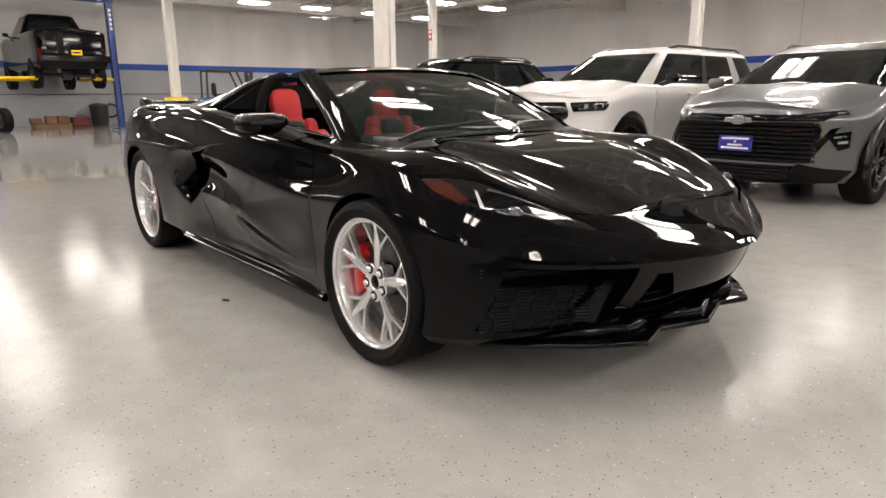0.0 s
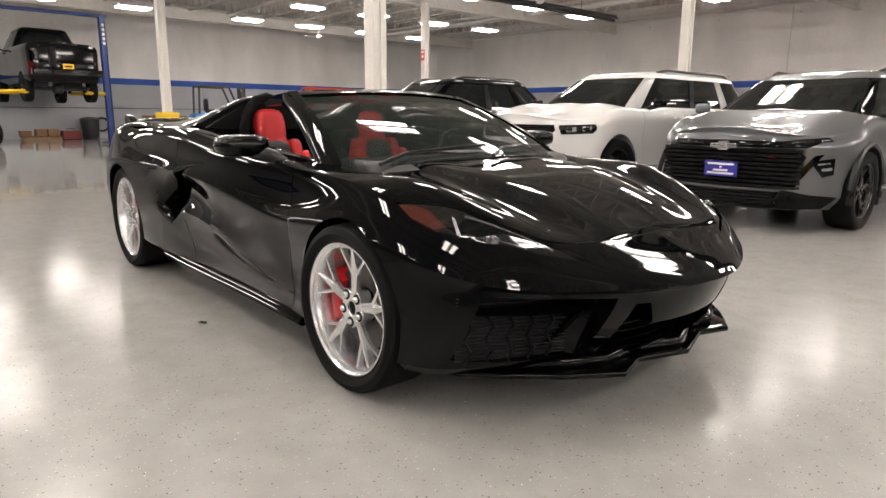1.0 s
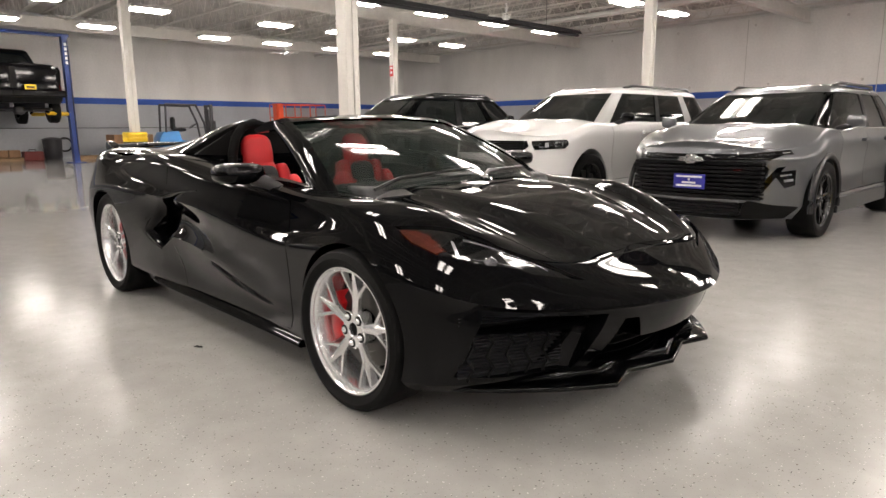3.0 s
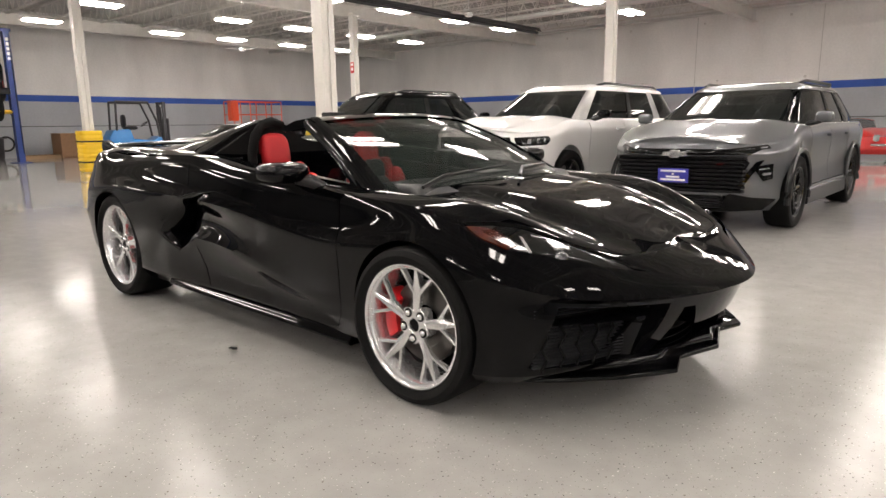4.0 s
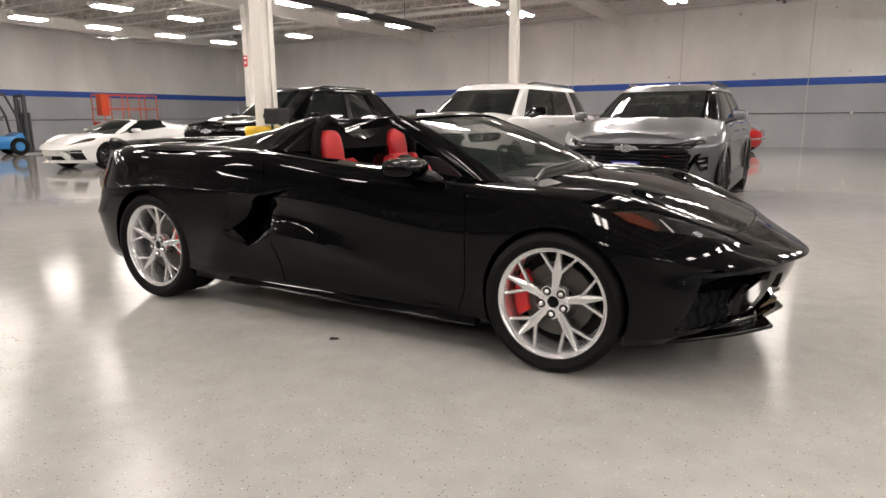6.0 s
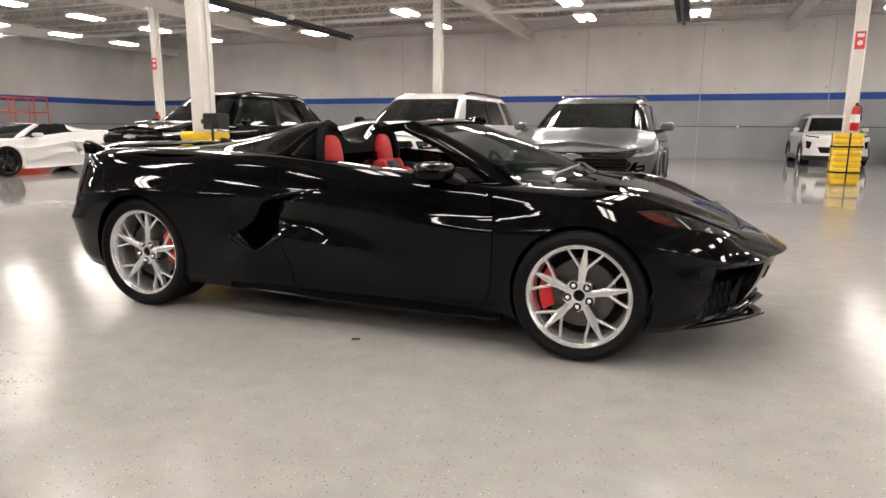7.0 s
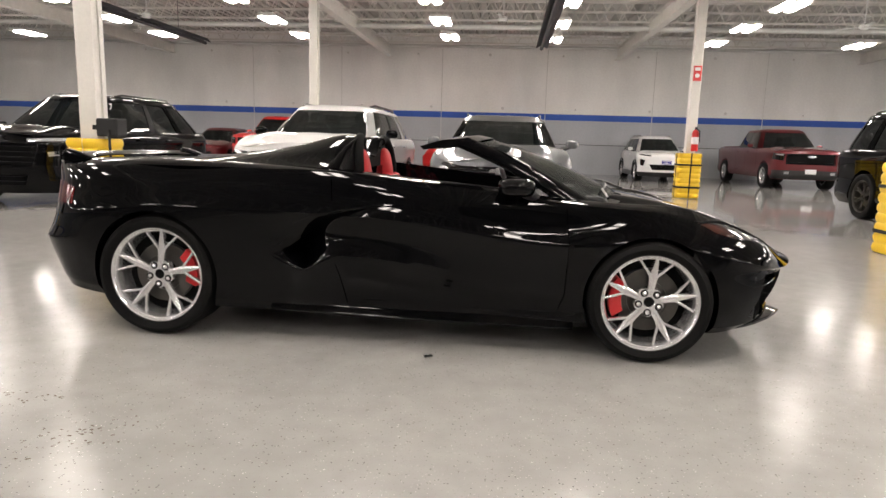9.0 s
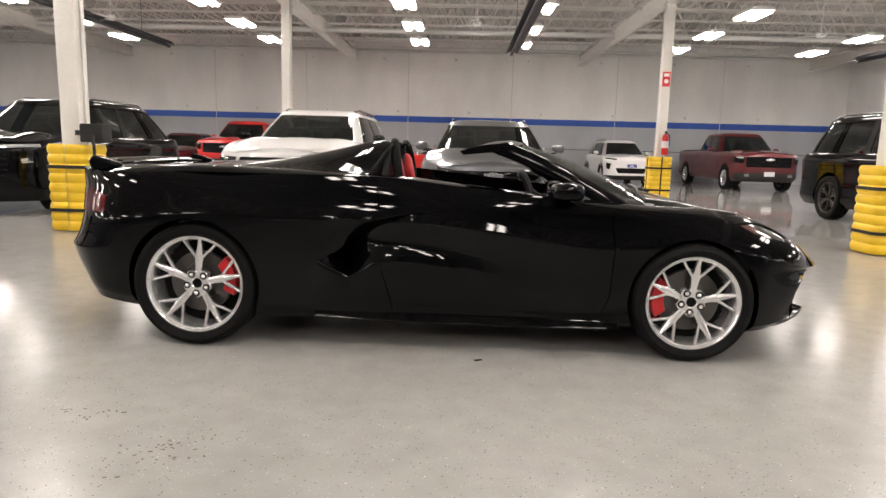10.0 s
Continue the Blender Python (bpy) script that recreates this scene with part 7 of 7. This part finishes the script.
for x in (3.4, -3.6, 9.2):
    o = thing("socket_box", "small grey socket box on the wall", "socket", "sockets", matrix=pose(x, Y1, 1.20))
    part("box", box(-0.06, 0.06, -0.07, 0.0, -0.08, 0.08, 0.008), M_DISC, o)
    part("cover", box(-0.05, 0.05, -0.076, -0.0705, -0.07, 0.07), M_WHITE_METAL, o)


def sign_and_extinguisher(x, y, w, sign_z, ext_z):
    s = thing("fire_sign", "small red and white sign on the column", "sign", "column signs", matrix=pose(x, y - w / 2, sign_z))
    part("board", box(-0.09, 0.09, -0.012, -0.002, -0.17, 0.17, 0.003), M_RED_SIGN, s)
    part("print_bar", box(-0.06, 0.06, -0.0145, -0.0125, 0.06, 0.13), M_WHITE, s)
    part("symbol", lathe([(0.0, -0.016), (0.05, -0.016), (0.05, -0.0125), (0.0, -0.0125)], 20), M_WHITE, s, matrix=pose(0, 0, -0.05))
    e = thing("fire_extinguisher", "red fire extinguisher hung on the column", "extinguisher", "extinguishers", matrix=pose(x + 0.06, y - w / 2 - 0.085, ext_z))
    part("cylinder", lathe([(0.0, -0.26), (0.07, -0.26), (0.078, -0.24), (0.078, 0.14), (0.06, 0.20), (0.025, 0.23), (0.0, 0.23)], 28, "Z"), M_RED_ENAMEL, e, smooth=40)
    part("label_band", lathe([(0.079, -0.10), (0.0795, -0.10), (0.0795, 0.06), (0.079, 0.06)], 28, "Z", closed=True), M_WHITE, e, smooth=40)
    part("valve", box(-0.02, 0.02, -0.06, 0.03, 0.23, 0.29, 0.006), M_STRAP, e)
    part("hose", tube([(0.0, -0.06, 0.25), (0.07, -0.07, 0.2), (0.09, -0.05, -0.05)], 0.012, 6), M_STRAP, e)
    part("bracket", box(-0.03, 0.03, 0.06, 0.083, -0.05, 0.05), M_DARK_METAL, e)


sign_and_extinguisher(4.80, 11.47, 0.205, 2.86, 1.36)
sign_and_extinguisher(-13.45, 11.75, 0.205, 2.95, 1.25)
box_ = thing("control_box", "black control box strapped to the column above its guard", "control box", matrix=pose(-4.50, 3.42, 1.06))
part("case", box(0.02, 0.30, -0.16, 0.06, 0.02, 0.24, 0.02), M_STRAP, box_)
part("cord", tube([(0.20, -0.18, 0.1), (0.22, -0.20, -0.2), (0.24, -0.21, -0.5)], 0.018, 6), M_STRAP, box_)
part("hook", box(-0.09, 0.0, -0.06, 0.0, 0.1, 0.16), M_STRAP, box_)

# faint marks where the panel inserts were patched
M_PATCH = material("patch_mortar", (0.66, 0.64, 0.62), 0.85, var=0.25, scale=9.0)
for i in range(10):
    for z, dx in ((2.60, 0.0), (4.72, -0.6)):
        x = -14.6 + 2.97 * i + dx
        mark = tagged(part("wall_patch", lathe([(0.0, -0.005), (0.03 + 0.01 * (i % 3), -0.004), (0.04 + 0.01 * (i % 3), 0.0), (0.0, 0.0)], 14), M_PATCH, matrix=pose(x, Y1 - 0.001, z)), "small grey mortar patch on the wall", "patch", "wall patches", "structure")

# ceiling fans
def ceiling_fan(x, y):
    root = thing("ceiling_fan", "white ceiling fan hanging from the roof", "fan", "ceiling fans", matrix=pose(x, y, 0))
    part("rod", tube([(0, 0, 4.12), (0, 0, TOP + 0.01)], 0.014, 6), M_WHITE_METAL, root)
    part("motor", lathe([(0.0, 3.98), (0.08, 3.99), (0.11, 4.03), (0.11, 4.09), (0.05, 4.13), (0.0, 4.13)], 24, "Z"), M_WHITE_METAL, root, smooth=40)
    for k in range(3):
        part("fan_blade", box(0.10, 0.60, -0.05, 0.05, 4.04, 4.052), M_WHITE_METAL, root, matrix=pose(0, 0, 0, 0, 0, 120 * k + 20))
    return root


for x, y in ((-8.6, 11.7), (-19.94, 11.66), (8.64, 12.1), (0.32, 11.6)):
    ceiling_fan(x, y)

# ---- small things on the floor ----
leaf = thing("floor_scrap", "dark curled scrap lying on the floor", "scrap", matrix=pose(0.21, -1.045, 0, 0, 0, 25))
bm = bmesh.new()
grid_mesh(bm, [[(-0.022 + 0.011 * i, -0.008 + 0.008 * j, 0.002 + 0.006 * abs(j - 1) + 0.003 * (i % 2)) for j in range(3)] for i in range(5)])
bmesh.ops.solidify(bm, geom=list(bm.faces), thickness=0.0015)
part("scrap", bm, M_STRAP, leaf)

M_DIRT = material("brown_dirt", (0.10, 0.075, 0.055), 0.9, var=0.2)
flecks = tagged(new("dirt_flecks", bpy.data.meshes.new("dirt_flecks")), "brown dirt flecks scattered on the floor", "dirt", kind="stuff")
bm = bmesh.new()
rng = random.Random(11)
for cx, cy, n, sx, sy in ((-1.02, -2.2, 40, 0.11, 0.12), (-1.38, -1.88, 18, 0.14, 0.06), (-0.85, -2.05, 12, 0.18, 0.12)):
    for k in range(n):
        x, y, a, r = rng.gauss(cx, sx * 0.6), rng.gauss(cy, sy * 0.6), rng.uniform(0, 3.1), rng.uniform(0.003, 0.009)
        m = Matrix.Translation((x, y, 0.0004)) @ Matrix.Rotation(a, 4, "Z")
        foot = [m @ Vector((r * px, r * py, 0)) for px, py in ((-1, -0.5), (0.9, -0.6), (1.1, 0.4), (-0.7, 0.6))]
        apex = bm.verts.new(m @ Vector((0, 0, 0.0014)))
        vs = [bm.verts.new(p) for p in foot]
        for i in range(4):
            bm.faces.new((vs[i], vs[(i + 1) % 4], apex))
bm.to_mesh(flecks.data)
bm.free()
flecks.data.materials.append(M_DIRT)
